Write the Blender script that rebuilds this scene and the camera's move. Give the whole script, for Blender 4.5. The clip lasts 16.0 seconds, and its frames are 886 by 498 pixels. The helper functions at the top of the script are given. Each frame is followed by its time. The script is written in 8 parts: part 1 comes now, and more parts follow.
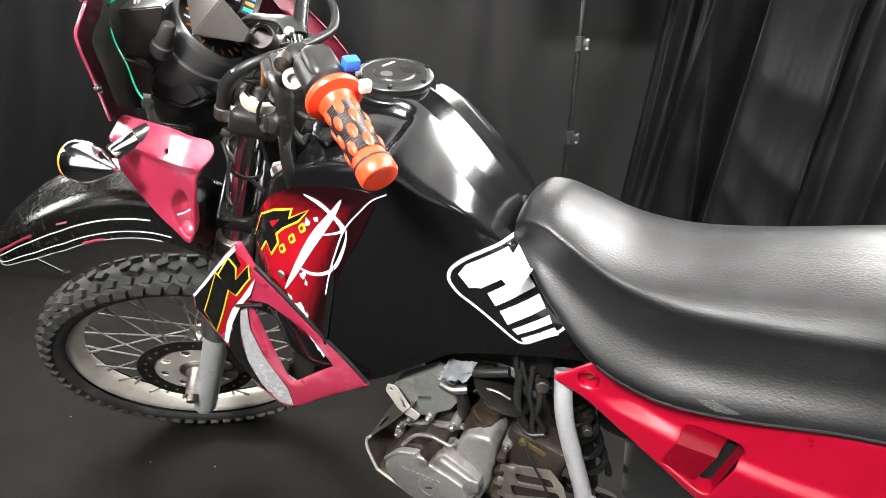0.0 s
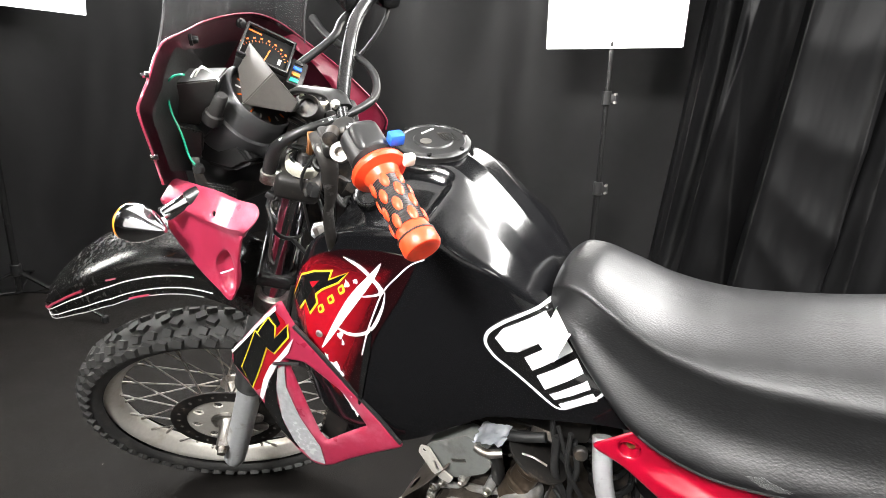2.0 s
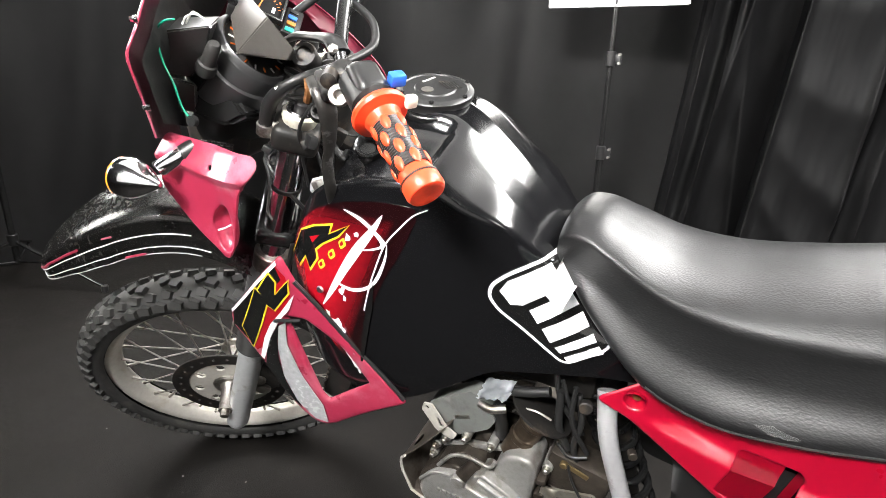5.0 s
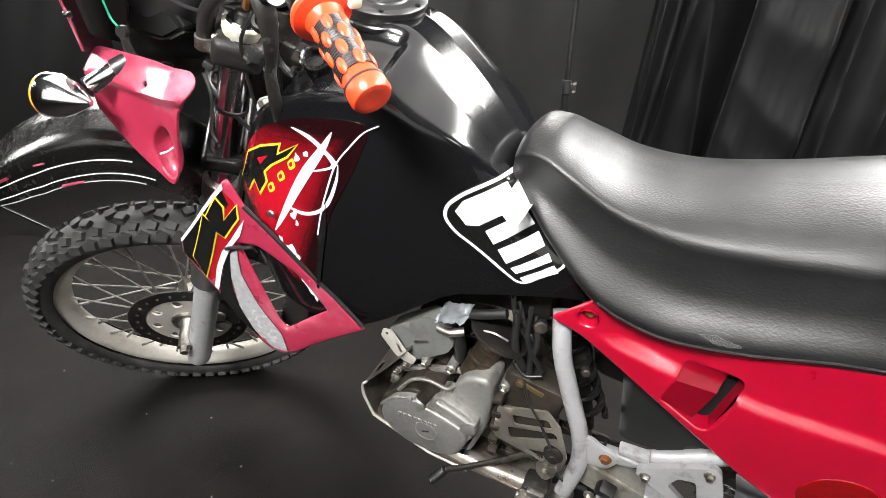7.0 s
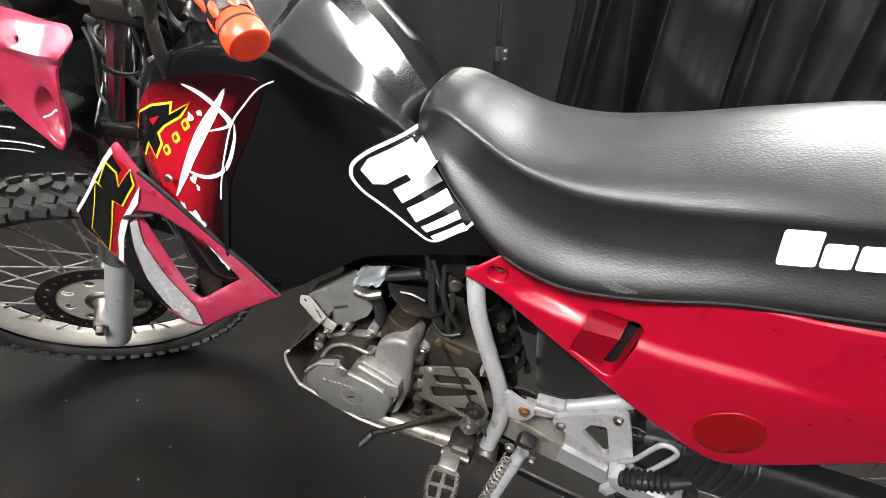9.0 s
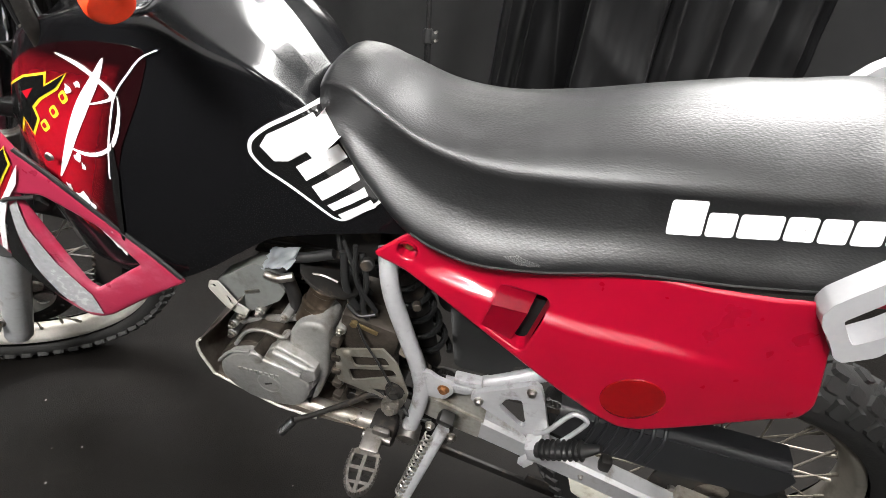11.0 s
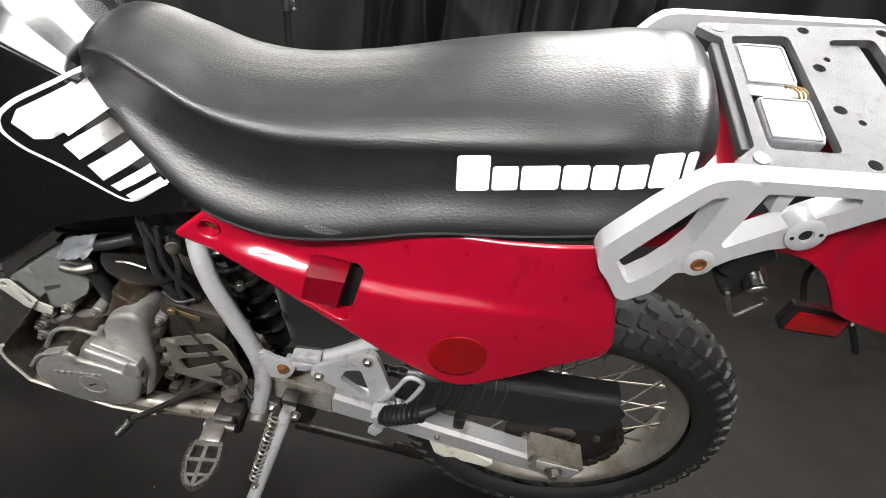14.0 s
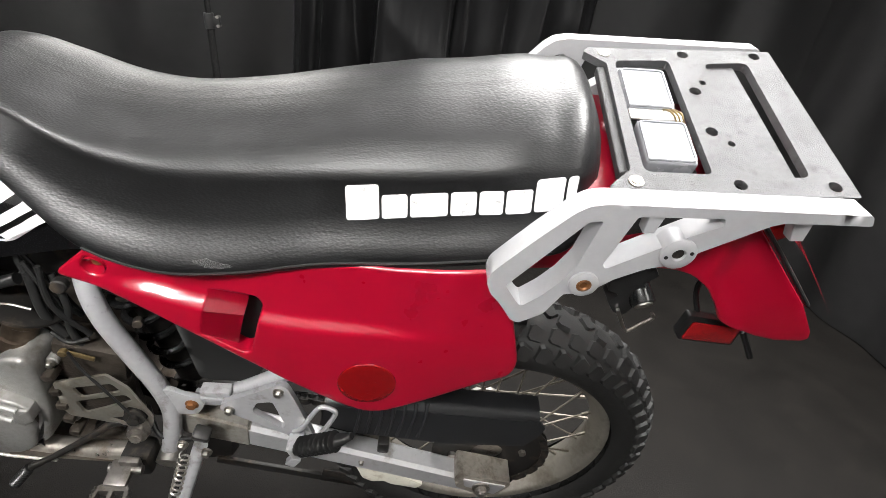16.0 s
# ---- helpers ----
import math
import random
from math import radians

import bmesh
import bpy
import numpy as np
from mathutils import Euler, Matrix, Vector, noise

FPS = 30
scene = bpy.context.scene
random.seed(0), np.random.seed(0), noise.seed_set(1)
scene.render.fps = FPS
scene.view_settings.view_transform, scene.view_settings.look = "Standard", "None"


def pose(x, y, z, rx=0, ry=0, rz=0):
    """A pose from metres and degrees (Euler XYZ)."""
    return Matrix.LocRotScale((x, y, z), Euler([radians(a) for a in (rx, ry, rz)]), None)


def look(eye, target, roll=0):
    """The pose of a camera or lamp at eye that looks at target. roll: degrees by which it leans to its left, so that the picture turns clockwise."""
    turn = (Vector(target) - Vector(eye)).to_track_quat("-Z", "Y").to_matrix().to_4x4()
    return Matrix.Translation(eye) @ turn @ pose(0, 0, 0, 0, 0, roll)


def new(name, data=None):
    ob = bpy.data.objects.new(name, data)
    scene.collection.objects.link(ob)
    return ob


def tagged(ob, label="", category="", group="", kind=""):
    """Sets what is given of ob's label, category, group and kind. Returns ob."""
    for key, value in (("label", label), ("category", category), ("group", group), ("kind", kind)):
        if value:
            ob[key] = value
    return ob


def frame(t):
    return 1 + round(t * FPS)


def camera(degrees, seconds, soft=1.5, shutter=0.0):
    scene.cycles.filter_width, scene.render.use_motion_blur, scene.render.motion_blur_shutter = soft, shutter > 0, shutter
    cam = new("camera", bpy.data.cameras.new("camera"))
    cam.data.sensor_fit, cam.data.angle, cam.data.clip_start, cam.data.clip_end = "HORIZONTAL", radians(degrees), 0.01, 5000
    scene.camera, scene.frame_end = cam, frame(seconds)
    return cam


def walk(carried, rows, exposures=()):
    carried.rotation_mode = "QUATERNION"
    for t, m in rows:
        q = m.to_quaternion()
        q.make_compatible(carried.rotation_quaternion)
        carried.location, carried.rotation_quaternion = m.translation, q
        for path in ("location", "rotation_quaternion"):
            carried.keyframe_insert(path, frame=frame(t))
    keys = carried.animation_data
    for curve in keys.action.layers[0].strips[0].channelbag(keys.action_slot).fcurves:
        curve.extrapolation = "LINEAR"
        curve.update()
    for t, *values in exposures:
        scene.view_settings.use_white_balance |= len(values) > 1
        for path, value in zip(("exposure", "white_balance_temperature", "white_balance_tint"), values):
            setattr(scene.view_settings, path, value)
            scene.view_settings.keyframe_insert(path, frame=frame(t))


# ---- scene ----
cam = camera(80.4, 16.0, soft=0.5)
PATH = [
    (0, (0.962, -0.873, 1.124), (0.255, 0.829, 0.346), 6.4),
    (0.5, (0.95, -0.873, 1.131), (0.207, 0.82, 0.369), 6.2),
    (1, (0.944, -0.877, 1.139), (0.165, 0.814, 0.409), 6.0),
    (1.5, (0.943, -0.879, 1.146), (0.139, 0.819, 0.459), 5.8),
    (2, (0.942, -0.88, 1.153), (0.116, 0.825, 0.513), 5.7),
    (2.5, (0.941, -0.882, 1.16), (0.097, 0.826, 0.551), 5.3),
    (3, (0.94, -0.883, 1.16), (0.088, 0.83, 0.575), 5.4),
    (3.5, (0.94, -0.883, 1.155), (0.09, 0.831, 0.572), 5.4),
    (3.7, (0.937, -0.876, 1.148), (0.086, 0.833, 0.553), 5.4),
    (6, (0.938, -0.874, 1.103), (0.203, 0.79, 0.271), 6.2),
    (6.5, (0.946, -0.871, 1.092), (0.248, 0.79, 0.223), 6.4),
    (7, (0.959, -0.865, 1.082), (0.311, 0.798, 0.18), 6.6),
    (7.5, (0.974, -0.86, 1.074), (0.382, 0.811, 0.148), 6.9),
    (8, (0.989, -0.857, 1.069), (0.441, 0.821, 0.129), 7.1),
    (8.5, (1.004, -0.852, 1.066), (0.501, 0.832, 0.112), 7.3),
    (9, (1.017, -0.849, 1.065), (0.558, 0.844, 0.105), 7.5),
    (9.2, (1.024, -0.846, 1.063), (0.582, 0.854, 0.107), 7.8),
    (11.3, (1.087, -0.83, 1.056), (0.845, 0.894, 0.071), 9.0),
    (11.5, (1.101, -0.827, 1.057), (0.872, 0.893, 0.061), 8.6),
    (12, (1.128, -0.82, 1.054), (0.96, 0.895, 0.039), 8.7),
    (12.5, (1.151, -0.817, 1.053), (1.038, 0.898, 0.029), 9.2),
    (13, (1.169, -0.813, 1.054), (1.107, 0.901, 0.026), 9.7),
    (13.5, (1.19, -0.808, 1.057), (1.185, 0.91, 0.032), 9.6),
    (14, (1.21, -0.805, 1.06), (1.258, 0.921, 0.05), 9.9),
    (14.5, (1.231, -0.8, 1.067), (1.327, 0.928, 0.064), 10.0),
    (15, (1.248, -0.798, 1.073), (1.378, 0.936, 0.085), 10.1),
    (15.5, (1.265, -0.796, 1.082), (1.43, 0.947, 0.116), 10.0),
    (16, (1.28, -0.792, 1.089), (1.479, 0.953, 0.132), 10.1),
]
walk(cam, [(t, look(eye, target, roll)) for t, eye, target, roll in PATH], [(0, 0.25), (3.5, 0.2), (6, 0.2), (9, 0.1), (12, 0.0), (14, -0.1), (16, -0.2)])

# ---- world and light ----
world = bpy.data.worlds.new("world")
scene.world = world
world.use_nodes = True
world.node_tree.nodes["Background"].inputs["Color"].default_value = (0.02, 0.02, 0.022, 1)
world.node_tree.nodes["Background"].inputs["Strength"].default_value = 0.4

LEAN = 10.0                      # the motorcycle rests on its side stand
STEER = 37.0                     # handlebar on left lock


def area_lamp(name, m, sx, sy, watts, color=(1, 1, 1)):
    la = bpy.data.lights.new(name, "AREA")
    la.shape, la.size, la.size_y, la.energy, la.color = "RECTANGLE", sx, sy, watts, color
    ob = new(name, la)
    ob.matrix_world = m
    return ob


# ---- materials ----
def mat(name, color, rough=0.5, metal=0.0, coat=0.0, var=0.25, scale=30.0, bump=0.0, bump_scale=200.0, rvar=0.05, dirt=None, dirt_scale=9.0, dirt_amt=0.5,
        spec=0.5, emit=0.0, scratch=0.0, objvar=0.0, coat_rough=0.06):
    """A Principled surface with variation at two scales, roughness wear, bump, and stains of a second colour."""
    m = bpy.data.materials.new(name)
    m.use_nodes = True
    nt = m.node_tree
    b = nt.nodes["Principled BSDF"]
    n = lambda kind: nt.nodes.new("ShaderNode" + kind)
    L = nt.links.new
    tc = n("TexCoord")
    big, small = n("TexNoise"), n("TexNoise")
    big.inputs["Scale"].default_value, big.inputs["Detail"].default_value = scale * 0.3, 4
    small.inputs["Scale"].default_value, small.inputs["Detail"].default_value = scale * 4, 3
    for q in (big, small):
        L(tc.outputs["Object"], q.inputs["Vector"])
    add = n("Math")
    add.operation = "ADD"
    L(big.outputs["Fac"], add.inputs[0])
    L(small.outputs["Fac"], add.inputs[1])
    mr = n("MapRange")
    mr.inputs["From Min"].default_value, mr.inputs["From Max"].default_value = 0.6, 1.4
    mr.inputs["To Min"].default_value, mr.inputs["To Max"].default_value = 1 - var, 1 + var
    L(add.outputs[0], mr.inputs["Value"])
    mul = n("Vector" + "Math")
    mul.operation = "SCALE"
    mul.inputs[0].default_value = color
    L(mr.outputs[0], mul.inputs["Scale"])
    out = mul.outputs[0]
    if objvar:
        oi, m2 = n("ObjectInfo"), n("MapRange")
        m2.inputs["To Min"].default_value, m2.inputs["To Max"].default_value = 1 - objvar, 1 + objvar
        L(oi.outputs["Random"], m2.inputs["Value"])
        mu2 = n("VectorMath")
        mu2.operation = "SCALE"
        L(out, mu2.inputs[0])
        L(m2.outputs[0], mu2.inputs["Scale"])
        out = mu2.outputs[0]
    if dirt:
        dn, dr, mx = n("TexNoise"), n("ValToRGB"), n("Mix")
        dn.inputs["Scale"].default_value, dn.inputs["Detail"].default_value, dn.inputs["Roughness"].default_value = dirt_scale, 8, 0.65
        dr.color_ramp.elements[0].position, dr.color_ramp.elements[1].position = 0.62 - 0.25 * dirt_amt, 0.80 - 0.2 * dirt_amt
        L(tc.outputs["Object"], dn.inputs["Vector"])
        L(dn.outputs["Fac"], dr.inputs["Fac"])
        mx.data_type = "RGBA"
        mx.inputs["B"].default_value = (*dirt, 1)
        L(dr.outputs["Color"], mx.inputs["Factor"])
        mx.inputs[7].default_value = (*dirt, 1)
        L(out, mx.inputs[6])
        out = mx.outputs[2]
    L(out, b.inputs["Base Color"])
    rr = n("MapRange")
    rr.inputs["From Min"].default_value, rr.inputs["From Max"].default_value = 0.6, 1.4
    rr.inputs["To Min"].default_value, rr.inputs["To Max"].default_value = max(0.02, rough - rvar), min(1, rough + rvar)
    L(add.outputs[0], rr.inputs["Value"])
    rough_out = rr.outputs[0]
    if scratch:
        mp, sn, sr, ra = n("Mapping"), n("TexNoise"), n("ValToRGB"), n("Math")
        mp.inputs["Rotation"].default_value = (0.3, 0.9, 0.6)
        mp.inputs["Scale"].default_value = (6, 130, 130)
        sn.inputs["Scale"].default_value, sn.inputs["Detail"].default_value = 2.2, 3
        sr.color_ramp.elements[0].position, sr.color_ramp.elements[1].position = 0.52, 0.72
        L(tc.outputs["Object"], mp.inputs["Vector"])
        L(mp.outputs[0], sn.inputs["Vector"])
        L(sn.outputs["Fac"], sr.inputs["Fac"])
        ra.operation = "MULTIPLY_ADD"
        ra.inputs[1].default_value = scratch
        L(sr.outputs["Color"], ra.inputs[0])
        L(rough_out, ra.inputs[2])
        rough_out = ra.outputs[0]
    L(rough_out, b.inputs["Roughness"])
    b.inputs["Metallic"].default_value = metal
    b.inputs["Coat Weight"].default_value = coat
    b.inputs["Coat Roughness"].default_value = coat_rough
    b.inputs["Specular IOR Level"].default_value = spec
    if emit:
        b.inputs["Emission Color"].default_value = (*color, 1)
        b.inputs["Emission Strength"].default_value = emit
    if bump:
        bt, bp = n("TexNoise"), n("Bump")
        bt.inputs["Scale"].default_value, bt.inputs["Detail"].default_value = bump_scale, 4
        bp.inputs["Strength"].default_value, bp.inputs["Distance"].default_value = bump, 0.002
        L(tc.outputs["Object"], bt.inputs["Vector"])
        L(bt.outputs["Fac"], bp.inputs["Height"])
        L(bp.outputs[0], b.inputs["Normal"])
    return m


def leather():
    """Black vinyl with a pebble grain, worn paler and duller on top in patches."""
    m = mat("vinyl", (0.007, 0.007, 0.0074), 0.39, rvar=0.05, var=0.3, scale=14, dirt=(0.022, 0.022, 0.023), dirt_scale=5, dirt_amt=0.4)
    nt = m.node_tree
    b = nt.nodes["Principled BSDF"]
    b.inputs["Specular IOR Level"].default_value = 0.42
    tc, mp, vo, no, bp, mixh = (nt.nodes.new("ShaderNode" + k) for k in ("TexCoord", "Mapping", "TexVoronoi", "TexNoise", "Bump", "Math"))
    mp.inputs["Scale"].default_value = (0.42, 1, 1)
    vo.feature = "F1"
    vo.inputs["Scale"].default_value, vo.inputs["Randomness"].default_value = 540, 1
    no.inputs["Scale"].default_value, no.inputs["Detail"].default_value = 620, 3
    mixh.operation = "MULTIPLY_ADD"
    mixh.inputs[1].default_value = 0.35
    bp.inputs["Strength"].default_value, bp.inputs["Distance"].default_value = 0.42, 0.0005
    nt.links.new(tc.outputs["Object"], mp.inputs["Vector"])
    nt.links.new(mp.outputs[0], vo.inputs["Vector"])
    nt.links.new(mp.outputs[0], no.inputs["Vector"])
    nt.links.new(no.outputs["Fac"], mixh.inputs[0])
    nt.links.new(vo.outputs["Distance"], mixh.inputs[2])
    nt.links.new(mixh.outputs[0], bp.inputs["Height"])
    nt.links.new(bp.outputs[0], b.inputs["Normal"])
    return m


def smoked_screen():
    """Thin smoked acrylic: mostly clear, with patches of pale scuffing and long fine scratches."""
    m = mat("smoked_windscreen", (0.30, 0.30, 0.30), 0.42, rvar=0.08, spec=0.25)
    nt = m.node_tree
    b, out = nt.nodes["Principled BSDF"], nt.nodes["Material Output"]
    tc, mp, no, sc, r1, r2, add, tr, mx = (nt.nodes.new("ShaderNode" + k) for k in ("TexCoord", "Mapping", "TexNoise", "TexNoise", "MapRange", "MapRange", "Math", "BsdfTransparent", "MixShader"))
    mp.inputs["Rotation"].default_value, mp.inputs["Scale"].default_value = (0.5, 0.2, 0.9), (9, 160, 20)
    no.inputs["Scale"].default_value, no.inputs["Detail"].default_value, no.inputs["Roughness"].default_value = 11, 8, 0.7
    sc.inputs["Scale"].default_value, sc.inputs["Detail"].default_value = 1.6, 2
    tr.inputs["Color"].default_value = (0.80, 0.80, 0.81, 1)
    for r, a, z, hi in ((r1, 0.56, 0.72, 0.55), (r2, 0.62, 0.75, 0.22)):
        r.inputs["From Min"].default_value, r.inputs["From Max"].default_value = a, z
        r.inputs["To Max"].default_value = hi
    r1.inputs["To Min"].default_value = 0.2
    L = nt.links.new
    L(tc.outputs["Object"], no.inputs["Vector"])
    L(tc.outputs["Object"], mp.inputs["Vector"])
    L(mp.outputs[0], sc.inputs["Vector"])
    L(no.outputs["Fac"], r1.inputs["Value"])
    L(sc.outputs["Fac"], r2.inputs["Value"])
    L(r1.outputs[0], add.inputs[0])
    L(r2.outputs[0], add.inputs[1])
    L(add.outputs[0], mx.inputs[0])
    L(tr.outputs[0], mx.inputs[1])
    L(b.outputs[0], mx.inputs[2])
    L(mx.outputs[0], out.inputs["Surface"])
    return m


def faded_red():
    """Red lacquer that was sprayed to fade into black along the panel's upper and rear edge."""
    m = mat("red_fade_lacquer", (0.31, 0.005, 0.013), 0.16, coat=0.7, rvar=0.04, var=0.1, coat_rough=0.1)
    nt = m.node_tree
    b = nt.nodes["Principled BSDF"]
    link = b.inputs["Base Color"].links[0]
    src = link.from_socket
    n = lambda kind: nt.nodes.new("ShaderNode" + kind)
    tc, sep, up, edge, both, mx = n("TexCoord"), n("SeparateXYZ"), n("MapRange"), n("MapRange"), n("Math"), n("Mix")
    slope = n("Math")
    slope.operation = "MULTIPLY_ADD"
    slope.inputs[1].default_value = -0.36
    up.inputs["From Min"].default_value, up.inputs["From Max"].default_value = 0.872, 0.945
    edge.inputs["From Min"].default_value, edge.inputs["From Max"].default_value = 0.205, 0.262
    both.operation = "MAXIMUM"
    mx.data_type = "RGBA"
    L = nt.links.new
    L(tc.outputs["Object"], sep.inputs[0])
    L(sep.outputs["Z"], up.inputs["Value"])
    L(sep.outputs["Z"], slope.inputs[0])
    L(sep.outputs["X"], slope.inputs[2])
    L(slope.outputs[0], edge.inputs["Value"])
    L(up.outputs[0], both.inputs[0])
    L(edge.outputs[0], both.inputs[1])
    L(both.outputs[0], mx.inputs[0])
    L(src, mx.inputs[6])
    mx.inputs[7].default_value = (0.008, 0.0015, 0.002, 1)
    L(mx.outputs[2], b.inputs["Base Color"])
    return m


def grip_material():
    return mat("orange_rubber", (0.85, 0.055, 0.015), 0.36, var=0.12, scale=40, bump=0.1)


M_BLACKPAINT = mat("black_paint", (0.004, 0.004, 0.0045), 0.17, coat=0.2, rvar=0.04, var=0.1, scale=9, spec=0.5, coat_rough=0.06)
M_BLACKPLAIN = mat("black_fender_plastic", (0.013, 0.0125, 0.0118), 0.26, coat=1.0, rvar=0.04, spec=0.8, coat_rough=0.2)
M_RED = mat("red_plastic", (0.33, 0.0015, 0.018), 0.30, coat=0.9, rvar=0.03, var=0.08, scale=6, coat_rough=0.06)
M_REDFADED = mat("faded_red_plastic", (0.29, 0.020, 0.050), 0.30, coat=0.6, rvar=0.05, var=0.14, scale=10, dirt=(0.44, 0.12, 0.17), dirt_scale=8, dirt_amt=0.5, coat_rough=0.16)
M_REDDECAL = mat("red_film", (0.29, 0.005, 0.012), 0.16, coat=0.7, rvar=0.04, var=0.1, coat_rough=0.1)
M_REDFADE = faded_red()
# Darkened fairing red; the shade inside the shell is put into the colour.
M_MAROON = mat("shaded_inner_red", (0.050, 0.004, 0.011), 0.40, coat=0.1, var=0.15, coat_rough=0.15)
M_WHITEFILM = mat("white_film", (0.78, 0.78, 0.78), 0.3, coat=0.4, var=0.06, dirt=(0.25, 0.24, 0.24), dirt_scale=60, dirt_amt=0.1)
M_YELLOWFILM = mat("yellow_film", (0.75, 0.55, 0.03), 0.25, coat=0.5, var=0.08)
M_BLACKFILM = mat("black_film", (0.006, 0.006, 0.006), 0.15, coat=0.7, rvar=0.04)
M_GREYFILM = mat("grey_film", (0.3, 0.3, 0.31), 0.25, coat=0.5)
M_VINYL = leather()
M_PRINT = mat("white_print", (0.75, 0.75, 0.74), 0.55, var=0.05, dirt=(0.04, 0.04, 0.04), dirt_scale=120, dirt_amt=0.12)
M_RUBBER = mat("tyre_rubber", (0.024, 0.0235, 0.0225), 0.70, var=0.35, scale=40, bump=0.3, bump_scale=300, dirt=(0.07, 0.065, 0.058), dirt_scale=14, dirt_amt=0.25)
# The rear wheel takes darker rubber, rim and spokes than the front.
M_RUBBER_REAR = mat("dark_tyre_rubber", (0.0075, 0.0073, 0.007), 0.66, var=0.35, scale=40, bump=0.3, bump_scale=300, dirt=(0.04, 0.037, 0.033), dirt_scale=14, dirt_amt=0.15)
M_RIM_REAR = mat("dark_stained_rear_rim", (0.20, 0.185, 0.16), 0.42, metal=0.4, var=0.15, dirt=(0.10, 0.085, 0.065), dirt_scale=16, dirt_amt=0.45)
M_RIM = mat("aluminium_rim", (0.47, 0.45, 0.41), 0.38, metal=0.3, var=0.12, dirt=(0.36, 0.31, 0.24), dirt_scale=16, dirt_amt=0.35)
M_STEEL = mat("dull_steel", (0.42, 0.40, 0.37), 0.4, metal=1, var=0.25, scale=50, dirt=(0.12, 0.08, 0.05), dirt_scale=40, dirt_amt=0.4)
M_CHROME = mat("chrome", (0.82, 0.82, 0.83), 0.13, metal=1, var=0.03, rvar=0.03)
M_FORK = mat("fork_silver", (0.52, 0.53, 0.54), 0.42, metal=0.4, var=0.10, dirt=(0.25, 0.22, 0.18), dirt_scale=18, dirt_amt=0.25)
M_FRAME = mat("silver_frame_paint", (0.37, 0.37, 0.38), 0.33, metal=0.25, coat=0.25, var=0.08, dirt=(0.11, 0.09, 0.07), dirt_scale=26, dirt_amt=0.34, coat_rough=0.15)
M_RAIL = mat("stained_rail_steel", (0.40, 0.37, 0.33), 0.30, metal=0.75, var=0.25, dirt=(0.14, 0.10, 0.065), dirt_scale=20, dirt_amt=0.5)
M_RACK = mat("rack_silver_paint", (0.36, 0.36, 0.37), 0.34, metal=0.0, coat=0.2, var=0.05, dirt=(0.40, 0.38, 0.36), dirt_scale=40, dirt_amt=0.06, coat_rough=0.15)
M_RACKTOP = mat("worn_rack_plate", (0.10, 0.10, 0.103), 0.36, metal=0.45, spec=0.5, var=0.22, scale=60, bump=0.9, bump_scale=900, dirt=(0.045, 0.045, 0.045), dirt_scale=70, dirt_amt=0.35, scratch=0.12)
M_ENGINE = mat("engine_cast_aluminium", (0.25, 0.245, 0.235), 0.34, metal=0.5, var=0.2, bump=0.3, bump_scale=700, dirt=(0.10, 0.082, 0.06), dirt_scale=16, dirt_amt=0.42)
M_ENGINEDARK = mat("oily_cast_metal", (0.060, 0.050, 0.041), 0.38, metal=0.6, var=0.35, bump=0.3, dirt=(0.03, 0.025, 0.02), dirt_scale=22, dirt_amt=0.6)
M_SWING = mat("swingarm_aluminium", (0.48, 0.48, 0.49), 0.32, metal=0.5, var=0.08, dirt=(0.22, 0.19, 0.16), dirt_scale=26, dirt_amt=0.3)
M_PLASTIC = mat("black_plastic", (0.012, 0.012, 0.012), 0.36, var=0.25, bump=0.08, bump_scale=700, spec=0.5)
M_PLASTICGLOSS = mat("satin_black_metal", (0.010, 0.010, 0.010), 0.24, var=0.2)
M_DARK = mat("grimy_black_metal", (0.014, 0.013, 0.012), 0.5, metal=0.3, var=0.4, dirt=(0.08, 0.06, 0.045), dirt_scale=30, dirt_amt=0.35)
M_ORANGE = grip_material()
M_BRASS = mat("zinc_gold", (0.20, 0.145, 0.07), 0.45, metal=0.8, var=0.25)
M_RUST = mat("rusty_bolt", (0.20, 0.085, 0.03), 0.5, metal=0.6, var=0.4)
M_AMBER = mat("amber_lens", (0.80, 0.26, 0.03), 0.15, coat=0.6)
M_REFLEX = mat("red_reflector", (0.30, 0.006, 0.008), 0.12, coat=0.9, bump=0.4, bump_scale=900)
M_REFLEX2 = mat("red_reflex_disc", (0.22, 0.0015, 0.003), 0.08, coat=1.0, bump=0.25, bump_scale=260, var=0.1)
M_NYLON = mat("dirty_white_nylon", (0.62, 0.60, 0.52), 0.5, var=0.08, dirt=(0.25, 0.18, 0.11), dirt_scale=22, dirt_amt=0.35)
M_SCREEN = smoked_screen()
M_SCREENEDGE = mat("scuffed_acrylic_edge", (0.10, 0.10, 0.10), 0.35, var=0.5, scale=60)
M_WING = mat("dull_crimson_plastic", (0.24, 0.012, 0.040), 0.36, coat=0.3, var=0.12, scale=10, dirt=(0.34, 0.05, 0.09), dirt_scale=9, dirt_amt=0.3, coat_rough=0.25)
M_WIREGREEN = mat("green_wire", (0.01, 0.28, 0.16), 0.4)
M_WIREWHITE = mat("white_wire", (0.7, 0.7, 0.68), 0.4)
M_BLUE = mat("blue_switch", (0.02, 0.12, 0.62), 0.35)
M_CREAM = mat("cream_switch", (0.75, 0.72, 0.6), 0.4)
M_GREENLAMP = mat("green_lamp", (0.01, 0.45, 0.28), 0.3)
M_DIAL = mat("dial_black", (0.008, 0.008, 0.008), 0.5, spec=0.08)
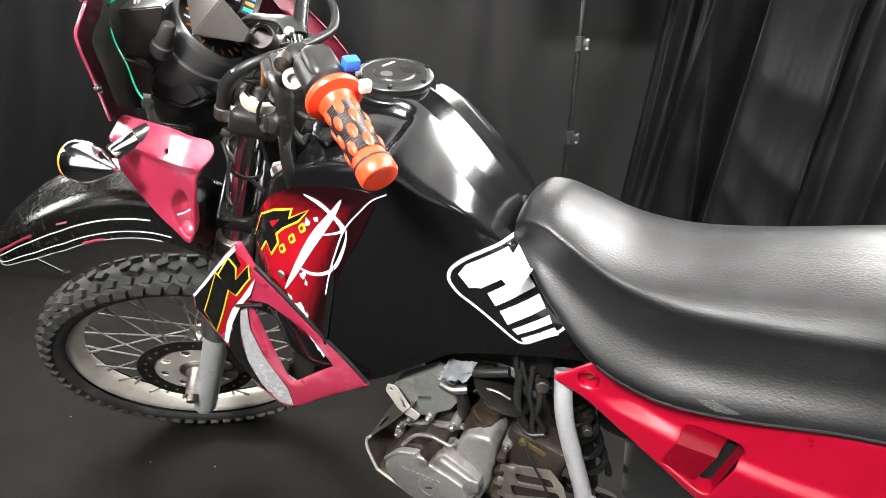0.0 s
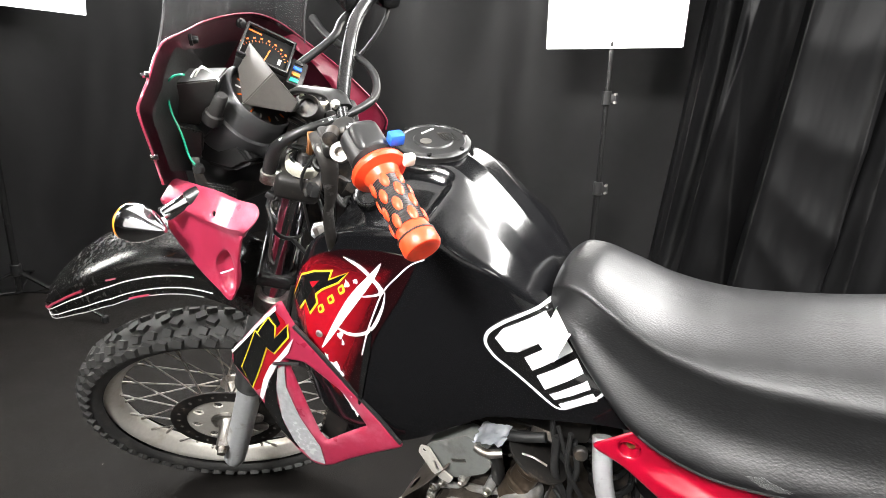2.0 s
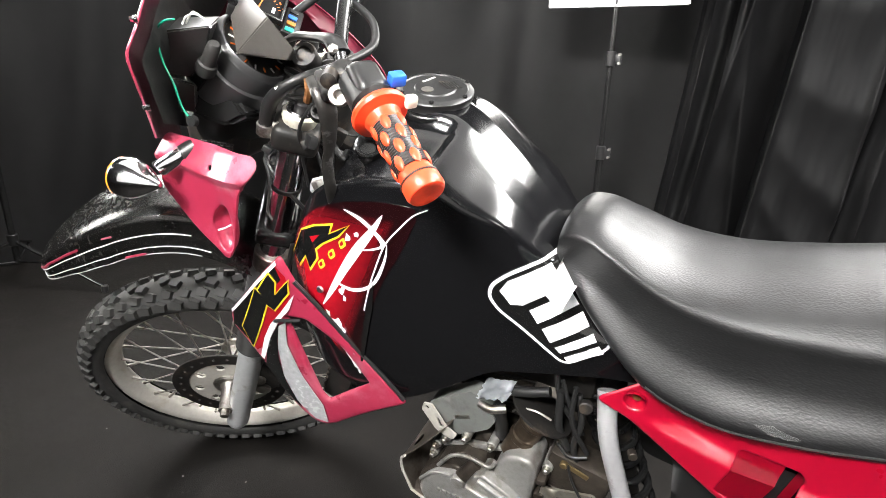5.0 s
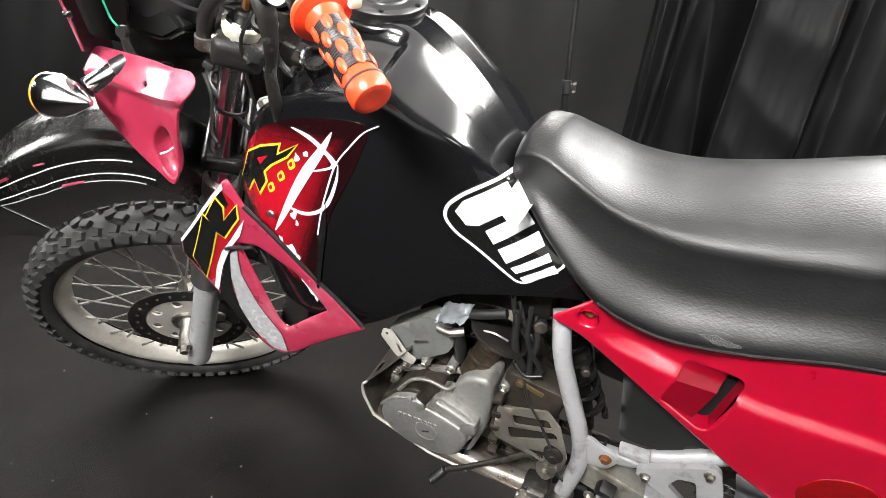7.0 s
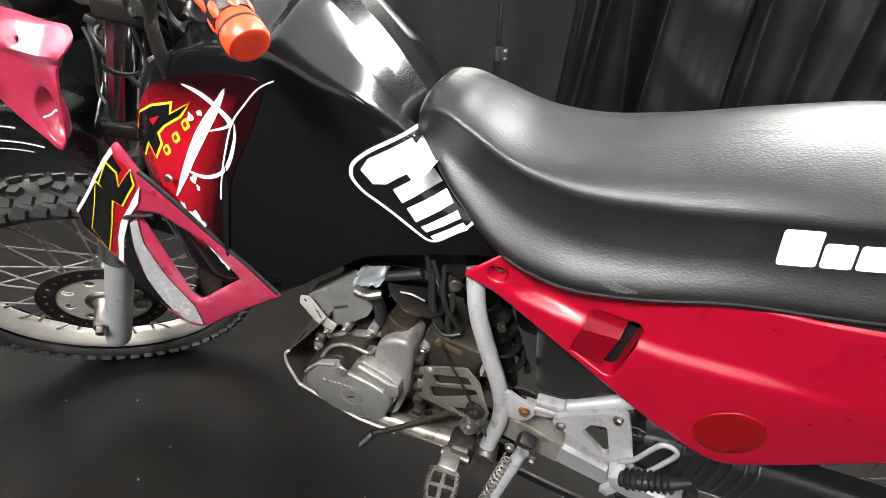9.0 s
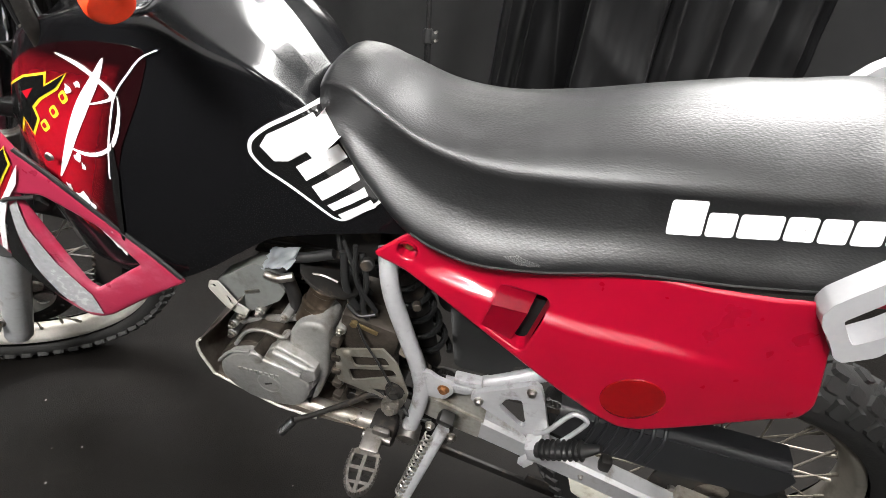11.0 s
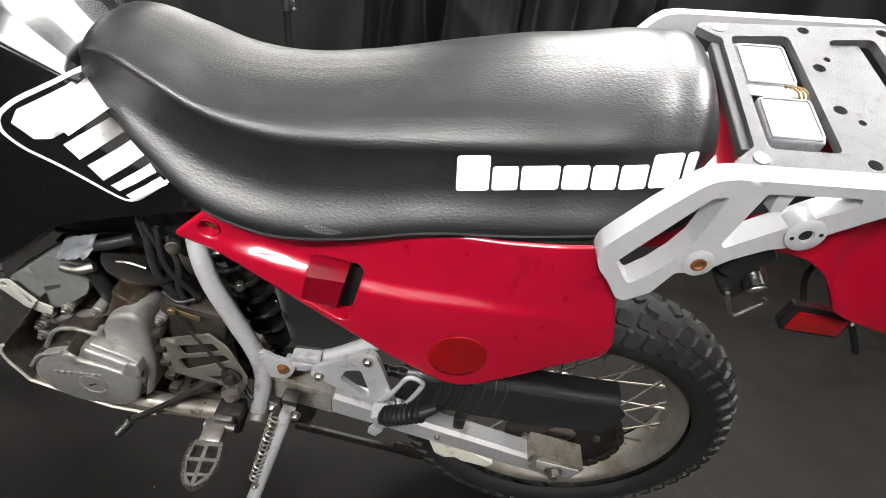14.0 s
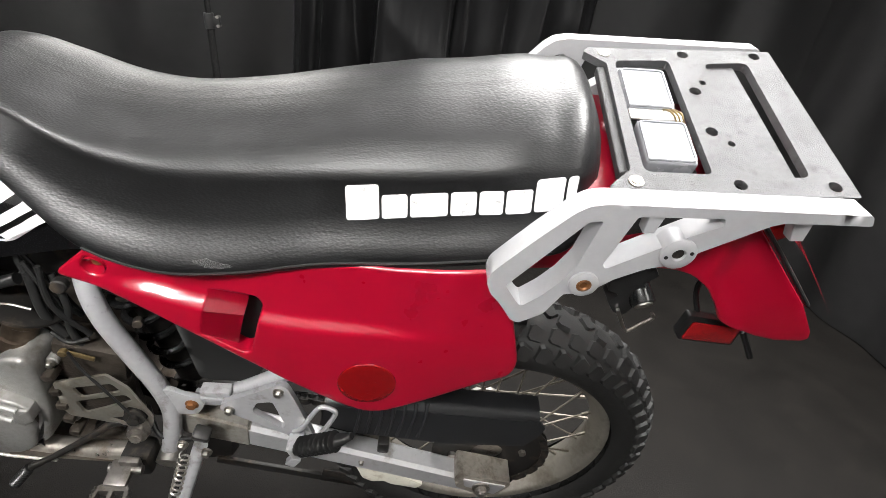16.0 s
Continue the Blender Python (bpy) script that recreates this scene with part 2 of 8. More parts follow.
M_DIALORANGE = mat("dial_orange", (0.8, 0.16, 0.02), 0.5)
M_DIALWHITE = mat("dial_white", (0.7, 0.7, 0.68), 0.5)
# Darker copy of the backdrop cloth; its colour offsets surplus lamp light on the strips.
M_STRIP = mat("darker_strip_cloth", (0.0042, 0.0042, 0.0044), 0.50, var=0.2, scale=5, bump=0.15, bump_scale=900, spec=0.14)
M_CLOTH = mat("black_backdrop_cloth", (0.0113, 0.0112, 0.0113), 0.55, var=0.2, scale=5, bump=0.15, bump_scale=900, spec=0.18)
M_FLOOR = mat("dark_floor_mat", (0.0046, 0.0039, 0.0033), 0.68, spec=0.14, var=0.4, scale=22, bump=0.6, bump_scale=420, rvar=0.12, dirt=(0.0072, 0.0061, 0.0051), dirt_scale=9, dirt_amt=0.45)
M_DIFFUSER = mat("lit_diffuser_cloth", (1.0, 0.99, 0.97), 0.8, var=0.03, scale=3, emit=0.92)
M_DIFFUSER2 = mat("dim_diffuser_cloth", (1.0, 0.99, 0.97), 0.8, var=0.02, emit=0.4)
M_DIFFUSER3 = mat("faint_diffuser_cloth", (1.0, 0.99, 0.97), 0.8, var=0.02, emit=0.06)
M_LID = mat("tool_box_lid_grey", (0.22, 0.225, 0.24), 0.25, coat=0.3, var=0.12, scale=20)
M_BOXBLACK = mat("softbox_black_nylon", (0.012, 0.012, 0.012), 0.6)
M_STANCHION = mat("hard_chrome_tube", (0.72, 0.72, 0.74), 0.17, metal=1, var=0.05, rvar=0.03)
M_SPOKE = mat("dark_rear_spoke", (0.20, 0.18, 0.15), 0.45, metal=0.8, var=0.3, scale=50)
M_KNURL = mat("knurled_rubber", (0.030, 0.030, 0.031), 0.6, var=0.4, scale=220, bump=1.0, bump_scale=620)
M_PEG = mat("worn_peg_steel", (0.16, 0.15, 0.14), 0.42, metal=0.8, var=0.3, dirt=(0.05, 0.04, 0.03), dirt_scale=40, dirt_amt=0.45)
M_GUARD = mat("satin_guard_plastic", (0.017, 0.0175, 0.019), 0.36, var=0.2, bump=0.08, bump_scale=700)
# Black plastic for the cockpit, its base lightened in place of light falling there.
M_LINER = mat("lit_cockpit_plastic", (0.032, 0.032, 0.031), 0.40, var=0.25, bump=0.06, bump_scale=700, spec=0.7)
M_MATT = mat("matt_black_plastic", (0.010, 0.010, 0.010), 0.60, var=0.3, spec=0.25, bump=0.1, bump_scale=600)
# Black hood; the grey-brown base stands in for light it reflects.
M_HOOD = mat("lifted_grey_hood", (0.075, 0.069, 0.063), 0.36, var=0.2, bump=0.1, bump_scale=900)
# Base raised to make up for light the shadowed cup does not get.
M_CUP = mat("satin_black_cup", (0.034, 0.034, 0.035), 0.30, spec=1.0, rvar=0.03, var=0.06)
M_FOIL = mat("crumpled_foil", (0.34, 0.36, 0.38), 0.40, metal=0.6, var=0.08)
M_CREAM_CAP = mat("cream_painted_cap", (0.50, 0.48, 0.40), 0.38, var=0.15, dirt=(0.2, 0.16, 0.11), dirt_scale=50, dirt_amt=0.3)
M_LINT = mat("pale_lint", (0.55, 0.53, 0.5), 0.8)
M_ADJ = mat("stained_adjuster", (0.34, 0.31, 0.27), 0.42, metal=0.6, var=0.25, dirt=(0.10, 0.08, 0.055), dirt_scale=26, dirt_amt=0.45)
M_WALL = mat("dark_wall_paint", (0.03, 0.03, 0.032), 0.8)


# ---- mesh helpers ----
def part(name, bm, material, parent=None, label="", sharp=38.0, m=None):
    """Links a bmesh as one mesh object under a thing or a part."""
    if m is not None:
        bm.transform(m)
    bmesh.ops.recalc_face_normals(bm, faces=bm.faces)
    lim = math.radians(sharp)
    for f in bm.faces:
        f.smooth = True
    for e in bm.edges:
        if len(e.link_faces) == 2 and e.calc_face_angle(0) > lim:
            e.smooth = False
    me = bpy.data.meshes.new(name)
    bm.to_mesh(me)
    bm.free()
    for mm in (material if isinstance(material, (list, tuple)) else [material]):
        me.materials.append(mm)
    ob = new(name, me)
    if parent is not None:
        ob.parent = parent
    if label:
        ob["label"] = label
    return ob


def put(name, me, parent, m):
    """Another object on a shared mesh."""
    ob = new(name, me)
    ob.parent = parent
    ob.matrix_local = m
    return ob


def thing(name, m, label, category, group="", kind=""):
    ob = new(name)
    ob.empty_display_size = 0.1
    ob.matrix_world = m
    return tagged(ob, label, category, group, kind)


def frame_of(d, up=(0, 0, 1)):
    d = Vector(d).normalized()
    u = Vector(up)
    if abs(d.dot(u)) > 0.97:
        u = Vector((1, 0, 0))
    a = d.cross(u).normalized()
    return a, a.cross(d).normalized(), d


def ring_faces(bm, a, b):
    n = len(a)
    for i in range(n):
        bm.faces.new((a[i], a[(i + 1) % n], b[(i + 1) % n], b[i]))


def lathe(bm, prof, origin, axis, seg=32, caps=True):
    """prof: (distance along the axis, radius)."""
    a, b, d = frame_of(axis)
    o = Vector(origin)
    prev = None
    for k, (h, r) in enumerate(prof):
        ring = [bm.verts.new(o + d * h + (a * math.cos(t) + b * math.sin(t)) * max(r, 1e-5)) for t in (2 * math.pi * i / seg for i in range(seg))]
        if prev:
            ring_faces(bm, prev, ring)
        elif caps:
            bm.faces.new(ring)
        prev = ring
    if caps:
        bm.faces.new(prev)
    return bm


def cyl(bm, p0, p1, r0, r1=None, seg=20, bev=0.0):
    p0, p1 = Vector(p0), Vector(p1)
    h = (p1 - p0).length
    r1 = r0 if r1 is None else r1
    prof = [(0, r0 - bev), (bev, r0), (h - bev, r1), (h, r1 - bev)] if bev else [(0, r0), (h, r1)]
    return lathe(bm, prof, p0, p1 - p0, seg)


def spline(pts, n=8):
    """Catmull-Rom through the points."""
    P = [Vector(p) for p in pts]
    if len(P) < 3:
        return P
    Q = [2 * P[0] - P[1]] + P + [2 * P[-1] - P[-2]]
    out = []
    for i in range(1, len(Q) - 2):
        for k in range(n):
            t = k / n
            out.append(0.5 * ((2 * Q[i]) + (Q[i + 1] - Q[i - 1]) * t + (2 * Q[i - 1] - 5 * Q[i] + 4 * Q[i + 1] - Q[i + 2]) * t * t
                              + (3 * Q[i] - Q[i - 1] - 3 * Q[i + 1] + Q[i + 2]) * t ** 3))
    return out + [P[-1]]


def tube(bm, pts, r, seg=10, smooth=6, flat=1.0):
    """A round bar along a path; r may be a list, flat squeezes it."""
    P = spline(pts, smooth) if smooth else [Vector(p) for p in pts]
    n = len(P)
    rad = [r] * n if not isinstance(r, (list, tuple)) else [float(np.interp(i / (n - 1), np.linspace(0, 1, len(r)), r)) for i in range(n)]
    a, b, d = frame_of(P[1] - P[0])
    prev = None
    for i, p in enumerate(P):
        t = (P[min(i + 1, n - 1)] - P[max(i - 1, 0)]).normalized()
        a = (a - t * a.dot(t)).normalized()
        b = t.cross(a)
        ring = [bm.verts.new(p + (a * math.cos(w) + b * math.sin(w) * flat) * rad[i]) for w in (2 * math.pi * k / seg for k in range(seg))]
        if prev:
            ring_faces(bm, prev, ring)
        else:
            bm.faces.new(ring)
        prev = ring
    bm.faces.new(prev)
    return bm


def box(bm, c, size, rot=(0, 0, 0), bev=0.003, seg=2):
    m = pose(*c, *rot)
    vs = [bm.verts.new(m @ Vector((sx * size[0] / 2, sy * size[1] / 2, sz * size[2] / 2))) for sx in (-1, 1) for sy in (-1, 1) for sz in (-1, 1)]
    fs = [bm.faces.new([vs[i] for i in q]) for q in ((0, 1, 3, 2), (4, 6, 7, 5), (0, 4, 5, 1), (2, 3, 7, 6), (0, 2, 6, 4), (1, 5, 7, 3))]
    if bev:
        es = list({e for f in fs for e in f.edges})
        bmesh.ops.bevel(bm, geom=es, offset=min(bev, min(size) * 0.45), segments=seg, affect="EDGES", profile=0.5)
    return bm


def loft(bm, rings, closed=True):
    prev = None
    for k, ring in enumerate(rings):
        vs = [bm.verts.new(p) for p in ring]
        if prev:
            if closed:
                ring_faces(bm, prev, vs)
            else:
                for i in range(len(vs) - 1):
                    bm.faces.new((prev[i], prev[i + 1], vs[i + 1], vs[i]))
        elif closed:
            bm.faces.new(vs)
        prev = vs
    if closed:
        bm.faces.new(prev)
    return bm


def inside(poly, pts):
    """Which of the points lie in a polygon."""
    poly, pts = np.asarray(poly), np.asarray(pts)
    x, y = pts[:, 0], pts[:, 1]
    res = np.zeros(len(pts), bool)
    x0, y0 = poly[-1]
    for x1, y1 in poly:
        cut = (y1 > y) != (y0 > y)
        with np.errstate(divide="ignore", invalid="ignore"):
            res ^= cut & (x < (x0 - x1) * (y - y1) / (y0 - y1 + 1e-12) + x1)
        x0, y0 = x1, y1
    return res


def edge_far(poly, pts):
    """Distance of the points to a polygon's outline."""
    poly, pts = np.asarray(poly, float), np.asarray(pts, float)
    best = np.full(len(pts), 9.0)
    for a, b in zip(poly, np.roll(poly, -1, 0)):
        ab = b - a
        t = np.clip(((pts - a) @ ab) / (ab @ ab + 1e-12), 0, 1)
        best = np.minimum(best, np.linalg.norm(pts - (a + t[:, None] * ab), axis=1))
    return best


def even(poly, step):
    out = []
    for a, b in zip(poly, list(poly[1:]) + [poly[0]]):
        a, b = np.array(a, float), np.array(b, float)
        k = max(1, int(round(np.linalg.norm(b - a) / step)))
        out += [tuple(a + (b - a) * i / k) for i in range(k)]
    return out


def rounded(poly, r, seg=4):
    """A polygon with its corners rounded."""
    out = []
    n = len(poly)
    for i in range(n):
        p, a, b = np.array(poly[i], float), np.array(poly[i - 1], float), np.array(poly[(i + 1) % n], float)
        la, lb = np.linalg.norm(a - p), np.linalg.norm(b - p)
        k = min(r, 0.45 * la, 0.45 * lb)
        q0, q1 = p + (a - p) / la * k, p + (b - p) / lb * k
        for s in range(seg + 1):
            t = s / seg
            out.append(tuple((1 - t) ** 2 * q0 + 2 * t * (1 - t) * p + t * t * q1))
    return out


def curve2(pts, n=6):
    """A closed smooth outline through 2D points."""
    P = [np.array(p, float) for p in pts]
    out = []
    for i in range(len(P)):
        a, b, c, d = P[i - 1], P[i], P[(i + 1) % len(P)], P[(i + 2) % len(P)]
        for k in range(n):
            t = k / n
            out.append(tuple(0.5 * (2 * b + (c - a) * t + (2 * a - 5 * b + 4 * c - d) * t * t + (3 * b - a - 3 * c + d) * t ** 3)))
    return out


def sheet(bm, outline, at, back, holes=(), step=0.01, edge=0.0):
    """A panel: a 2D outline with holes laid onto a surface at(u, v), thickened by the vector back, its rim rounded by edge metres."""
    from mathutils.geometry import delaunay_2d_cdt
    loops = [even(outline, step)] + [even(h, step) for h in holes]
    pts, cons = [], []
    for lp in loops:
        k = len(pts)
        pts += lp
        cons += [(k + i, k + (i + 1) % len(lp)) for i in range(len(lp))]
    o = np.array(outline)
    gx, gy = np.meshgrid(np.arange(o[:, 0].min(), o[:, 0].max(), step), np.arange(o[:, 1].min(), o[:, 1].max(), step))
    g = np.stack([gx.ravel(), gy.ravel()], 1)
    rim = min(edge, step) if edge else step
    if edge:
        extra = []
        for lp in loops:
            a = np.array(lp)
            tg = np.roll(a, -1, 0) - np.roll(a, 1, 0)
            nn = np.stack([-tg[:, 1], tg[:, 0]], 1) / (np.linalg.norm(tg, axis=1)[:, None] + 1e-9)
            for w in (0.3, 1.0):
                extra += [a + nn * edge * w, a - nn * edge * w]
        ex = np.concatenate(extra)
        dd = np.min([edge_far(lp, ex) for lp in loops], axis=0)
        ex = ex[dd > edge * 0.25]
    keep = np.min([edge_far(lp, g) for lp in loops], axis=0) > (max(0.5 * step, edge * 1.3))
    g = g[keep]
    if edge:
        g = np.concatenate([g, ex])
    ok = inside(loops[0], g)
    for h in loops[1:]:
        ok &= ~inside(h, g)
    pts += [tuple(p) for p in g[ok]]
    vs, _, fs, *_ = delaunay_2d_cdt([Vector(p) for p in pts], cons, [], 0, 1e-6)
    P = np.array([tuple(v) for v in vs])
    tri = np.array([f[:3] for f in fs])
    cen = P[tri].mean(1)
    ok = inside(loops[0], cen)
    for h in loops[1:]:
        ok &= ~inside(h, cen)
    tri = tri[ok]
    back = Vector(back)
    far = np.min([edge_far(lp, P) for lp in loops], axis=0) if edge else None
    front, rear = [], []
    for i, (u, v) in enumerate(P):
        p = Vector(at(u, v))
        dip = 0.0
        if edge and far[i] < edge:
            dip = edge - math.sqrt(max(0, edge * edge - (edge - far[i]) ** 2))
        front.append(bm.verts.new(p + back.normalized() * dip))
        rear.append(bm.verts.new(p + back + back.normalized() * dip * 0.2))
    count = {}
    for a, b, c in tri:
        bm.faces.new((front[a], front[b], front[c]))
        bm.faces.new((rear[c], rear[b], rear[a]))
        for e in ((a, b), (b, c), (c, a)):
            k = tuple(sorted(map(int, e)))
            count[k] = count.get(k, 0) + 1
    for (a, b), k in count.items():
        if k == 1:
            bm.faces.new((front[a], front[b], rear[b], rear[a]))
    loose = [v for v in bm.verts if not v.link_faces]
    bmesh.ops.delete(bm, geom=loose, context="VERTS")
    return bm


def interp(x, xs, ys):
    """Smooth interpolation by a cardinal cubic."""
    xs, ys = np.asarray(xs, float), np.asarray(ys, float)
    x = np.clip(x, xs[0], xs[-1])
    i = int(np.clip(np.searchsorted(xs, x) - 1, 0, len(xs) - 2))
    m = np.gradient(ys, xs)
    h = xs[i + 1] - xs[i]
    t = (x - xs[i]) / h
    return float((2 * t ** 3 - 3 * t * t + 1) * ys[i] + (t ** 3 - 2 * t * t + t) * h * m[i] + (3 * t * t - 2 * t ** 3) * ys[i + 1] + (t ** 3 - t * t) * h * m[i + 1])


def B():
    return bmesh.new()


# ---- the setting: a photo corner hung with black cloth ----
def floor_and_shell():
    bm = B()
    box(bm, (0.8, -0.6, -0.05), (6.4, 6.0, 0.1), bev=0)
    tagged(part("floor", bm, M_FLOOR), "dark grey rubber-backed studio floor mat", "floor", kind="structure")
    for nm, c, s in (("wall_north", (0.8, 2.45, 1.5), (6.6, 0.1, 3.0)), ("wall_south", (0.8, -3.65, 1.5), (6.6, 0.1, 3.0)),
                     ("wall_west", (-2.45, -0.6, 1.5), (0.1, 6.0, 3.0)), ("wall_east", (4.05, -0.6, 1.5), (0.1, 6.0, 3.0))):
        bm = B()
        box(bm, c, s, bev=0)
        tagged(part(nm, bm, M_WALL), "dark painted studio wall", "wall", kind="structure")
    bm = B()
    box(bm, (0.8, -0.6, 3.05), (6.6, 6.2, 0.1), bev=0)
    tagged(part("ceiling", bm, M_WALL), "dark painted studio ceiling", "ceiling", kind="structure")


def folds(seed, n, amp):
    rnd = random.Random(seed)
    return [(rnd.uniform(0, 1), rnd.uniform(0.02, 0.07), rnd.uniform(0.4, 1.0) * amp * rnd.choice((1, 1, -0.6)), rnd.uniform(-0.12, 0.12)) for _ in range(n)]


def curtain(name, p0, p1, top, seed, n, amp, label):
    """A hanging cloth from p0 to p1 on the floor, with slanting folds that deepen towards the hem."""
    p0, p1 = Vector(p0), Vector(p1)
    d = p1 - p0
    nrm = Vector((-d.y, d.x, 0)).normalized()
    fs = folds(seed, n, amp)
    bm = B()
    nu, nv = 260, 44
    rows = []
    for j in range(nv + 1):
        v = j / nv
        row = []
        for i in range(nu + 1):
            u = i / nu
            off = 0.0
            for c, w, a, s in fs:
                q = (u - c - s * (v - 0.5)) / w
                off += a * math.exp(-q * q) * (1.1 - 0.55 * v)
            off += 0.030 * noise.noise(Vector((u * 13 + 1.5 * v, v * 3.5, seed))) + 0.010 * noise.noise(Vector((u * 34 - 3 * v, v * 6, seed + 3)))
            row.append(p0 + d * u + nrm * off + Vector((0, 0, 0.004 + top * v)))
        rows.append(row)
    loft(bm, rows, closed=False)
    return tagged(part(name, bm, M_CLOTH, sharp=180), label, "backdrop curtain")


def draped_strip(x0, x1, y0, y1, top, seed, ridges, crumple, label):
    """A length of the same cloth hung in front: upright ridges and sideways crumples, its near edge turned back."""
    bm = B()
    rows = []
    nu, nv = 90, 110
    for j in range(nv + 1):
        v = j / nv
        z = 0.004 + top * v
        row = []
        for i in range(nu + 1):
            u = i / nu
            x = x0 + (x1 - x0) * u + 0.03 * (1 - v) - 0.05 * max(0, 0.35 - v) * (0.5 - u)
            y = y0 + (y1 - y0) * u
            for c, w, a, s in ridges:
                q = (u - c - s * (0.38 - v)) / w
                y -= a * math.exp(-abs(q) ** 1.3)
            wave = abs(math.sin(12.5 * v * top + 2.6 * u + 1.6 * math.sin(2.2 * v * top + seed + 2 * u)))
            y += crumple * (wave - 0.5) * (0.35 + 0.65 * u) + 0.007 * noise.noise(Vector((u * 5, v * 12, seed))) + 0.002 * noise.noise(Vector((u * 15, v * 30, seed)))
            y += 0.05 * max(0, 0.04 - u) / 0.04 + 0.07 * max(0, u - 0.95) / 0.05
            row.append((x, y, z))
        rows.append(row)
    loft(bm, rows, closed=False)
    return tagged(part("backdrop_curtain", bm, M_STRIP, sharp=70), label, "curtain", "black backdrop cloths")


def softbox_stand(m_base, head_z, sx, sz, tilt, watts, facing, label, group, cloth=None):
    """A light stand with a lit softbox head. facing: degrees of turn about z; the face looks along -y at 0."""
    st = thing("softbox_light", m_base, label, "studio light", group)
    bm = B()
    cyl(bm, (0, 0, 0.09), (0, 0, 0.80), 0.0125, seg=14)
    part("lower_pole", bm, M_PLASTICGLOSS, st)
    bm = B()
    cyl(bm, (0, 0, 0.78), (0, 0, head_z + 0.12), 0.0095, seg=14)
    part("upper_pole", bm, M_PLASTICGLOSS, st)
    for z in (0.79, 1.12):
        bm = B()
        cyl(bm, (0, 0, z - 0.025), (0, 0, z + 0.025), 0.0165, seg=14, bev=0.002)
        box(bm, (0.02, 0, z), (0.03, 0.014, 0.03), bev=0.002)
        cl = part("clamp", bm, M_PLASTIC, st)
        bm = B()
        for dz in (-0.014, 0.014):
            cyl(bm, (0.03, -0.012, z + dz), (0.03, 0.012, z + dz), 0.005, seg=10)
        part("clamp_bolt", bm, M_STEEL, cl)
    bm = B()
    cyl(bm, (0, 0, 0.16), (0, 0, 0.21), 0.02, seg=14, bev=0.002)
    part("leg_hub", bm, M_PLASTIC, st)
    for a in (20, 140, 260):
        ca, sa = math.cos(radians(a)), math.sin(radians(a))
        bm = B()
        box(bm, (0.20 * ca, 0.20 * sa, 0.10), (0.42, 0.016, 0.009), rot=(0, 22, a), bev=0.002)
        leg = part("leg", bm, M_PLASTICGLOSS, st)
        bm = B()
        cyl(bm, (0.39 * ca, 0.39 * sa, 0.0), (0.39 * ca, 0.39 * sa, 0.03), 0.014, seg=10, bev=0.003)
        part("rubber_foot", bm, M_PLASTIC, leg)
        bm = B()
        tube(bm, [(0.01 * ca, 0.01 * sa, 0.085), (0.19 * ca, 0.19 * sa, 0.105)], 0.005, smooth=0, seg=8)
        part("brace", bm, M_PLASTICGLOSS, st)
    h = Matrix.Translation((0, 0, head_z + sz / 2)) @ Matrix.Rotation(radians(facing), 4, "Z") @ Matrix.Rotation(radians(tilt), 4, "X")
    # the head: a pyramid of black nylon with a slack white diffuser
    bm = B()
    r0 = [(-sx / 2, -0.02, -sz / 2), (sx / 2, -0.02, -sz / 2), (sx / 2, -0.02, sz / 2), (-sx / 2, -0.02, sz / 2)]
    r1 = [(-sx / 2, 0.05, -sz / 2), (sx / 2, 0.05, -sz / 2), (sx / 2, 0.05, sz / 2), (-sx / 2, 0.05, sz / 2)]
    r2 = [(-0.07, 0.27, -0.07), (0.07, 0.27, -0.07), (0.07, 0.27, 0.07), (-0.07, 0.27, 0.07)]
    loft(bm, [r0, r1, r2])
    part("softbox_hood", bm, M_BOXBLACK, st, m=h, sharp=20)
    bm = B()
    n = 24
    rows = []
    for j in range(n + 1):
        row = []
        for i in range(n + 1):
            u, v = i / n - 0.5, j / n - 0.5
            sag = 0.018 * (1 - 4 * u * u) * (1 - 4 * v * v) + 0.006 * noise.noise(Vector((u * 6, v * 8, head_z))) * (1 - 4 * u * u)
            hem = 0.004 * math.sin(u * 9) * max(0, -v * 2) ** 4
            row.append((u * (sx + 0.016), -0.026 - sag, v * (sz + 0.016) + hem))
        rows.append(row)
    loft(bm, rows, closed=False)
    dif = part("diffuser", bm, cloth or M_DIFFUSER, st, "glowing white cloth diffuser", m=h, sharp=180)
    bm = B()
    k = 0.008
    c = [(-sx / 2 - k, -0.027, -sz / 2 - k), (sx / 2 + k, -0.027, -sz / 2 - k), (sx / 2 + k, -0.027, sz / 2 + k), (-sx / 2 - k, -0.027, sz / 2 + k)]
    for a, b in zip(c, c[1:] + c[:1]):
        cyl(bm, a, b, 0.004, seg=8)
    part("piping", bm, M_WHITEFILM, dif, m=h)
    lamp = area_lamp("softbox_glow", m_base @ h @ Matrix.Translation((0, -0.07, 0)) @ Matrix.Rotation(radians(90), 4, "X"), sx * 0.95, sz * 0.95, watts, (1, 0.985, 0.96))
    return st


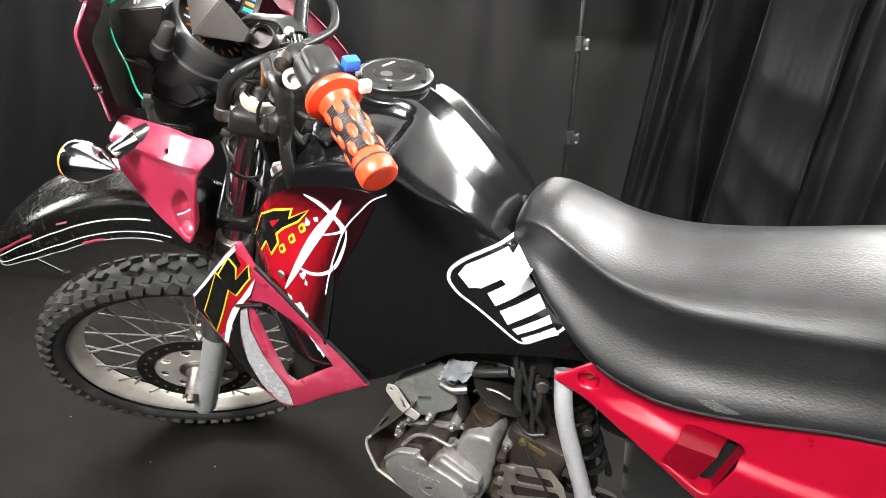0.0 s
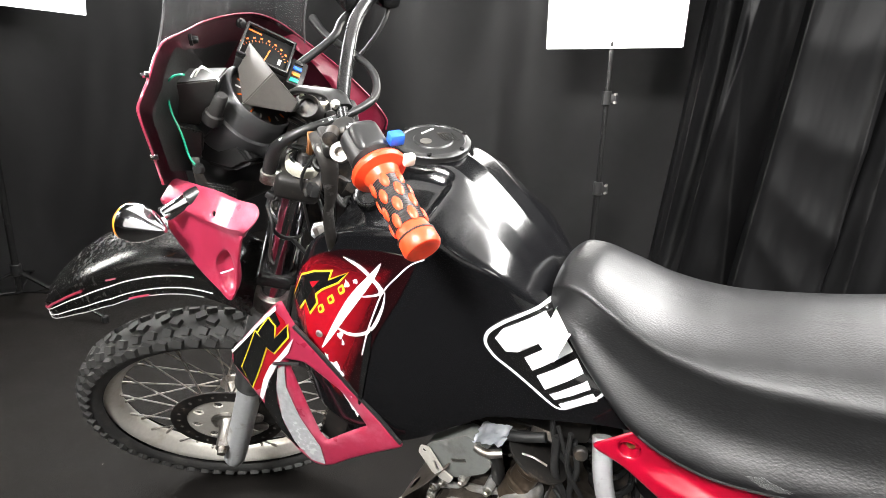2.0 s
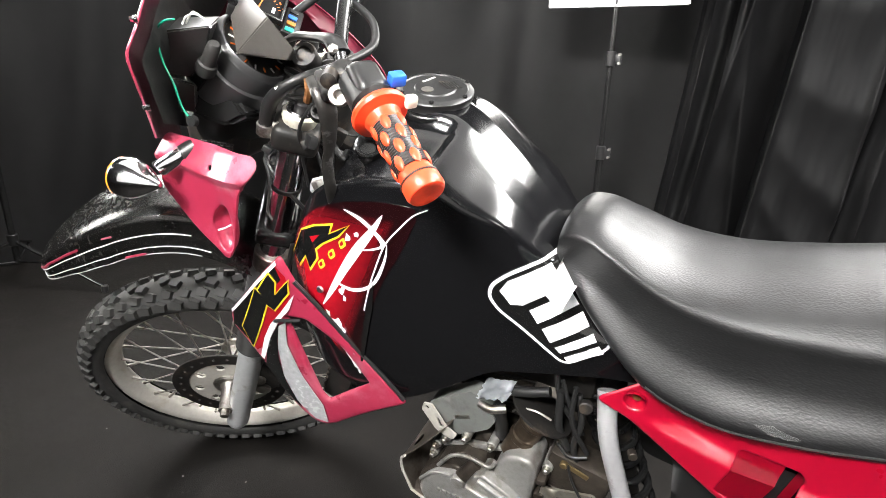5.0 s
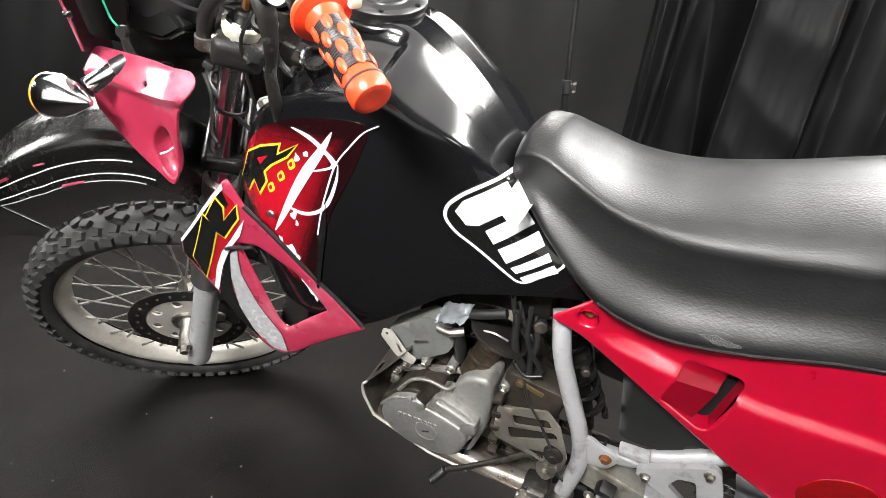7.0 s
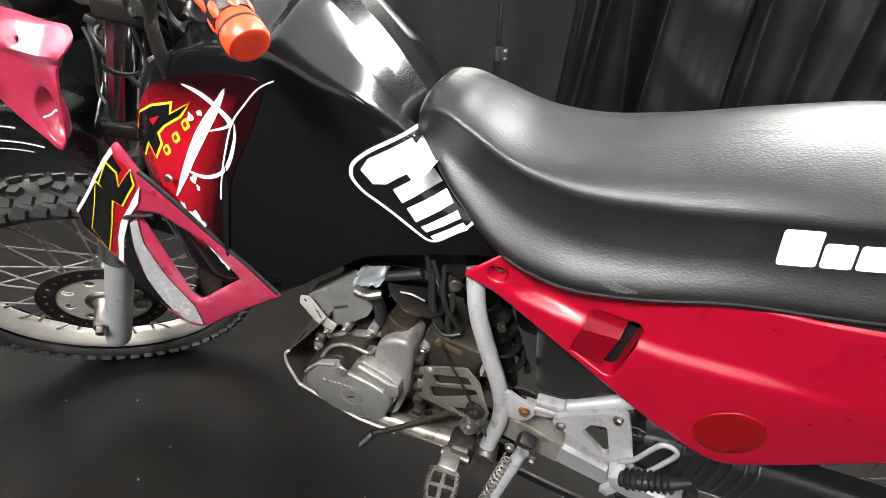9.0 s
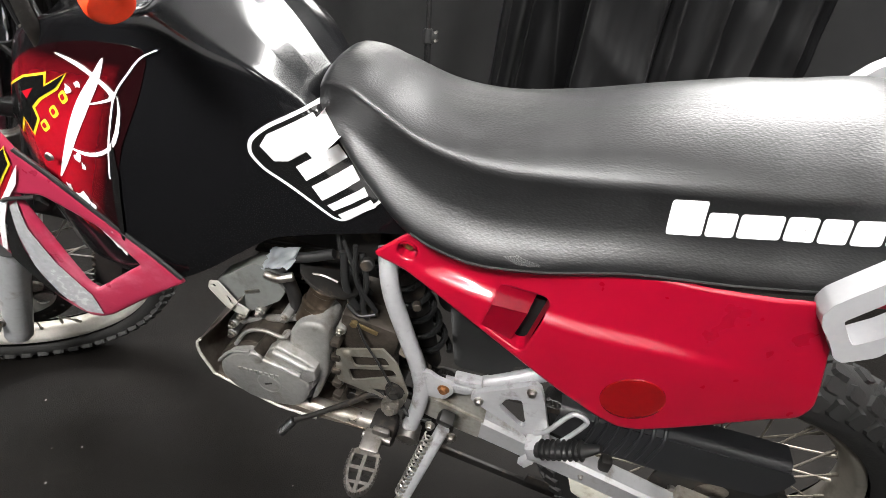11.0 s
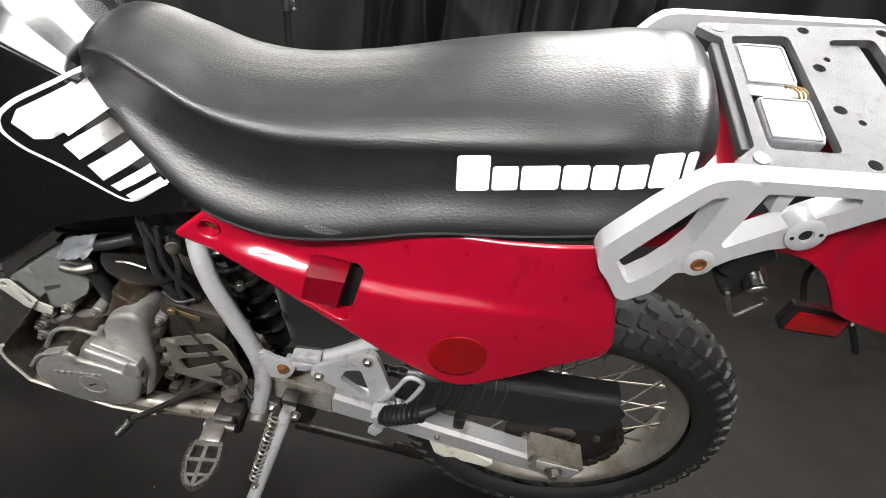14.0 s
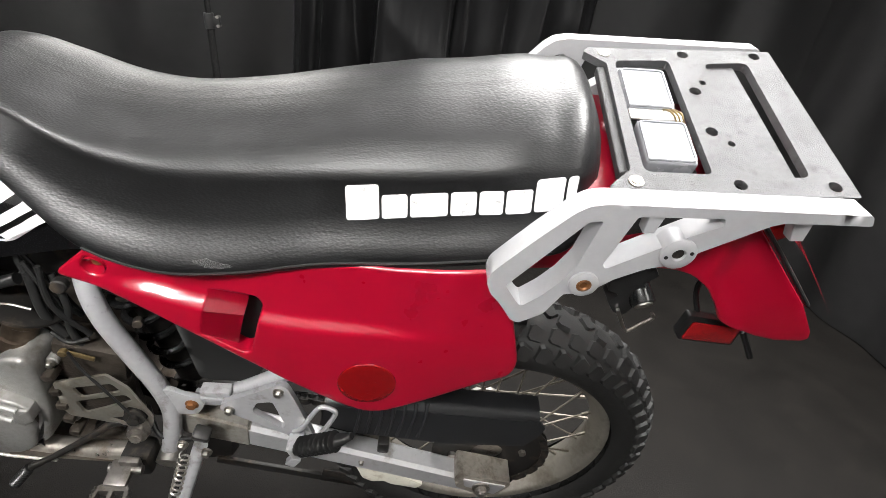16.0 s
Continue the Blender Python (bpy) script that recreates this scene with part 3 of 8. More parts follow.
def hung_softbox(c, rx, ry, sx, sy, watts, label, spread=180):
    """A softbox hung from the ceiling, its face looking down, then tilted by rx and ry degrees."""
    top = thing("ceiling_softbox", pose(*c, rx, ry, 0), label, "studio light", "studio lights")
    bm = B()
    loft(bm, [[(-sx / 2, -sy / 2, 0), (sx / 2, -sy / 2, 0), (sx / 2, sy / 2, 0), (-sx / 2, sy / 2, 0)], [(-sx / 2, -sy / 2, 0.05), (sx / 2, -sy / 2, 0.05), (sx / 2, sy / 2, 0.05), (-sx / 2, sy / 2, 0.05)],
              [(-0.1, -0.08, 0.2), (0.1, -0.08, 0.2), (0.1, 0.08, 0.2), (-0.1, 0.08, 0.2)]])
    part("softbox_hood", bm, M_BOXBLACK, top, sharp=20)
    bm = B()
    loft(bm, [[(-sx / 2 + sx * i / 12, -sy / 2 + sy * j / 8, -0.004 - 0.02 * math.sin(math.pi * i / 12) * math.sin(math.pi * j / 8)) for i in range(13)] for j in range(9)], closed=False)
    part("diffuser", bm, M_DIFFUSER2, top, "glowing white cloth diffuser", sharp=180)
    inv = pose(*c, rx, ry, 0).inverted()
    for x in (-0.06, 0.06):
        bm = B()
        a = pose(*c, rx, ry, 0) @ Vector((x, 0, 0.19))
        cyl(bm, inv @ a, inv @ Vector((a.x, a.y, 3.0)), 0.010, seg=12)
        part("hanger", bm, M_PLASTICGLOSS, top)
    lamp = area_lamp("softbox_glow", pose(*c, rx, ry, 0) @ Matrix.Translation((0, 0, -0.04)), sx * 0.96, sy * 0.96, watts, (1, 0.985, 0.965))
    lamp.data.spread = radians(spread)


floor_and_shell()
curtain("backdrop_curtain", (-1.75, 1.75, 0), (3.25, 1.62, 0), 2.9, 3, 30, 0.11, "black cloth backdrop hanging in loose folds")
curtain("backdrop_curtain", (-1.78, -2.2, 0), (-1.68, 1.8, 0), 2.9, 7, 11, 0.07, "black cloth backdrop hanging beside the front wheel")
curtain("backdrop_curtain", (3.05, 1.7, 0), (3.45, -2.2, 0), 2.9, 5, 7, 0.05, "smooth black cloth backdrop behind the tail")
draped_strip(0.775, 1.14, 1.43, 1.52, 2.9, 2, [(0.12, 0.07, 0.05, 0.0), (0.34, 0.05, 0.05, 0.0), (0.55, 0.10, 0.04, 1.1), (0.40, 0.08, 0.05, -0.6)], 0.006, "black cloth length gathered into upright pleats")
draped_strip(1.09, 1.40, 1.38, 1.42, 2.9, 5, [(0.06, 0.05, 0.02, 0.0), (0.90, 0.05, 0.02, 0.3)], 0.020, "black cloth length crumpled into sideways creases")
draped_strip(1.38, 1.98, 1.45, 1.50, 2.9, 8, [(0.10, 0.05, 0.05, 0.2), (0.35, 0.06, 0.07, 0.15), (0.62, 0.07, 0.06, -0.2), (0.85, 0.05, 0.05, 0.1)], 0.010, "black cloth length hanging in deep upright folds")

softbox_stand(pose(0.653, 1.15, 0, 0, -5.0, 0), 1.30, 0.44, 0.70, 3, 6, 6, "lit white softbox on a thin black light stand", "studio lights")
softbox_stand(pose(-1.56, 0.16, 0), 1.24, 0.70, 0.70, 8, 52, 66, "lit white softbox on a black light stand by the curtain", "studio lights")
softbox_stand(pose(-1.32, -1.20, 0), 1.15, 0.45, 0.90, 5, 25, 125, "lit softbox on a low black light stand", "studio lights")
# Added unseen fill lamp that brightens the tail, rear wheel and nearby floor.
softbox_stand(pose(2.75, -1.9, 0), 1.55, 0.60, 0.90, 20, 19, -132, "added unseen softbox on a tall stand, filling the tail and rear wheel", "studio lights")
# Added unseen fill panel behind the camera; no such source is known there.
softbox_stand(pose(0.85, -2.75, 0), 0.70, 2.60, 1.70, 0, 2.2, 180, "added unseen fill panel, a very wide dim softbox behind the camera", "studio lights", M_DIFFUSER3)
# Unseen panel standing in for the broad lit ceiling mirrored in the tank.
hung_softbox((0.40, 0.00, 2.78), 0, 0, 3.40, 1.70, 18, "unseen very wide dim softbox standing in for a lit ceiling")
# Unseen lamp; its place follows the highlight bands on seat and side cover.
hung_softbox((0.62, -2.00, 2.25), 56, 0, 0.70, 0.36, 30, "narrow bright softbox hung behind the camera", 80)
hung_softbox((1.56, 0.78, 2.32), -18, 4, 0.62, 1.25, 74, "lit softbox hung over the tail and tilted forward")
# Added unseen lamp; it lifts the floor and backdrop behind the tail.
hung_softbox((2.50, -0.10, 2.62), 0, 8, 0.90, 0.90, 98, "added unseen softbox hung behind the tail to lift the floor", 115)
# Added unseen lamp that brightens the front curtain and front bodywork.
hung_softbox((-1.25, 0.85, 2.15), -12, -22, 0.80, 0.80, 50, "added unseen softbox hung over the front wheel to lift the curtain")

# ---- the motorcycle ----
bike = thing("motorcycle", pose(0, 0, -0.004, LEAN, 0, 0), "black and red dual-sport motorcycle parked on its side stand", "motorcycle")
RAKE = radians(28)
AXIS = Vector((math.sin(RAKE), 0, math.cos(RAKE)))
FOOT = Vector((-0.102, 0, 0))
STEERED = Matrix.Translation(FOOT) @ Matrix.Rotation(radians(STEER), 4, AXIS) @ Matrix.Translation(-FOOT)   # for all that turns with the fork
FRONT = Vector((0.010, 0, 0.343))
REAR = Vector((1.506, 0, 0.318))

# fuel tank: lines that run along it, from the top's middle over the ridge and the shoulder crease to the belly
TX = [0.405, 0.45, 0.52, 0.58, 0.64, 0.69, 0.735, 0.785, 0.84, 0.90, 0.945]
TZ0 = [0.90, 0.986, 1.043, 1.066, 1.058, 1.021, 0.979, 0.921, 0.868, 0.83, 0.81]
TYC = [0.05, 0.060, 0.073, 0.072, 0.066, 0.065, 0.062, 0.056, 0.05, 0.045, 0.04]
TZC = [0.895, 0.978, 1.036, 1.060, 1.051, 1.013, 0.972, 0.914, 0.862, 0.825, 0.808]
TYB = [0.130, 0.150, 0.160, 0.157, 0.143, 0.131, 0.115, 0.086, 0.070, 0.062, 0.06]
TZB = [0.882, 0.945, 0.984, 0.998, 0.996, 0.968, 0.947, 0.902, 0.853, 0.815, 0.80]
TY4 = [0.15, 0.168, 0.170, 0.166, 0.151, 0.137, 0.121, 0.098, 0.082, 0.075, 0.07]
TZ4 = [0.86, 0.895, 0.920, 0.922, 0.915, 0.900, 0.885, 0.862, 0.833, 0.808, 0.795]
TY5 = [0.155, 0.176, 0.179, 0.174, 0.157, 0.138, 0.123, 0.109, 0.10, 0.088, 0.08]
TZ5 = [0.78, 0.80, 0.81, 0.815, 0.815, 0.82, 0.825, 0.82, 0.80, 0.795, 0.787]
TY6 = [0.15, 0.175, 0.178, 0.172, 0.157, 0.140, 0.127, 0.118, 0.106, 0.090, 0.078]
TZ6 = [0.67, 0.665, 0.655, 0.668, 0.698, 0.728, 0.750, 0.757, 0.762, 0.765, 0.760]
TY7 = [0.12, 0.142, 0.147, 0.146, 0.142, 0.132, 0.123, 0.116, 0.104, 0.090, 0.080]
TZ7 = [0.60, 0.585, 0.568, 0.580, 0.616, 0.656, 0.692, 0.712, 0.724, 0.733, 0.735]
TZ8 = [0.62, 0.61, 0.595, 0.605, 0.64, 0.68, 0.715, 0.73, 0.742, 0.75, 0.75]


def soften(P, times):
    for _ in range(times):
        nxt = [P[0]]
        for a, b in zip(P, P[1:]):
            nxt += [a.lerp(b, 0.25), a.lerp(b, 0.75)]
        P = nxt + [P[-1]]
    return P


def facets(P, rounds):
    """Facets between the points, the edge at each point rounded over its own share of the facet."""
    out = [P[0]]
    for i, (a, b) in enumerate(zip(P, P[1:])):
        out += [a.lerp(b, rounds[i]), a.lerp(b, 0.35), a.lerp(b, 0.65), a.lerp(b, 1 - rounds[i + 1])]
    return soften(out + [P[-1]], 2)


def ease(x):
    x = min(1, max(0, x))
    return x * x * (3 - 2 * x)


def tank_ring(x):
    ys = [0] + [interp(x, TX, a) for a in (TYC, TYB, TY4, TY5, TY6, TY7)] + [0]
    zs = [interp(x, TX, a) for a in (TZ0, TZC, TZB, TZ4, TZ5, TZ6, TZ7, TZ8)]
    c = [Vector((x, -y, z)) for y, z in zip(ys, zs)]
    half = facets(c, (0.2, 0.26, 0.07, 0.3, 0.3, 0.3, 0.3, 0.2))
    C, D = c[1], c[2]
    for p in half:                                        # the hollow that clears the handlebar grip
        s = (C.z - p.z) / (C.z - D.z)
        if -0.05 < s < 1.15 and p.y < -0.03:
            p += Vector((0, 0.75, -0.65)) * 0.017 * ease((0.652 - 0.016 * s - x) / 0.024) * ease((s + 0.02) / 0.22) * ease((1.15 - s) / 0.5)
    other = [Vector((p.x, -p.y, p.z)) for p in half[1:-1]][::-1]
    return half + other


bm = B()
loft(bm, [tank_ring(x) for x in np.linspace(TX[0], TX[-1], 130)])
bmesh.ops.recalc_face_normals(bm, faces=bm.faces)
from mathutils.bvhtree import BVHTree
TANK = BVHTree.FromBMesh(bm)
tank = part("fuel_tank", bm, M_BLACKPAINT, bike, "glossy black steel tank with fine scratches", sharp=30)


def on_side(tree, lift=0.0012, fallback=-0.15):
    """A map from (x, z) onto a surface seen from the bike's left."""
    def at(x, z):
        hit, nrm, _, _ = tree.ray_cast(Vector((x, -1, z)), Vector((0, 1, 0)))
        return (Vector((x, fallback, z)) if hit is None else hit + (nrm if nrm.y < 0 else -nrm) * lift)
    return at


# seat: top, shoulder and hem lines along it
SX = [0.792, 0.80, 0.83, 0.87, 0.93, 1.0, 1.1, 1.2, 1.34, 1.44, 1.485, 1.503]
SZT = [0.938, 0.948, 0.955, 0.940, 0.916, 0.910, 0.922, 0.942, 0.968, 0.988, 0.986, 0.96]
SYC = [0.060, 0.066, 0.076, 0.085, 0.094, 0.098, 0.10, 0.103, 0.105, 0.103, 0.093, 0.075]
SZC = [0.922, 0.930, 0.935, 0.922, 0.898, 0.884, 0.890, 0.907, 0.930, 0.948, 0.945, 0.93]
SYB = [0.068, 0.073, 0.087, 0.103, 0.125, 0.132, 0.134, 0.135, 0.134, 0.132, 0.122, 0.10]
SZB = [0.895, 0.89, 0.862, 0.826, 0.782, 0.760, 0.768, 0.795, 0.818, 0.845, 0.862, 0.87]


def seat_ring(x):
    zt, yc, zc, yb, zb = (interp(x, SX, a) for a in (SZT, SYC, SZC, SYB, SZB))
    nose = ease((x - 0.80) / 0.06)
    bulge = 0.010 * nose * (1 - 0.75 * ease((x - 1.02) / 0.2))
    hh = zc - zb
    c = [(0, zt), (yc * 0.35, zt - 0.03 * (zt - zc)), (yc * 0.70, zt - 0.30 * (zt - zc)), (yc * 0.92, zc + 0.28 * (zt - zc)), (yc * 1.02, zc - 0.02 * hh), (yc + 0.08 * (yb - yc), zc - 0.16 * hh),
         (yc + 0.22 * (yb - yc), zc - 0.36 * hh), (yc + 0.44 * (yb - yc), zc - 0.54 * hh), (yb - 0.1 * (yb - yc) + bulge * 0.7, zc - 0.74 * hh), (yb + bulge, zb + 0.13 * hh), (yb + bulge * 0.5, zb + 0.03 * hh), (yb - 0.006, zb)]
    half = soften([Vector((x, -y, z)) for y, z in c], 3)
    half += [Vector((x, -yb + 0.02, zb - 0.004)), Vector((x, 0, zb))]
    ring = half + [Vector((p.x, -p.y, p.z)) for p in half[1:-1]][::-1]
    k = 0.21 * min(1, max(0, (x - 0.84) / 0.45))          # the foam has settled towards the stand side
    for p in ring:
        p.z += k * (p.y + 0.10) * min(1, max(0, (p.z - zb) / 0.06))
    return ring


bm = B()
loft(bm, [seat_ring(x) for x in np.linspace(SX[0], SX[-1], 110)])
bmesh.ops.recalc_face_normals(bm, faces=bm.faces)
SEAT = BVHTree.FromBMesh(bm)
seat = part("seat", bm, M_VINYL, bike, "long black grained vinyl seat, worn shiny", sharp=50)


# side cover
def cover_y(x, z):
    s = ease((x - 0.90) / 0.45)
    zc = interp(x, [0.90, 0.938, 1.003, 1.065, 1.14, 1.27, 1.45], [0.740, 0.726, 0.714, 0.707, 0.704, 0.718, 0.73])   # the crease along the cover
    step = interp(x, [0.90, 0.95, 0.985, 1.05, 1.12, 1.27, 1.36], [0.0, 0.003, 0.015, 0.015, 0.012, 0.009, 0.001])
    return -(0.120 + 0.037 * s) + step * ease((z - zc + 0.009) / 0.017) + 0.05 * max(0, z - zc) * ease((x - 0.86) / 0.10) + 0.06 * max(0, zc - 0.05 - z)


COVER = [(0.883, 0.726), (0.945, 0.786), (0.965, 0.768), (1.05, 0.766), (1.13, 0.777), (1.165, 0.792), (1.198, 0.804), (1.29, 0.816), (1.388, 0.836), (1.415, 0.84), (1.43, 0.79),
         (1.448, 0.735), (1.462, 0.69), (1.457, 0.662), (1.43, 0.646), (1.36, 0.59), (1.30, 0.546), (1.274, 0.537), (1.24, 0.546), (1.17, 0.578), (1.096, 0.618), (1.0, 0.672), (0.93, 0.712)]
bm = B()
hole = [(0.933 + 0.0135 * math.cos(t), 0.745 + 0.0135 * math.sin(t)) for t in np.linspace(0, 2 * math.pi, 17)[:-1]]
vent = rounded([(1.050, 0.656), (1.064, 0.724), (1.124, 0.729), (1.131, 0.719), (1.114, 0.636), (1.104, 0.630)], 0.006)
sheet(bm, rounded(COVER, 0.012, 3), lambda x, z: (x, cover_y(x, z), z), (0, 0.0035, 0), [hole, vent], 0.005, 0.0035)
cover = part("side_cover", bm, M_RED, bike, "glossy red plastic side cover with a vent", sharp=60)


# wheels
def wheel(prefix, c, R, w, rim_r, m, spokes, blocks_label):
    """A spoked wheel: tyre with tread blocks, rim, spokes, hub."""
    ax = Vector((0, 1, 0))
    bm = B()
    tyre_h = R - 0.008 - rim_r
    cyc = []
    n = 22
    for k in range(n + 1):
        t = math.radians(-128 + 256 * k / n)
        y = math.sin(t) * w * 0.5
        r = rim_r + tyre_h * 0.46 + math.cos(t) * tyre_h * 0.54
        cyc.append((y, r))
    lathe(bm, cyc, c, ax, 96, caps=False)
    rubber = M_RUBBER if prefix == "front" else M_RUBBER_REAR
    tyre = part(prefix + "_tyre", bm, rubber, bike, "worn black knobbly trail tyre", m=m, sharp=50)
    # tread blocks share three meshes
    def block(sx, sy, sz):
        b2 = B()
        vs = []
        for z, k in ((-0.004, 1.0), (sz, 0.82)):
            vs.append([b2.verts.new((x * sx / 2 * k, y * sy / 2 * k, z)) for x, y in ((-1, -0.75), (-0.5, -1), (1, -0.8), (1, 0.8), (-0.5, 1), (-1, 0.7))])
        ring_faces(b2, vs[0], vs[1])
        b2.faces.new(vs[1])
        me = bpy.data.meshes.new("tread_block")
        bmesh.ops.recalc_face_normals(b2, faces=b2.faces)
        b2.to_mesh(me)
        b2.free()
        me.materials.append(rubber)
        return me
    count = 58 if prefix == "front" else 54
    pitch = 2 * math.pi * R / count
    hb = 0.009 if prefix == "front" else 0.006
    kinds = [(block(pitch * 0.70, w * 0.24, hb), 0.0), (block(pitch * 0.66, w * 0.24, hb), 34), (block(pitch * 0.68, w * 0.25, hb), 66)]
    for i in range(count):
        for me, lat in kinds:
            for sgn in ((1, -1) if lat else (1,)):
                t = math.radians(lat * sgn)
                a = 2 * math.pi * (i + (0.5 if lat == 34 else 0.0) + (0.08 * sgn if lat else (0.16 if i % 2 else -0.16))) / count
                y = math.sin(t) * w * 0.5 + (0 if lat else (w * 0.07 if i % 2 else -w * 0.07))
                r = rim_r + tyre_h * 0.46 + math.cos(t) * tyre_h * 0.54 - 0.001
                o = Matrix.Translation(c) @ Matrix.Rotation(a, 4, "Y") @ Matrix.Translation((0, y, r)) @ Matrix.Rotation(-t, 4, "X") @ Matrix.Rotation(radians(18 * sgn if lat else (25 if i % 2 else -25)), 4, "Z")
                put("tread_block", me, tyre, (m or Matrix()) @ o)
    bm = B()
    hw = w * 0.30
    lathe(bm, [(-hw, rim_r + 0.012), (-hw, rim_r + 0.002), (-hw + 0.004, rim_r - 0.004), (-hw * 0.55, rim_r - 0.010), (-hw * 0.3, rim_r - 0.016), (0, rim_r - 0.018), (hw * 0.3, rim_r - 0.016),
               (hw * 0.55, rim_r - 0.010), (hw - 0.004, rim_r - 0.004), (hw, rim_r + 0.002), (hw, rim_r + 0.012), (hw - 0.003, rim_r + 0.013), (hw - 0.006, rim_r + 0.004), (0, rim_r - 0.006),
               (-hw + 0.006, rim_r + 0.004), (-hw + 0.003, rim_r + 0.013)], c, ax, 96, caps=False)
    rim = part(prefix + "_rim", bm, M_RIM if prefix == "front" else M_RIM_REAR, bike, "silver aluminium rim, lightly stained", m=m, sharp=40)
    hub_r, hub_w = 0.032, 0.058
    bm = B()
    lathe(bm, [(-hub_w, 0.012), (-hub_w, 0.036), (-hub_w + 0.004, 0.040), (-hub_w + 0.010, 0.040), (-hub_w + 0.014, 0.026), (0, 0.022), (hub_w - 0.014, 0.026), (hub_w - 0.010, 0.040), (hub_w - 0.004, 0.040),
               (hub_w, 0.036), (hub_w, 0.012)], c, ax, 28)
    part(prefix + "_hub", bm, M_STEEL, bike, m=m)
    for i in range(spokes):
        side = 1 if i % 2 else -1
        a = 2 * math.pi * i / spokes
        lead = radians(38 if (i // 2) % 2 else -38)
        p0 = c + Vector((0.036 * math.cos(a + lead), side * (hub_w - 0.008), 0.036 * math.sin(a + lead)))
        p1 = c + Vector((rim_r * 0.94 * math.cos(a), side * 0.004, rim_r * 0.94 * math.sin(a)))
        bm = B()
        cyl(bm, p0, p1, 0.0021, seg=6)
        q = p1 + (p0 - p1).normalized() * 0.022
        cyl(bm, q, p1, 0.0036, seg=6)
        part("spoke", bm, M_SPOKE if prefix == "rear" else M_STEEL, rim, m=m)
    return tyre, rim


f_tyre, f_rim = wheel("front", FRONT, 0.338, 0.090, 0.268, STEERED, 36, "")
r_tyre, r_rim = wheel("rear", REAR, 0.322, 0.128, 0.222, None, 36, "")


# ---- bodywork details ----
def decal(name, outline, tree, material, parent, lift=0.0012, step=0.008, label="", r=0.0, fallback=-0.16):
    bm = B()
    o = rounded(outline, r, 3) if r else outline
    sheet(bm, o, on_side(tree, lift, fallback), (0, 0.0006, 0), (), step)
    return part(name, bm, material, parent, label, sharp=60)


def grow(poly, d):
    """A polygon pushed outwards by d."""
    P = np.array(poly, float)
    area = 0.5 * np.sum(P[:, 0] * np.roll(P[:, 1], -1) - np.roll(P[:, 0], -1) * P[:, 1])
    e = np.roll(P, -1, 0) - P
    n = np.stack([e[:, 1], -e[:, 0]], 1) / (np.linalg.norm(e, axis=1)[:, None] + 1e-9) * np.sign(area)
    out = []
    for i in range(len(P)):
        a, b = n[i - 1], n[i]
        m = a + b
        k = d / max(0.45, (m @ a)) if np.linalg.norm(m) > 1e-6 else d
        out.append(tuple(P[i] + m * k))
    return out


def crisp(bm, w):
    """A fine bevel along the sharp edges."""
    bmesh.ops.recalc_face_normals(bm, faces=bm.faces)
    es = [e for e in bm.edges if len(e.link_faces) == 2 and e.calc_face_angle(0) > 0.9]
    bmesh.ops.bevel(bm, geom=es, offset=w, segments=2, affect="EDGES", profile=0.5, clamp_overlap=True)


def lathe_part(name, prof, o, axis, material, parent, label="", seg=28):
    return part(name, lathe(B(), prof, o, axis, seg), material, parent, label)


# tank graphics
RED = [(0.418, 0.855), (0.445, 0.895), (0.475, 0.925), (0.52, 0.945), (0.575, 0.957), (0.62, 0.955), (0.600, 0.903), (0.572, 0.850), (0.549, 0.79), (0.536, 0.72), (0.533, 0.672), (0.500, 0.712), (0.455, 0.773), (0.420, 0.825)]
decal("red_graphic", grow(RED, 0.010), TANK, M_REDFADE, tank, 0.0014, label="red painted panel fading into black at its top and edge", r=0.02, step=0.006)
MARK = [(0.410, 0.842), (0.425, 0.866), (0.440, 0.891), (0.471, 0.909), (0.504, 0.919), (0.499, 0.904), (0.534, 0.925), (0.515, 0.904), (0.488, 0.887), (0.474, 0.874), (0.476, 0.860), (0.460, 0.837), (0.451, 0.855), (0.430, 0.829)]
decal("model_mark_outline", grow(MARK, 0.0018), TANK, M_YELLOWFILM, tank, 0.0026)
decal("model_mark", grow(MARK, -0.001), TANK, M_BLACKFILM, tank, 0.0034)
decal("model_mark_slit", [(0.463, 0.890), (0.483, 0.899), (0.469, 0.883)], TANK, M_REDDECAL, tank, 0.0040)
for k in range(3):
    a = np.array([0.480, 0.843]) + np.array([0.0190, 0.0210]) * k
    bar = [tuple(a + q) for q in ((0, 0), (0.010, 0.008), (0.006, 0.020), (-0.004, 0.011))]
    decal("size_mark", bar, TANK, M_YELLOWFILM, tank, 0.0027, r=0.004)
    decal("size_mark_core", [tuple(a + q) for q in ((0.001, 0.005), (0.006, 0.009), (0.004, 0.015), (-0.001, 0.010))], TANK, M_REDDECAL, tank, 0.0034, r=0.002)
for pts in ([(0.584, 0.950), (0.566, 0.928), (0.540, 0.896), (0.515, 0.855), (0.479, 0.783), (0.496, 0.803), (0.526, 0.849), (0.553, 0.890), (0.574, 0.924)],
            [(0.525, 0.946), (0.552, 0.941), (0.575, 0.925), (0.589, 0.907), (0.569, 0.896), (0.549, 0.892), (0.569, 0.899), (0.582, 0.907), (0.568, 0.924), (0.548, 0.937)],
            [(0.506, 0.831), (0.529, 0.827), (0.552, 0.833), (0.571, 0.850), (0.586, 0.886), (0.590, 0.908), (0.589, 0.885), (0.576, 0.849), (0.555, 0.829), (0.528, 0.822)]):
    decal("white_streak", curve2(pts, 3), TANK, M_WHITEFILM, tank, 0.0029)
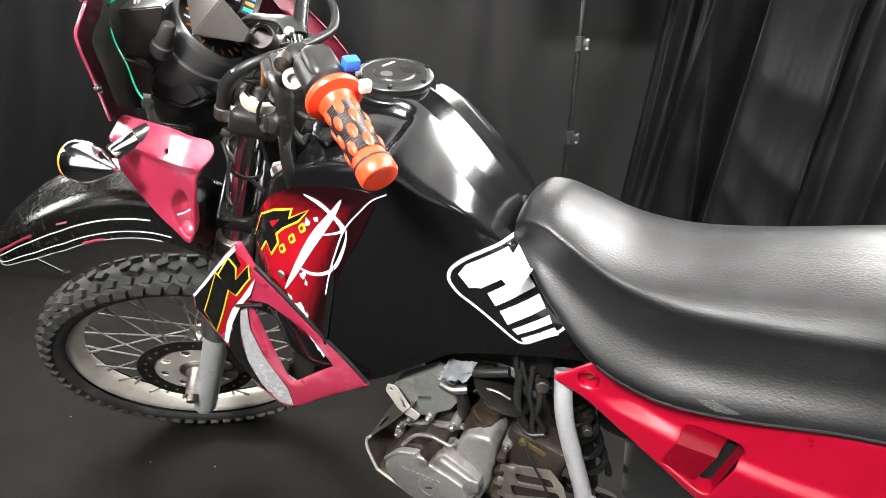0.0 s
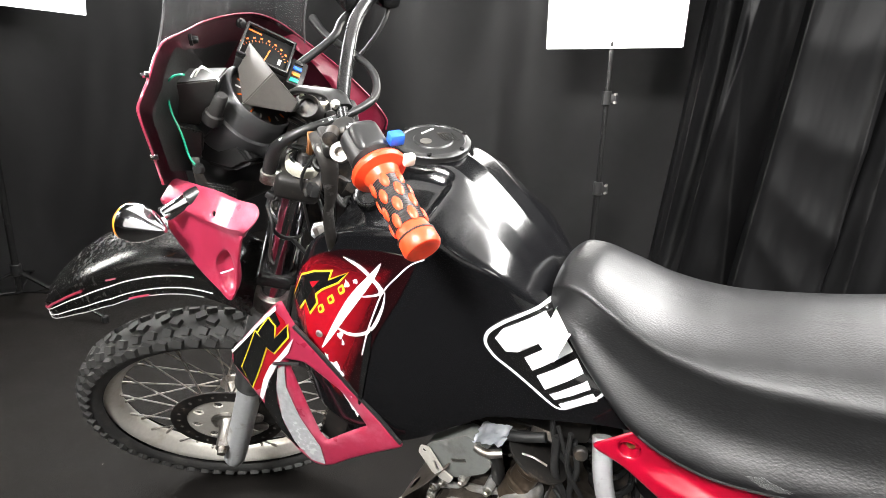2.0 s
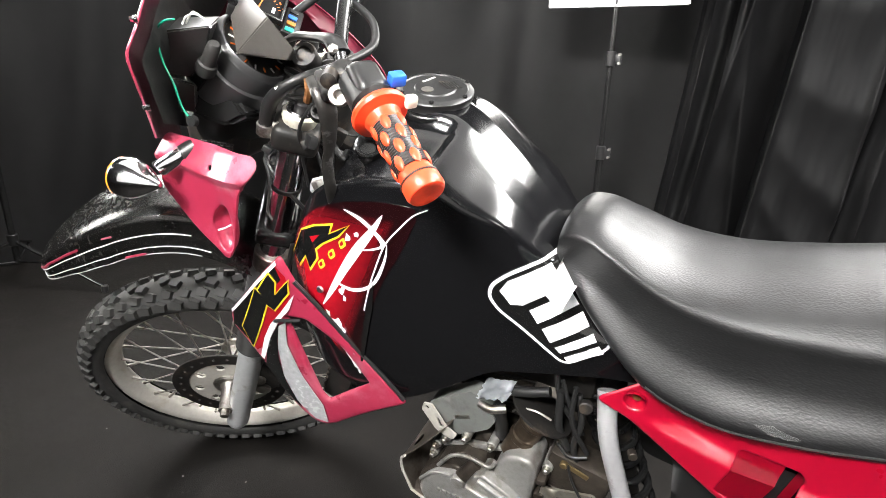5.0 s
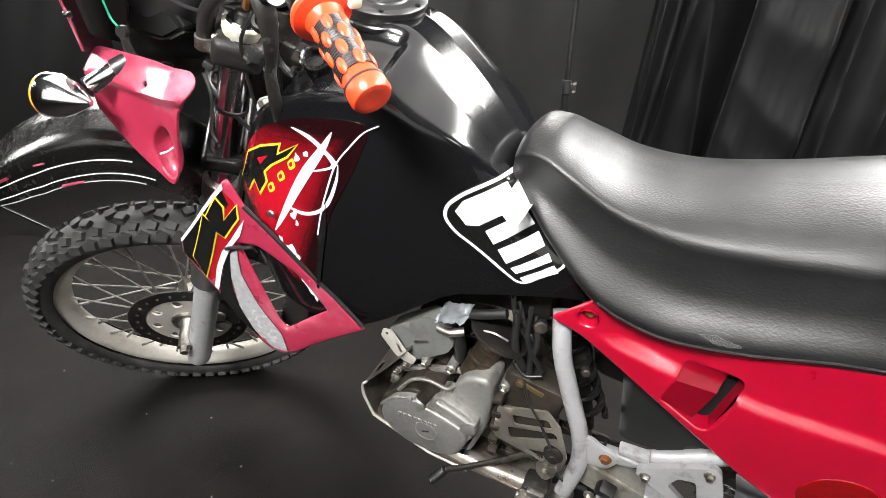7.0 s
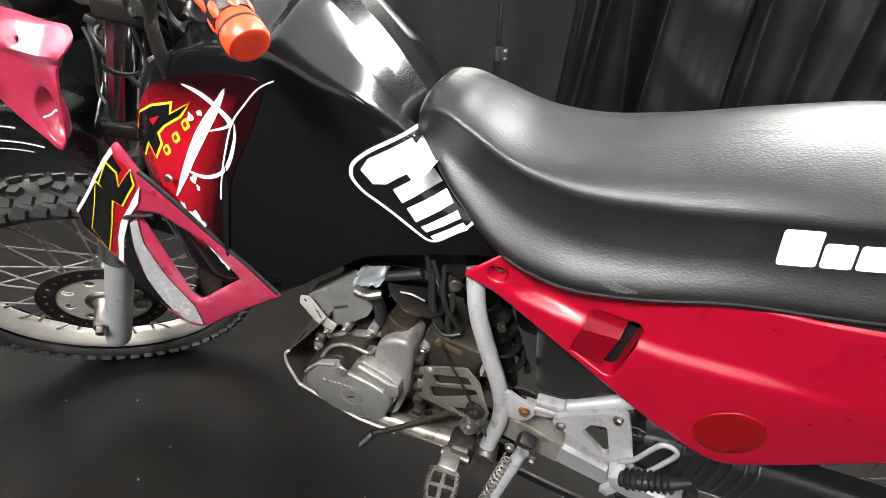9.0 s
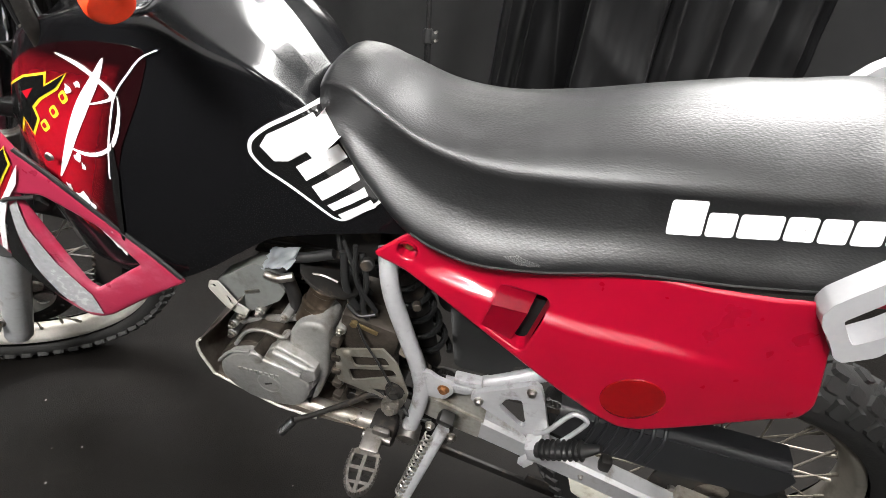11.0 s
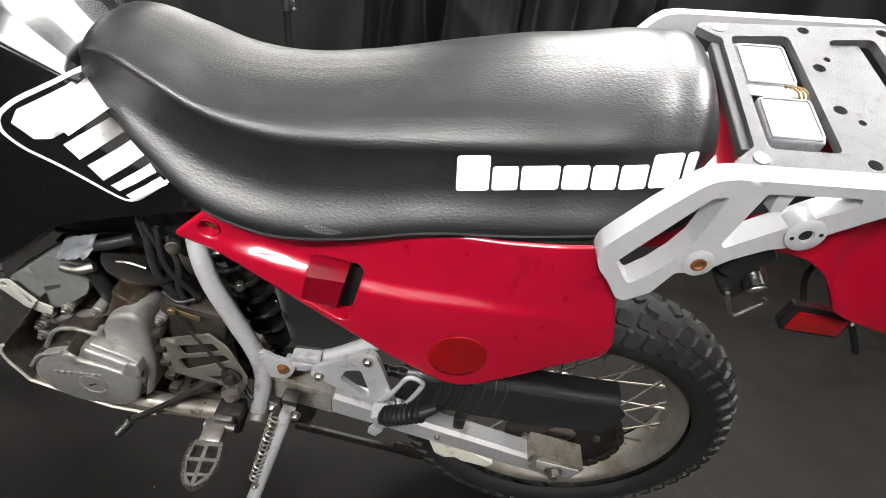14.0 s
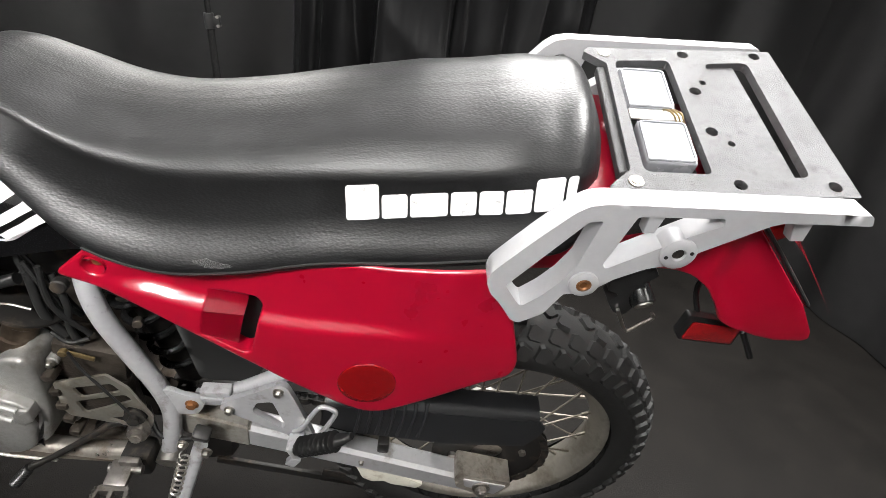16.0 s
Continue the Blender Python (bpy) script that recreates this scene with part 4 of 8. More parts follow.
LINE = [(0.641, 0.964), (0.623, 0.954), (0.607, 0.936), (0.587, 0.909), (0.573, 0.871), (0.561, 0.832), (0.552, 0.795)]
LINE = [(q.x, q.y) for q in spline([(x, z, 0) for x, z in LINE], 4)]
decal("white_pinstripe", LINE + [(x + 0.0018, z - 0.0008) for x, z in LINE[::-1]], TANK, M_WHITEFILM, tank, 0.0031)
decal("black_streak", [(0.571, 0.85), (0.566, 0.80), (0.545, 0.70), (0.536, 0.68), (0.545, 0.74), (0.556, 0.80)], TANK, M_BLACKFILM, tank, 0.0031)
rnd = random.Random(21)
for cx, cz, r in ((0.517, 0.817, 0.009), (0.520, 0.806, 0.005), (0.488, 0.769, 0.007), (0.503, 0.757, 0.013), (0.512, 0.742, 0.008), (0.511, 0.716, 0.010), (0.520, 0.697, 0.014), (0.527, 0.680, 0.010), (0.532, 0.664, 0.007), (0.530, 0.905, 0.008), (0.545, 0.914, 0.005)):
    pts = [(cx + r * q * math.cos(a) * 0.7, cz + r * q * math.sin(a)) for a, q in ((2 * math.pi * k / 11, rnd.uniform(0.35, 1.15)) for k in range(11))]
    decal("paint_chip", pts, TANK, M_WHITEFILM, tank, 0.0033, 0.004)

# the worn knee sticker
STK = [(0.796, 0.910), (0.743, 0.884), (0.724, 0.866), (0.722, 0.846), (0.737, 0.824), (0.835, 0.754), (0.893, 0.796), (0.862, 0.845)]
decal("sticker_border", rounded(STK, 0.016, 4), TANK, M_WHITEFILM, tank, 0.0018, 0.006, label="worn white sticker with a black keyline")
decal("sticker_ground", rounded(grow(STK, -0.0045), 0.013, 4), TANK, M_BLACKFILM, tank, 0.0034, 0.006)
for pts in ([(0.737, 0.858), (0.745, 0.873), (0.790, 0.896), (0.799, 0.884), (0.814, 0.866), (0.768, 0.838), (0.752, 0.838)],
            [(0.777, 0.831), (0.821, 0.858), (0.834, 0.842), (0.790, 0.813)], [(0.797, 0.806), (0.841, 0.833), (0.854, 0.816), (0.811, 0.788)],
            [(0.818, 0.782), (0.861, 0.808), (0.868, 0.799), (0.826, 0.775)], [(0.832, 0.770), (0.872, 0.794), (0.880, 0.786), (0.838, 0.763)]):
    decal("sticker_bar", pts, TANK, M_WHITEFILM, tank, 0.0048, 0.006)

# filler cap
CAP0, CAPN = Vector((0.578, -0.010, 1.068)), Vector((0.10, -0.14, 1)).normalized()
CAPM = Matrix.Translation(CAP0) @ CAPN.to_track_quat("Z", "Y").to_matrix().to_4x4() @ Matrix.Translation(-CAP0)
bm = B()
lathe(bm, [(-0.02, 0.050), (0.0, 0.052), (0.004, 0.0545), (0.010, 0.055), (0.0125, 0.053), (0.014, 0.047), (0.0125, 0.0455), (0.0125, 0.030), (0.0145, 0.028), (0.0145, 0.0)], CAP0, CAPN, 48)
cap = part("filler_cap", bm, M_PLASTIC, bike, "black locking filler cap")
CAP = CAP0 + Vector((0, 0, 0.0150))
lathe_part("lock_barrel", [(0, 0.0085), (0.001, 0.0085), (0.0012, 0.003)], CAPM @ (CAP + Vector((-0.012, -0.010, 0))), CAPN, M_STEEL, cap, seg=16)
bm = B()
for k in range(6):
    box(bm, CAP + Vector((0.012 + 0.004 * k, 0.004, 0.0003)), (0.0016, 0.026, 0.001), rot=(0, 0, 20), bev=0)
part("vent_slats", bm, M_DARK, cap, m=CAPM)
bm = B()
box(bm, CAP + Vector((-0.006, 0.024, 0.0003)), (0.024, 0.0025, 0.001), rot=(0, 0, 40), bev=0)
part("arrow_mark", bm, M_DIALWHITE, cap, m=CAPM)
for k in range(6):
    bm = B()
    a = k * math.pi / 3 + 0.3
    cyl(bm, CAP + Vector((0.050 * math.cos(a), 0.050 * math.sin(a), -0.004)), CAP + Vector((0.050 * math.cos(a), 0.050 * math.sin(a), 0.0)), 0.0035, seg=8)
    part("cap_screw", bm, M_PLASTICGLOSS, cap, m=CAPM)
bm = B()
lathe(bm, [(-0.006, 0.060), (0.0, 0.0605), (0.002, 0.059), (0.002, 0.05)], CAP0 - CAPN * 0.006, CAPN, 48)
part("filler_ring", bm, M_PLASTICGLOSS, bike)

# seat print: plain worn blocks in place of the maker's mark
bx = 1.228
for k, (wd, hh) in enumerate(((0.036, 0.040), (0.028, 0.027), (0.041, 0.027), (0.028, 0.027), (0.026, 0.027), (0.028, 0.027), (0.031, 0.038), (0.011, 0.038))):
    z0, sl = 0.857 + (bx - 1.228) * 0.205, 0.205
    o = rounded([(bx, z0), (bx + wd, z0 + sl * wd), (bx + wd - hh * 0.12, z0 + sl * wd + hh), (bx - hh * 0.12, z0 + hh)], 0.004)
    bm = B()
    sheet(bm, o, on_side(SEAT, 0.0014, -0.12), (0, 0.0006, 0), (), 0.005)
    part("seat_print", bm, M_PRINT, seat, "cracked white print")
    bx += wd + 0.0028
bm = B()
tube(bm, [on_side(SEAT, 0.001)(x, interp(x, SX, SZB) + 0.012) for x in np.linspace(0.94, 1.46, 22)], 0.0016, seg=6, smooth=0)
part("seat_piping", bm, M_PLASTIC, seat)

bm = B()
rnd = random.Random(17)
scuff = [(1.082 + 0.022 * math.cos(t) * rnd.uniform(0.55, 1.1), 0.7885 + 0.0045 * math.sin(t) * rnd.uniform(0.5, 1.2)) for t in np.linspace(0, 2 * math.pi, 25)[:-1]]
sheet(bm, scuff, on_side(SEAT, 0.0007, -0.13), (0, 0.0004, 0), (), 0.006)
part("hem_scuff", bm, mat("scuffed_vinyl", (0.035, 0.035, 0.035), 0.6, var=0.6, scale=160, bump=0.8, bump_scale=900), seat, "pale rubbed spot on the hem")

# side cover details
def coverpt(x, z, lift=0.0):
    return Vector((x, cover_y(x, z) - lift, z))


bm = B()
loft(bm, [[coverpt(x, z, -0.002 - 0.024 * k / 5) for k in range(6)] for x, z in vent + [vent[0]]], closed=False)
part("vent_wall", bm, M_RED, cover, sharp=40)
bm = B()
A0, A1, B0, B1 = (1.049, 0.655), (1.063, 0.725), (1.094, 0.636), (1.114, 0.730)
loft(bm, [[coverpt(A0[0] + (B0[0] - A0[0]) * u + ((A1[0] - A0[0]) * (1 - u) + (B1[0] - B0[0]) * u) * v, A0[1] + (B0[1] - A0[1]) * u + ((A1[1] - A0[1]) * (1 - u) + (B1[1] - B0[1]) * u) * v, -0.0003 - 0.010 * u) for v in np.linspace(0, 1, 9)] for u in np.linspace(0, 1, 9)], closed=False)
bmesh.ops.solidify(bm, geom=bm.faces[:], thickness=0.002)
part("vent_scoop", bm, M_RED, cover, "sunken red ramp before the vent")
bm = B()
sheet(bm, rounded([(1.140, 0.740), (1.095, 0.738), (1.080, 0.640), (1.112, 0.622)], 0.006), lambda x, z: coverpt(x, z, -0.050), (0, 0.003, 0), (), 0.012)
part("vent_backing", bm, M_PLASTIC, cover, "black recess behind the vent")
bm = B()
lathe(bm, [(0, 0.0137), (0.014, 0.0115), (0.0145, 0.0)], coverpt(0.933, 0.745, 0.0005), (0, 1, 0.1), 24, caps=False)
part("fixing_cup", bm, M_RED, cover)
lathe_part("fixing_bolt", [(0, 0.0055), (-0.003, 0.0055), (-0.004, 0.003)], coverpt(0.934, 0.746, -0.010), (0, 1, 0), M_RUST, cover, seg=10)
bm = B()
disc = [(1.270 + 0.0395 * math.cos(t) + 0.006 * math.sin(t), 0.611 + 0.046 * math.sin(t)) for t in np.linspace(0, 2 * math.pi, 41)[:-1]]
sheet(bm, disc, lambda x, z: coverpt(x, z, 0.0022), (0, 0.0018, 0), (), 0.009, 0.0015)
part("round_reflector", bm, M_REFLEX2, cover, "round red reflective sticker")

# rear bodywork: tail side panel and mudguard
bm = B()
TAIL = [(1.425, 0.846), (1.53, 0.872), (1.60, 0.900), (1.678, 0.930), (1.684, 0.927), (1.748, 0.870), (1.813, 0.812), (1.850, 0.769), (1.855, 0.756), (1.848, 0.750), (1.809, 0.745), (1.777, 0.750), (1.742, 0.763), (1.709, 0.778), (1.689, 0.805),
        (1.669, 0.828), (1.645, 0.841), (1.621, 0.840), (1.58, 0.838), (1.52, 0.828), (1.455, 0.815), (1.435, 0.812)]


def tail_y(x, z):
    flare = ease((x - 1.60) / 0.06) * ease((0.865 - z) / 0.07)          # the lower edge swells out round the wheel
    return -0.112 - 0.006 * flare - 0.010 * math.exp(-((x - 1.66 - 0.9 * max(0, 0.84 - z)) / 0.022) ** 2) * ease((x - 1.58) / 0.05)


sheet(bm, rounded(TAIL, 0.006, 3), lambda x, z: (x, tail_y(x, z), z), (0, 0.004, 0), (), 0.009, 0.005)
part("tail_panel", bm, M_RED, bike, "glossy red tail panel and rear mudguard")
bm = B()
rows = []
for k in range(15):
    u = k / 14
    x = 1.44 + 0.45 * u
    z = 0.915 + 0.02 * math.sin(u * 2) - 0.16 * max(0, u - 0.62) / 0.38 * 1.0
    w = 0.105 - 0.02 * u
    rows.append([(x, -w + 2 * w * j / 10, z + 0.012 * math.cos((j / 5 - 1) * 1.4) + 0.18 * (-w + 2 * w * j / 10 + 0.1)) for j in range(11)])
loft(bm, rows, closed=False)
bmesh.ops.solidify(bm, geom=bm.faces[:], thickness=0.004)
part("rear_mudguard", bm, M_RED, bike, "red rear mudguard under the rack")
bm = B()
tube(bm, [(1.686, -0.121, 0.929), (1.744, -0.121, 0.878), (1.808, -0.121, 0.820)], 0.0055, flat=0.6, smooth=4)
part("tail_trim", bm, M_PLASTIC, bike, "black plastic edge strip")
bm = B()
box(bm, (1.768, -0.01, 0.892), (0.024, 0.12, 0.034), rot=(10, 40, 0), bev=0.006)
part("tail_lamp", bm, M_REFLEX, bike, "red tail lamp lens")
bm = B()
sheet(bm, rounded([(1.697, 0.749), (1.765, 0.746), (1.784, 0.735), (1.784, 0.699), (1.702, 0.700), (1.694, 0.712)], 0.004), lambda x, z: Vector((x, -0.090, z)), (0, 0.012, 0), (), 0.02, 0.002)
refl = part("rear_reflector", bm, M_PLASTIC, bike, "red reflector in a black frame")
bm = B()
sheet(bm, rounded([(1.707, 0.739), (1.778, 0.735), (1.779, 0.705), (1.704, 0.705)], 0.003), lambda x, z: Vector((x, -0.0925, z)), (0, 0.002, 0), (), 0.02, 0.0006)
part("reflector_lens", bm, M_REFLEX, refl)
bm = B()
tube(bm, [(1.786, -0.088, 0.729), (1.807, -0.088, 0.703), (1.826, -0.088, 0.678)], 0.0045, seg=10)
part("reflector_stud", bm, M_PLASTIC, refl)
bm = B()
tube(bm, [(1.70, -0.07, 0.82), (1.70, -0.07, 0.78), (1.72, -0.08, 0.735)], 0.004, seg=8)
part("reflector_stay", bm, M_PLASTIC, refl)
# helmet lock
bm = B()
sheet(bm, rounded([(1.531, 0.846), (1.574, 0.874), (1.584, 0.860), (1.571, 0.846), (1.586, 0.834), (1.567, 0.795), (1.552, 0.797), (1.540, 0.812), (1.548, 0.826), (1.534, 0.830)], 0.003), lambda x, z: Vector((x, -0.152, z)), (0, 0.026, 0), (), 0.012, 0.002)
lock = part("helmet_lock", bm, M_PLASTIC, bike, "black helmet lock with a chrome key face", sharp=30)
LD = Vector((0.30, -1, -0.55)).normalized()
bm = B()
lathe(bm, [(-0.026, 0.0145), (0.008, 0.0145), (0.010, 0.013)], (1.576, -0.150, 0.826), LD, 22)
part("lock_body", bm, M_PLASTICGLOSS, lock)
lathe_part("key_face", [(0, 0.0105), (0.002, 0.0105), (0.0025, 0.004)], Vector((1.576, -0.150, 0.826)) + LD * 0.0098, LD, M_STEEL, lock, seg=18)
bm = B()
tube(bm, [(1.554, -0.155, 0.806), (1.566, -0.155, 0.786), (1.578, -0.155, 0.772), (1.590, -0.155, 0.786), (1.601, -0.155, 0.799), (1.596, -0.155, 0.806)], 0.0025, seg=8, smooth=2)
part("lock_loop", bm, M_STEEL, lock, "bent steel loop")

# ---- luggage rack ----
RO, RU, RV = Vector((1.535, -0.107, 0.957)), Vector((1, 0, 0.09)), Vector((0, 0.964, 0.267))
RN = RU.cross(RV).normalized()
def rk(u, v, h=0.0):
    return RO + RU * u + RV * v + RN * h


bm = B()
def circ(u, v, r, n=14):
    return [(u + r * math.cos(t), v + r * math.sin(t)) for t in np.linspace(0, 2 * math.pi, n + 1)[:-1]]


slot1 = rounded([(0.003, 0.207), (0.076, 0.215), (0.082, 0.010), (0.006, 0.009)], 0.009)
slot2 = rounded([(0.123, 0.213), (0.183, 0.221), (0.193, 0.014), (0.133, 0.010)], 0.010)
bolts = [(0.098, 0.230), (0.198, 0.237), (0.109, -0.003), (0.216, 0.002)]
small = [(0.097, 0.154, 0.0075), (0.099, 0.080, 0.0075), (0.111, 0.172, 0.0045), (0.117, 0.061, 0.0045)]
sheet(bm, rounded([(-0.035, -0.015), (-0.009, 0.011), (-0.008, 0.200), (-0.036, 0.223), (-0.030, 0.232), (0.222, 0.250), (0.240, -0.012), (-0.033, -0.024)], 0.003), rk, RN * -0.011,
      [slot1, slot2] + [circ(u, v, 0.0075) for u, v in bolts] + [circ(*q) for q in small], 0.012, 0.0)
crisp(bm, 0.0009)
rack = part("luggage_rack", bm, M_RACKTOP, bike, "worn grey aluminium luggage rack plate", sharp=30)
bm = B()
sheet(bm, rounded([(0.120, 0.219), (0.166, 0.224), (0.182, 0.008), (0.128, 0.004)], 0.004), lambda u, v: rk(u, v, -0.007), RN * -0.003, (), 0.03)
part("rack_step", bm, M_RACKTOP, rack)
bm = B()
for u, v in bolts:
    lathe(bm, [(0, 0.0065), (0.003, 0.006), (0.003, 0.0025), (0.001, 0.002)], rk(u, v, -0.011), RN, 12)
part("rack_bolts", bm, M_PLASTICGLOSS, rack)
for u, v in ((-0.009, 0.222), (-0.006, -0.007)):
    bm = B()
    lathe(bm, [(0, 0.0085), (0.0015, 0.008), (0.0015, 0.0055), (0.0005, 0.005), (0.002, 0.0045), (0.0025, 0.0)], rk(u, v, 0.0), RN, 20)
    part("rack_stud", bm, M_STEEL, rack)
bm = B()
m_r = Matrix((( *RU.normalized(), 0), (*RV.normalized(), 0), (*RN, 0), (0, 0, 0, 1))).transposed()
def rack_box(bm, u, v, h, su, sv, sh, bev):
    b2 = B()
    box(b2, (0, 0, 0), (su, sv, sh), bev=bev, seg=3)
    b2.transform(Matrix.Translation(rk(u, v, h)) @ m_r)
    me = bpy.data.meshes.new("tmp")
    b2.to_mesh(me)
    b2.free()
    bm.from_mesh(me)
    bpy.data.meshes.remove(me)


rack_box(bm, 0.042, 0.110, -0.036, 0.080, 0.206, 0.028, 0.004)
part("tool_tray", bm, M_PLASTIC, rack, "black tray under the front slot")
bm = B()
rack_box(bm, 0.0380, 0.160, -0.014, 0.060, 0.078, 0.020, 0.004)
rack_box(bm, 0.0445, 0.064, -0.014, 0.060, 0.070, 0.020, 0.004)
part("tool_box_lid", bm, M_LID, rack, "pale grey lid of a tool box")
for u, v, su, sv in ((0.0380, 0.160, 0.054, 0.072), (0.0445, 0.064, 0.054, 0.064)):
    bm = B()
    tube(bm, [rk(u + a, v + b, -0.0035) for a, b in rounded([(-su / 2, -sv / 2), (su / 2, -sv / 2), (su / 2, sv / 2), (-su / 2, sv / 2), (-su / 2, -sv / 2 + 0.001)], 0.006, 3)], 0.0016, seg=6, smooth=0)
    part("lid_bead", bm, M_LID, rack, "raised bead round the lid")
bm = B()
rack_box(bm, 0.041, 0.110, -0.006, 0.066, 0.018, 0.003, 0.001)
strap = part("strap", bm, M_STEEL, rack, "grey metal strap")
bm = B()
for k in range(3):
    tube(bm, [rk(0.052 + 0.005 * k, 0.121, -0.005), rk(0.054 + 0.005 * k, 0.112, 0.001), rk(0.059 + 0.005 * k, 0.104, 0.001), rk(0.064 + 0.004 * k, 0.098, -0.006)], 0.0013, seg=6, smooth=4)
part("latch_wire", bm, M_BRASS, strap, "twisted rusty wire")
bm = B()
rack_box(bm, -0.014, 0.106, -0.012, 0.011, 0.190, 0.012, 0.002)
part("rubber_strip", bm, M_KNURL, rack, "black ribbed rubber strip")


def rack_side(name, side, label):
    """One side of the rack: grab arm, top rail and brace, cast in one piece."""
    bm = B()
    arm = [(1.745, 0.985), (1.484, 0.958), (1.467, 0.953), (1.455, 0.943), (1.427, 0.907), (1.402, 0.872), (1.390, 0.854), (1.388, 0.839), (1.395, 0.824), (1.409, 0.810), (1.426, 0.787), (1.436, 0.783), (1.447, 0.791),
           (1.461, 0.802), (1.475, 0.836), (1.500, 0.841), (1.522, 0.865), (1.551, 0.885), (1.575, 0.894), (1.598, 0.916), (1.651, 0.957), (1.663, 0.963), (1.752, 0.973)]
    h1 = rounded([(1.409, 0.838), (1.471, 0.934), (1.485, 0.938), (1.477, 0.877), (1.466, 0.852), (1.451, 0.829), (1.433, 0.810), (1.427, 0.815)], 0.003, 2)
    h2 = rounded([(1.517, 0.948), (1.603, 0.959), (1.606, 0.951), (1.578, 0.933), (1.508, 0.878), (1.503, 0.883)], 0.003, 2)
    if side < 0:
        at, back = (lambda x, z: Vector((x, -0.172, z))), (0, 0.030, 0)
    else:
        at, back = (lambda x, z: Vector((x, 0.160, z + 0.060))), (0, -0.024, 0)
    sheet(bm, rounded(arm, 0.004, 3), at, back, [h1, h2], 0.010, 0.0)
    crisp(bm, 0.0016)
    return part(name, bm, M_RACK, rack, label, sharp=28)


arm = rack_side("rack_side", -1, "silver-painted grab arm and side rail")
rack_side("rack_side", 1, "silver-painted grab arm and side rail")
for x, z, r in ((1.491, 0.855, 0.0165), (1.574, 0.911, 0.019)):
    bm = B()
    lathe(bm, [(-0.02, r), (0.003, r), (0.0045, r - 0.002), (0.0045, 0.0075), (0.001, 0.0065), (0.0008, 0.0)], (x, -0.172, z), (0, -1, 0), 30)
    part("boss", bm, M_RACK, rack)
lathe_part("boss_bolt", [(0, 0.0085), (0.003, 0.0085), (0.004, 0.006), (0.002, 0.004)], (1.491, -0.1735, 0.855), (0, -1, 0), M_RUST, rack, "rusty bolt head", 16)
bm = B()
for a in (0.35, math.pi + 0.35, math.pi + 0.36):
    cyl(bm, (1.574 + 0.013 * math.cos(a), -0.1760, 0.911 + 0.013 * math.sin(a)), (1.574 + 0.013 * math.cos(a), -0.1772, 0.911 + 0.013 * math.sin(a)), 0.0022, seg=8)
cyl(bm, (1.574, -0.1725, 0.911), (1.574, -0.1740, 0.911), 0.0062, seg=14)
part("boss_dots", bm, M_DARK, rack)
for tab, yy in (([(1.529, 0.953), (1.547, 0.956), (1.543, 0.928), (1.531, 0.927)], -0.168), ([(1.680, 0.968), (1.702, 0.971), (1.706, 0.937), (1.692, 0.935)], -0.160)):
    bm = B()
    sheet(bm, tab, lambda x, z: Vector((x, yy, z)), (0, 0.014, 0), (), 0.02, 0.001)
    part("rack_tab", bm, M_RACK, rack, sharp=28)
bm = B()
tube(bm, [(1.565, -0.12, 0.922), (1.60, -0.115, 0.926), (1.66, -0.11, 0.93)], 0.004, seg=8)
part("rack_cable", bm, M_PLASTIC, rack)

# ---- radiator shroud ----
def shroud_y(x, z):
    return -(0.186 + 0.10 * (0.45 - x) + 0.02 * (z - 0.66)) - 0.02 * math.exp(-((x - 0.42) / 0.07) ** 2)


SHR = [(0.431, 0.868), (0.371, 0.806), (0.293, 0.722), (0.286, 0.700), (0.288, 0.684), (0.322, 0.644), (0.387, 0.578), (0.442, 0.528), (0.458, 0.522), (0.478, 0.527), (0.547, 0.577), (0.612, 0.622), (0.572, 0.667), (0.516, 0.728), (0.474, 0.789), (0.449, 0.822)]
OPEN = [(0.424, 0.757), (0.456, 0.757), (0.510, 0.706), (0.549, 0.643), (0.472, 0.585), (0.462, 0.600), (0.442, 0.683)]
bm = B()
sheet(bm, rounded(SHR, 0.008, 3), lambda x, z: (x, shroud_y(x, z), z), (0, 0.006, 0), [rounded(OPEN, 0.006)], 0.011, 0.005)
bmesh.ops.recalc_face_normals(bm, faces=bm.faces)
SHROUD = BVHTree.FromBMesh(bm)
shroud = part("radiator_shroud", bm, M_REDFADED, bike, "scuffed red and black plastic radiator shroud", sharp=55)
decal("shroud_red", grow([(0.424, 0.853), (0.371, 0.797), (0.300, 0.718), (0.293, 0.690), (0.335, 0.645), (0.358, 0.665), (0.392, 0.718), (0.417, 0.752), (0.443, 0.80), (0.440, 0.835)], -0.002), SHROUD, M_REDDECAL, shroud, 0.001)
decal("shroud_black", [(0.424, 0.850), (0.371, 0.796), (0.298, 0.718), (0.293, 0.692), (0.318, 0.666), (0.345, 0.724), (0.385, 0.775), (0.430, 0.828)], SHROUD, M_BLACKFILM, shroud, 0.0018)
decal("shroud_keyline", [(0.428, 0.860), (0.371, 0.801), (0.294, 0.719), (0.296, 0.716), (0.372, 0.796), (0.428, 0.853)], SHROUD, M_WHITEFILM, shroud, 0.0024)
for pts in ([(0.313, 0.693), (0.372, 0.794), (0.399, 0.780), (0.368, 0.722), (0.329, 0.654)], [(0.379, 0.794), (0.411, 0.835), (0.421, 0.822), (0.416, 0.798), (0.442, 0.829), (0.440, 0.806), (0.409, 0.766), (0.395, 0.771)]):
    decal("mark_outline", grow(pts, 0.0016), SHROUD, M_YELLOWFILM, shroud, 0.0028)
    decal("mark", grow(pts, -0.0008), SHROUD, M_BLACKFILM, shroud, 0.0036)
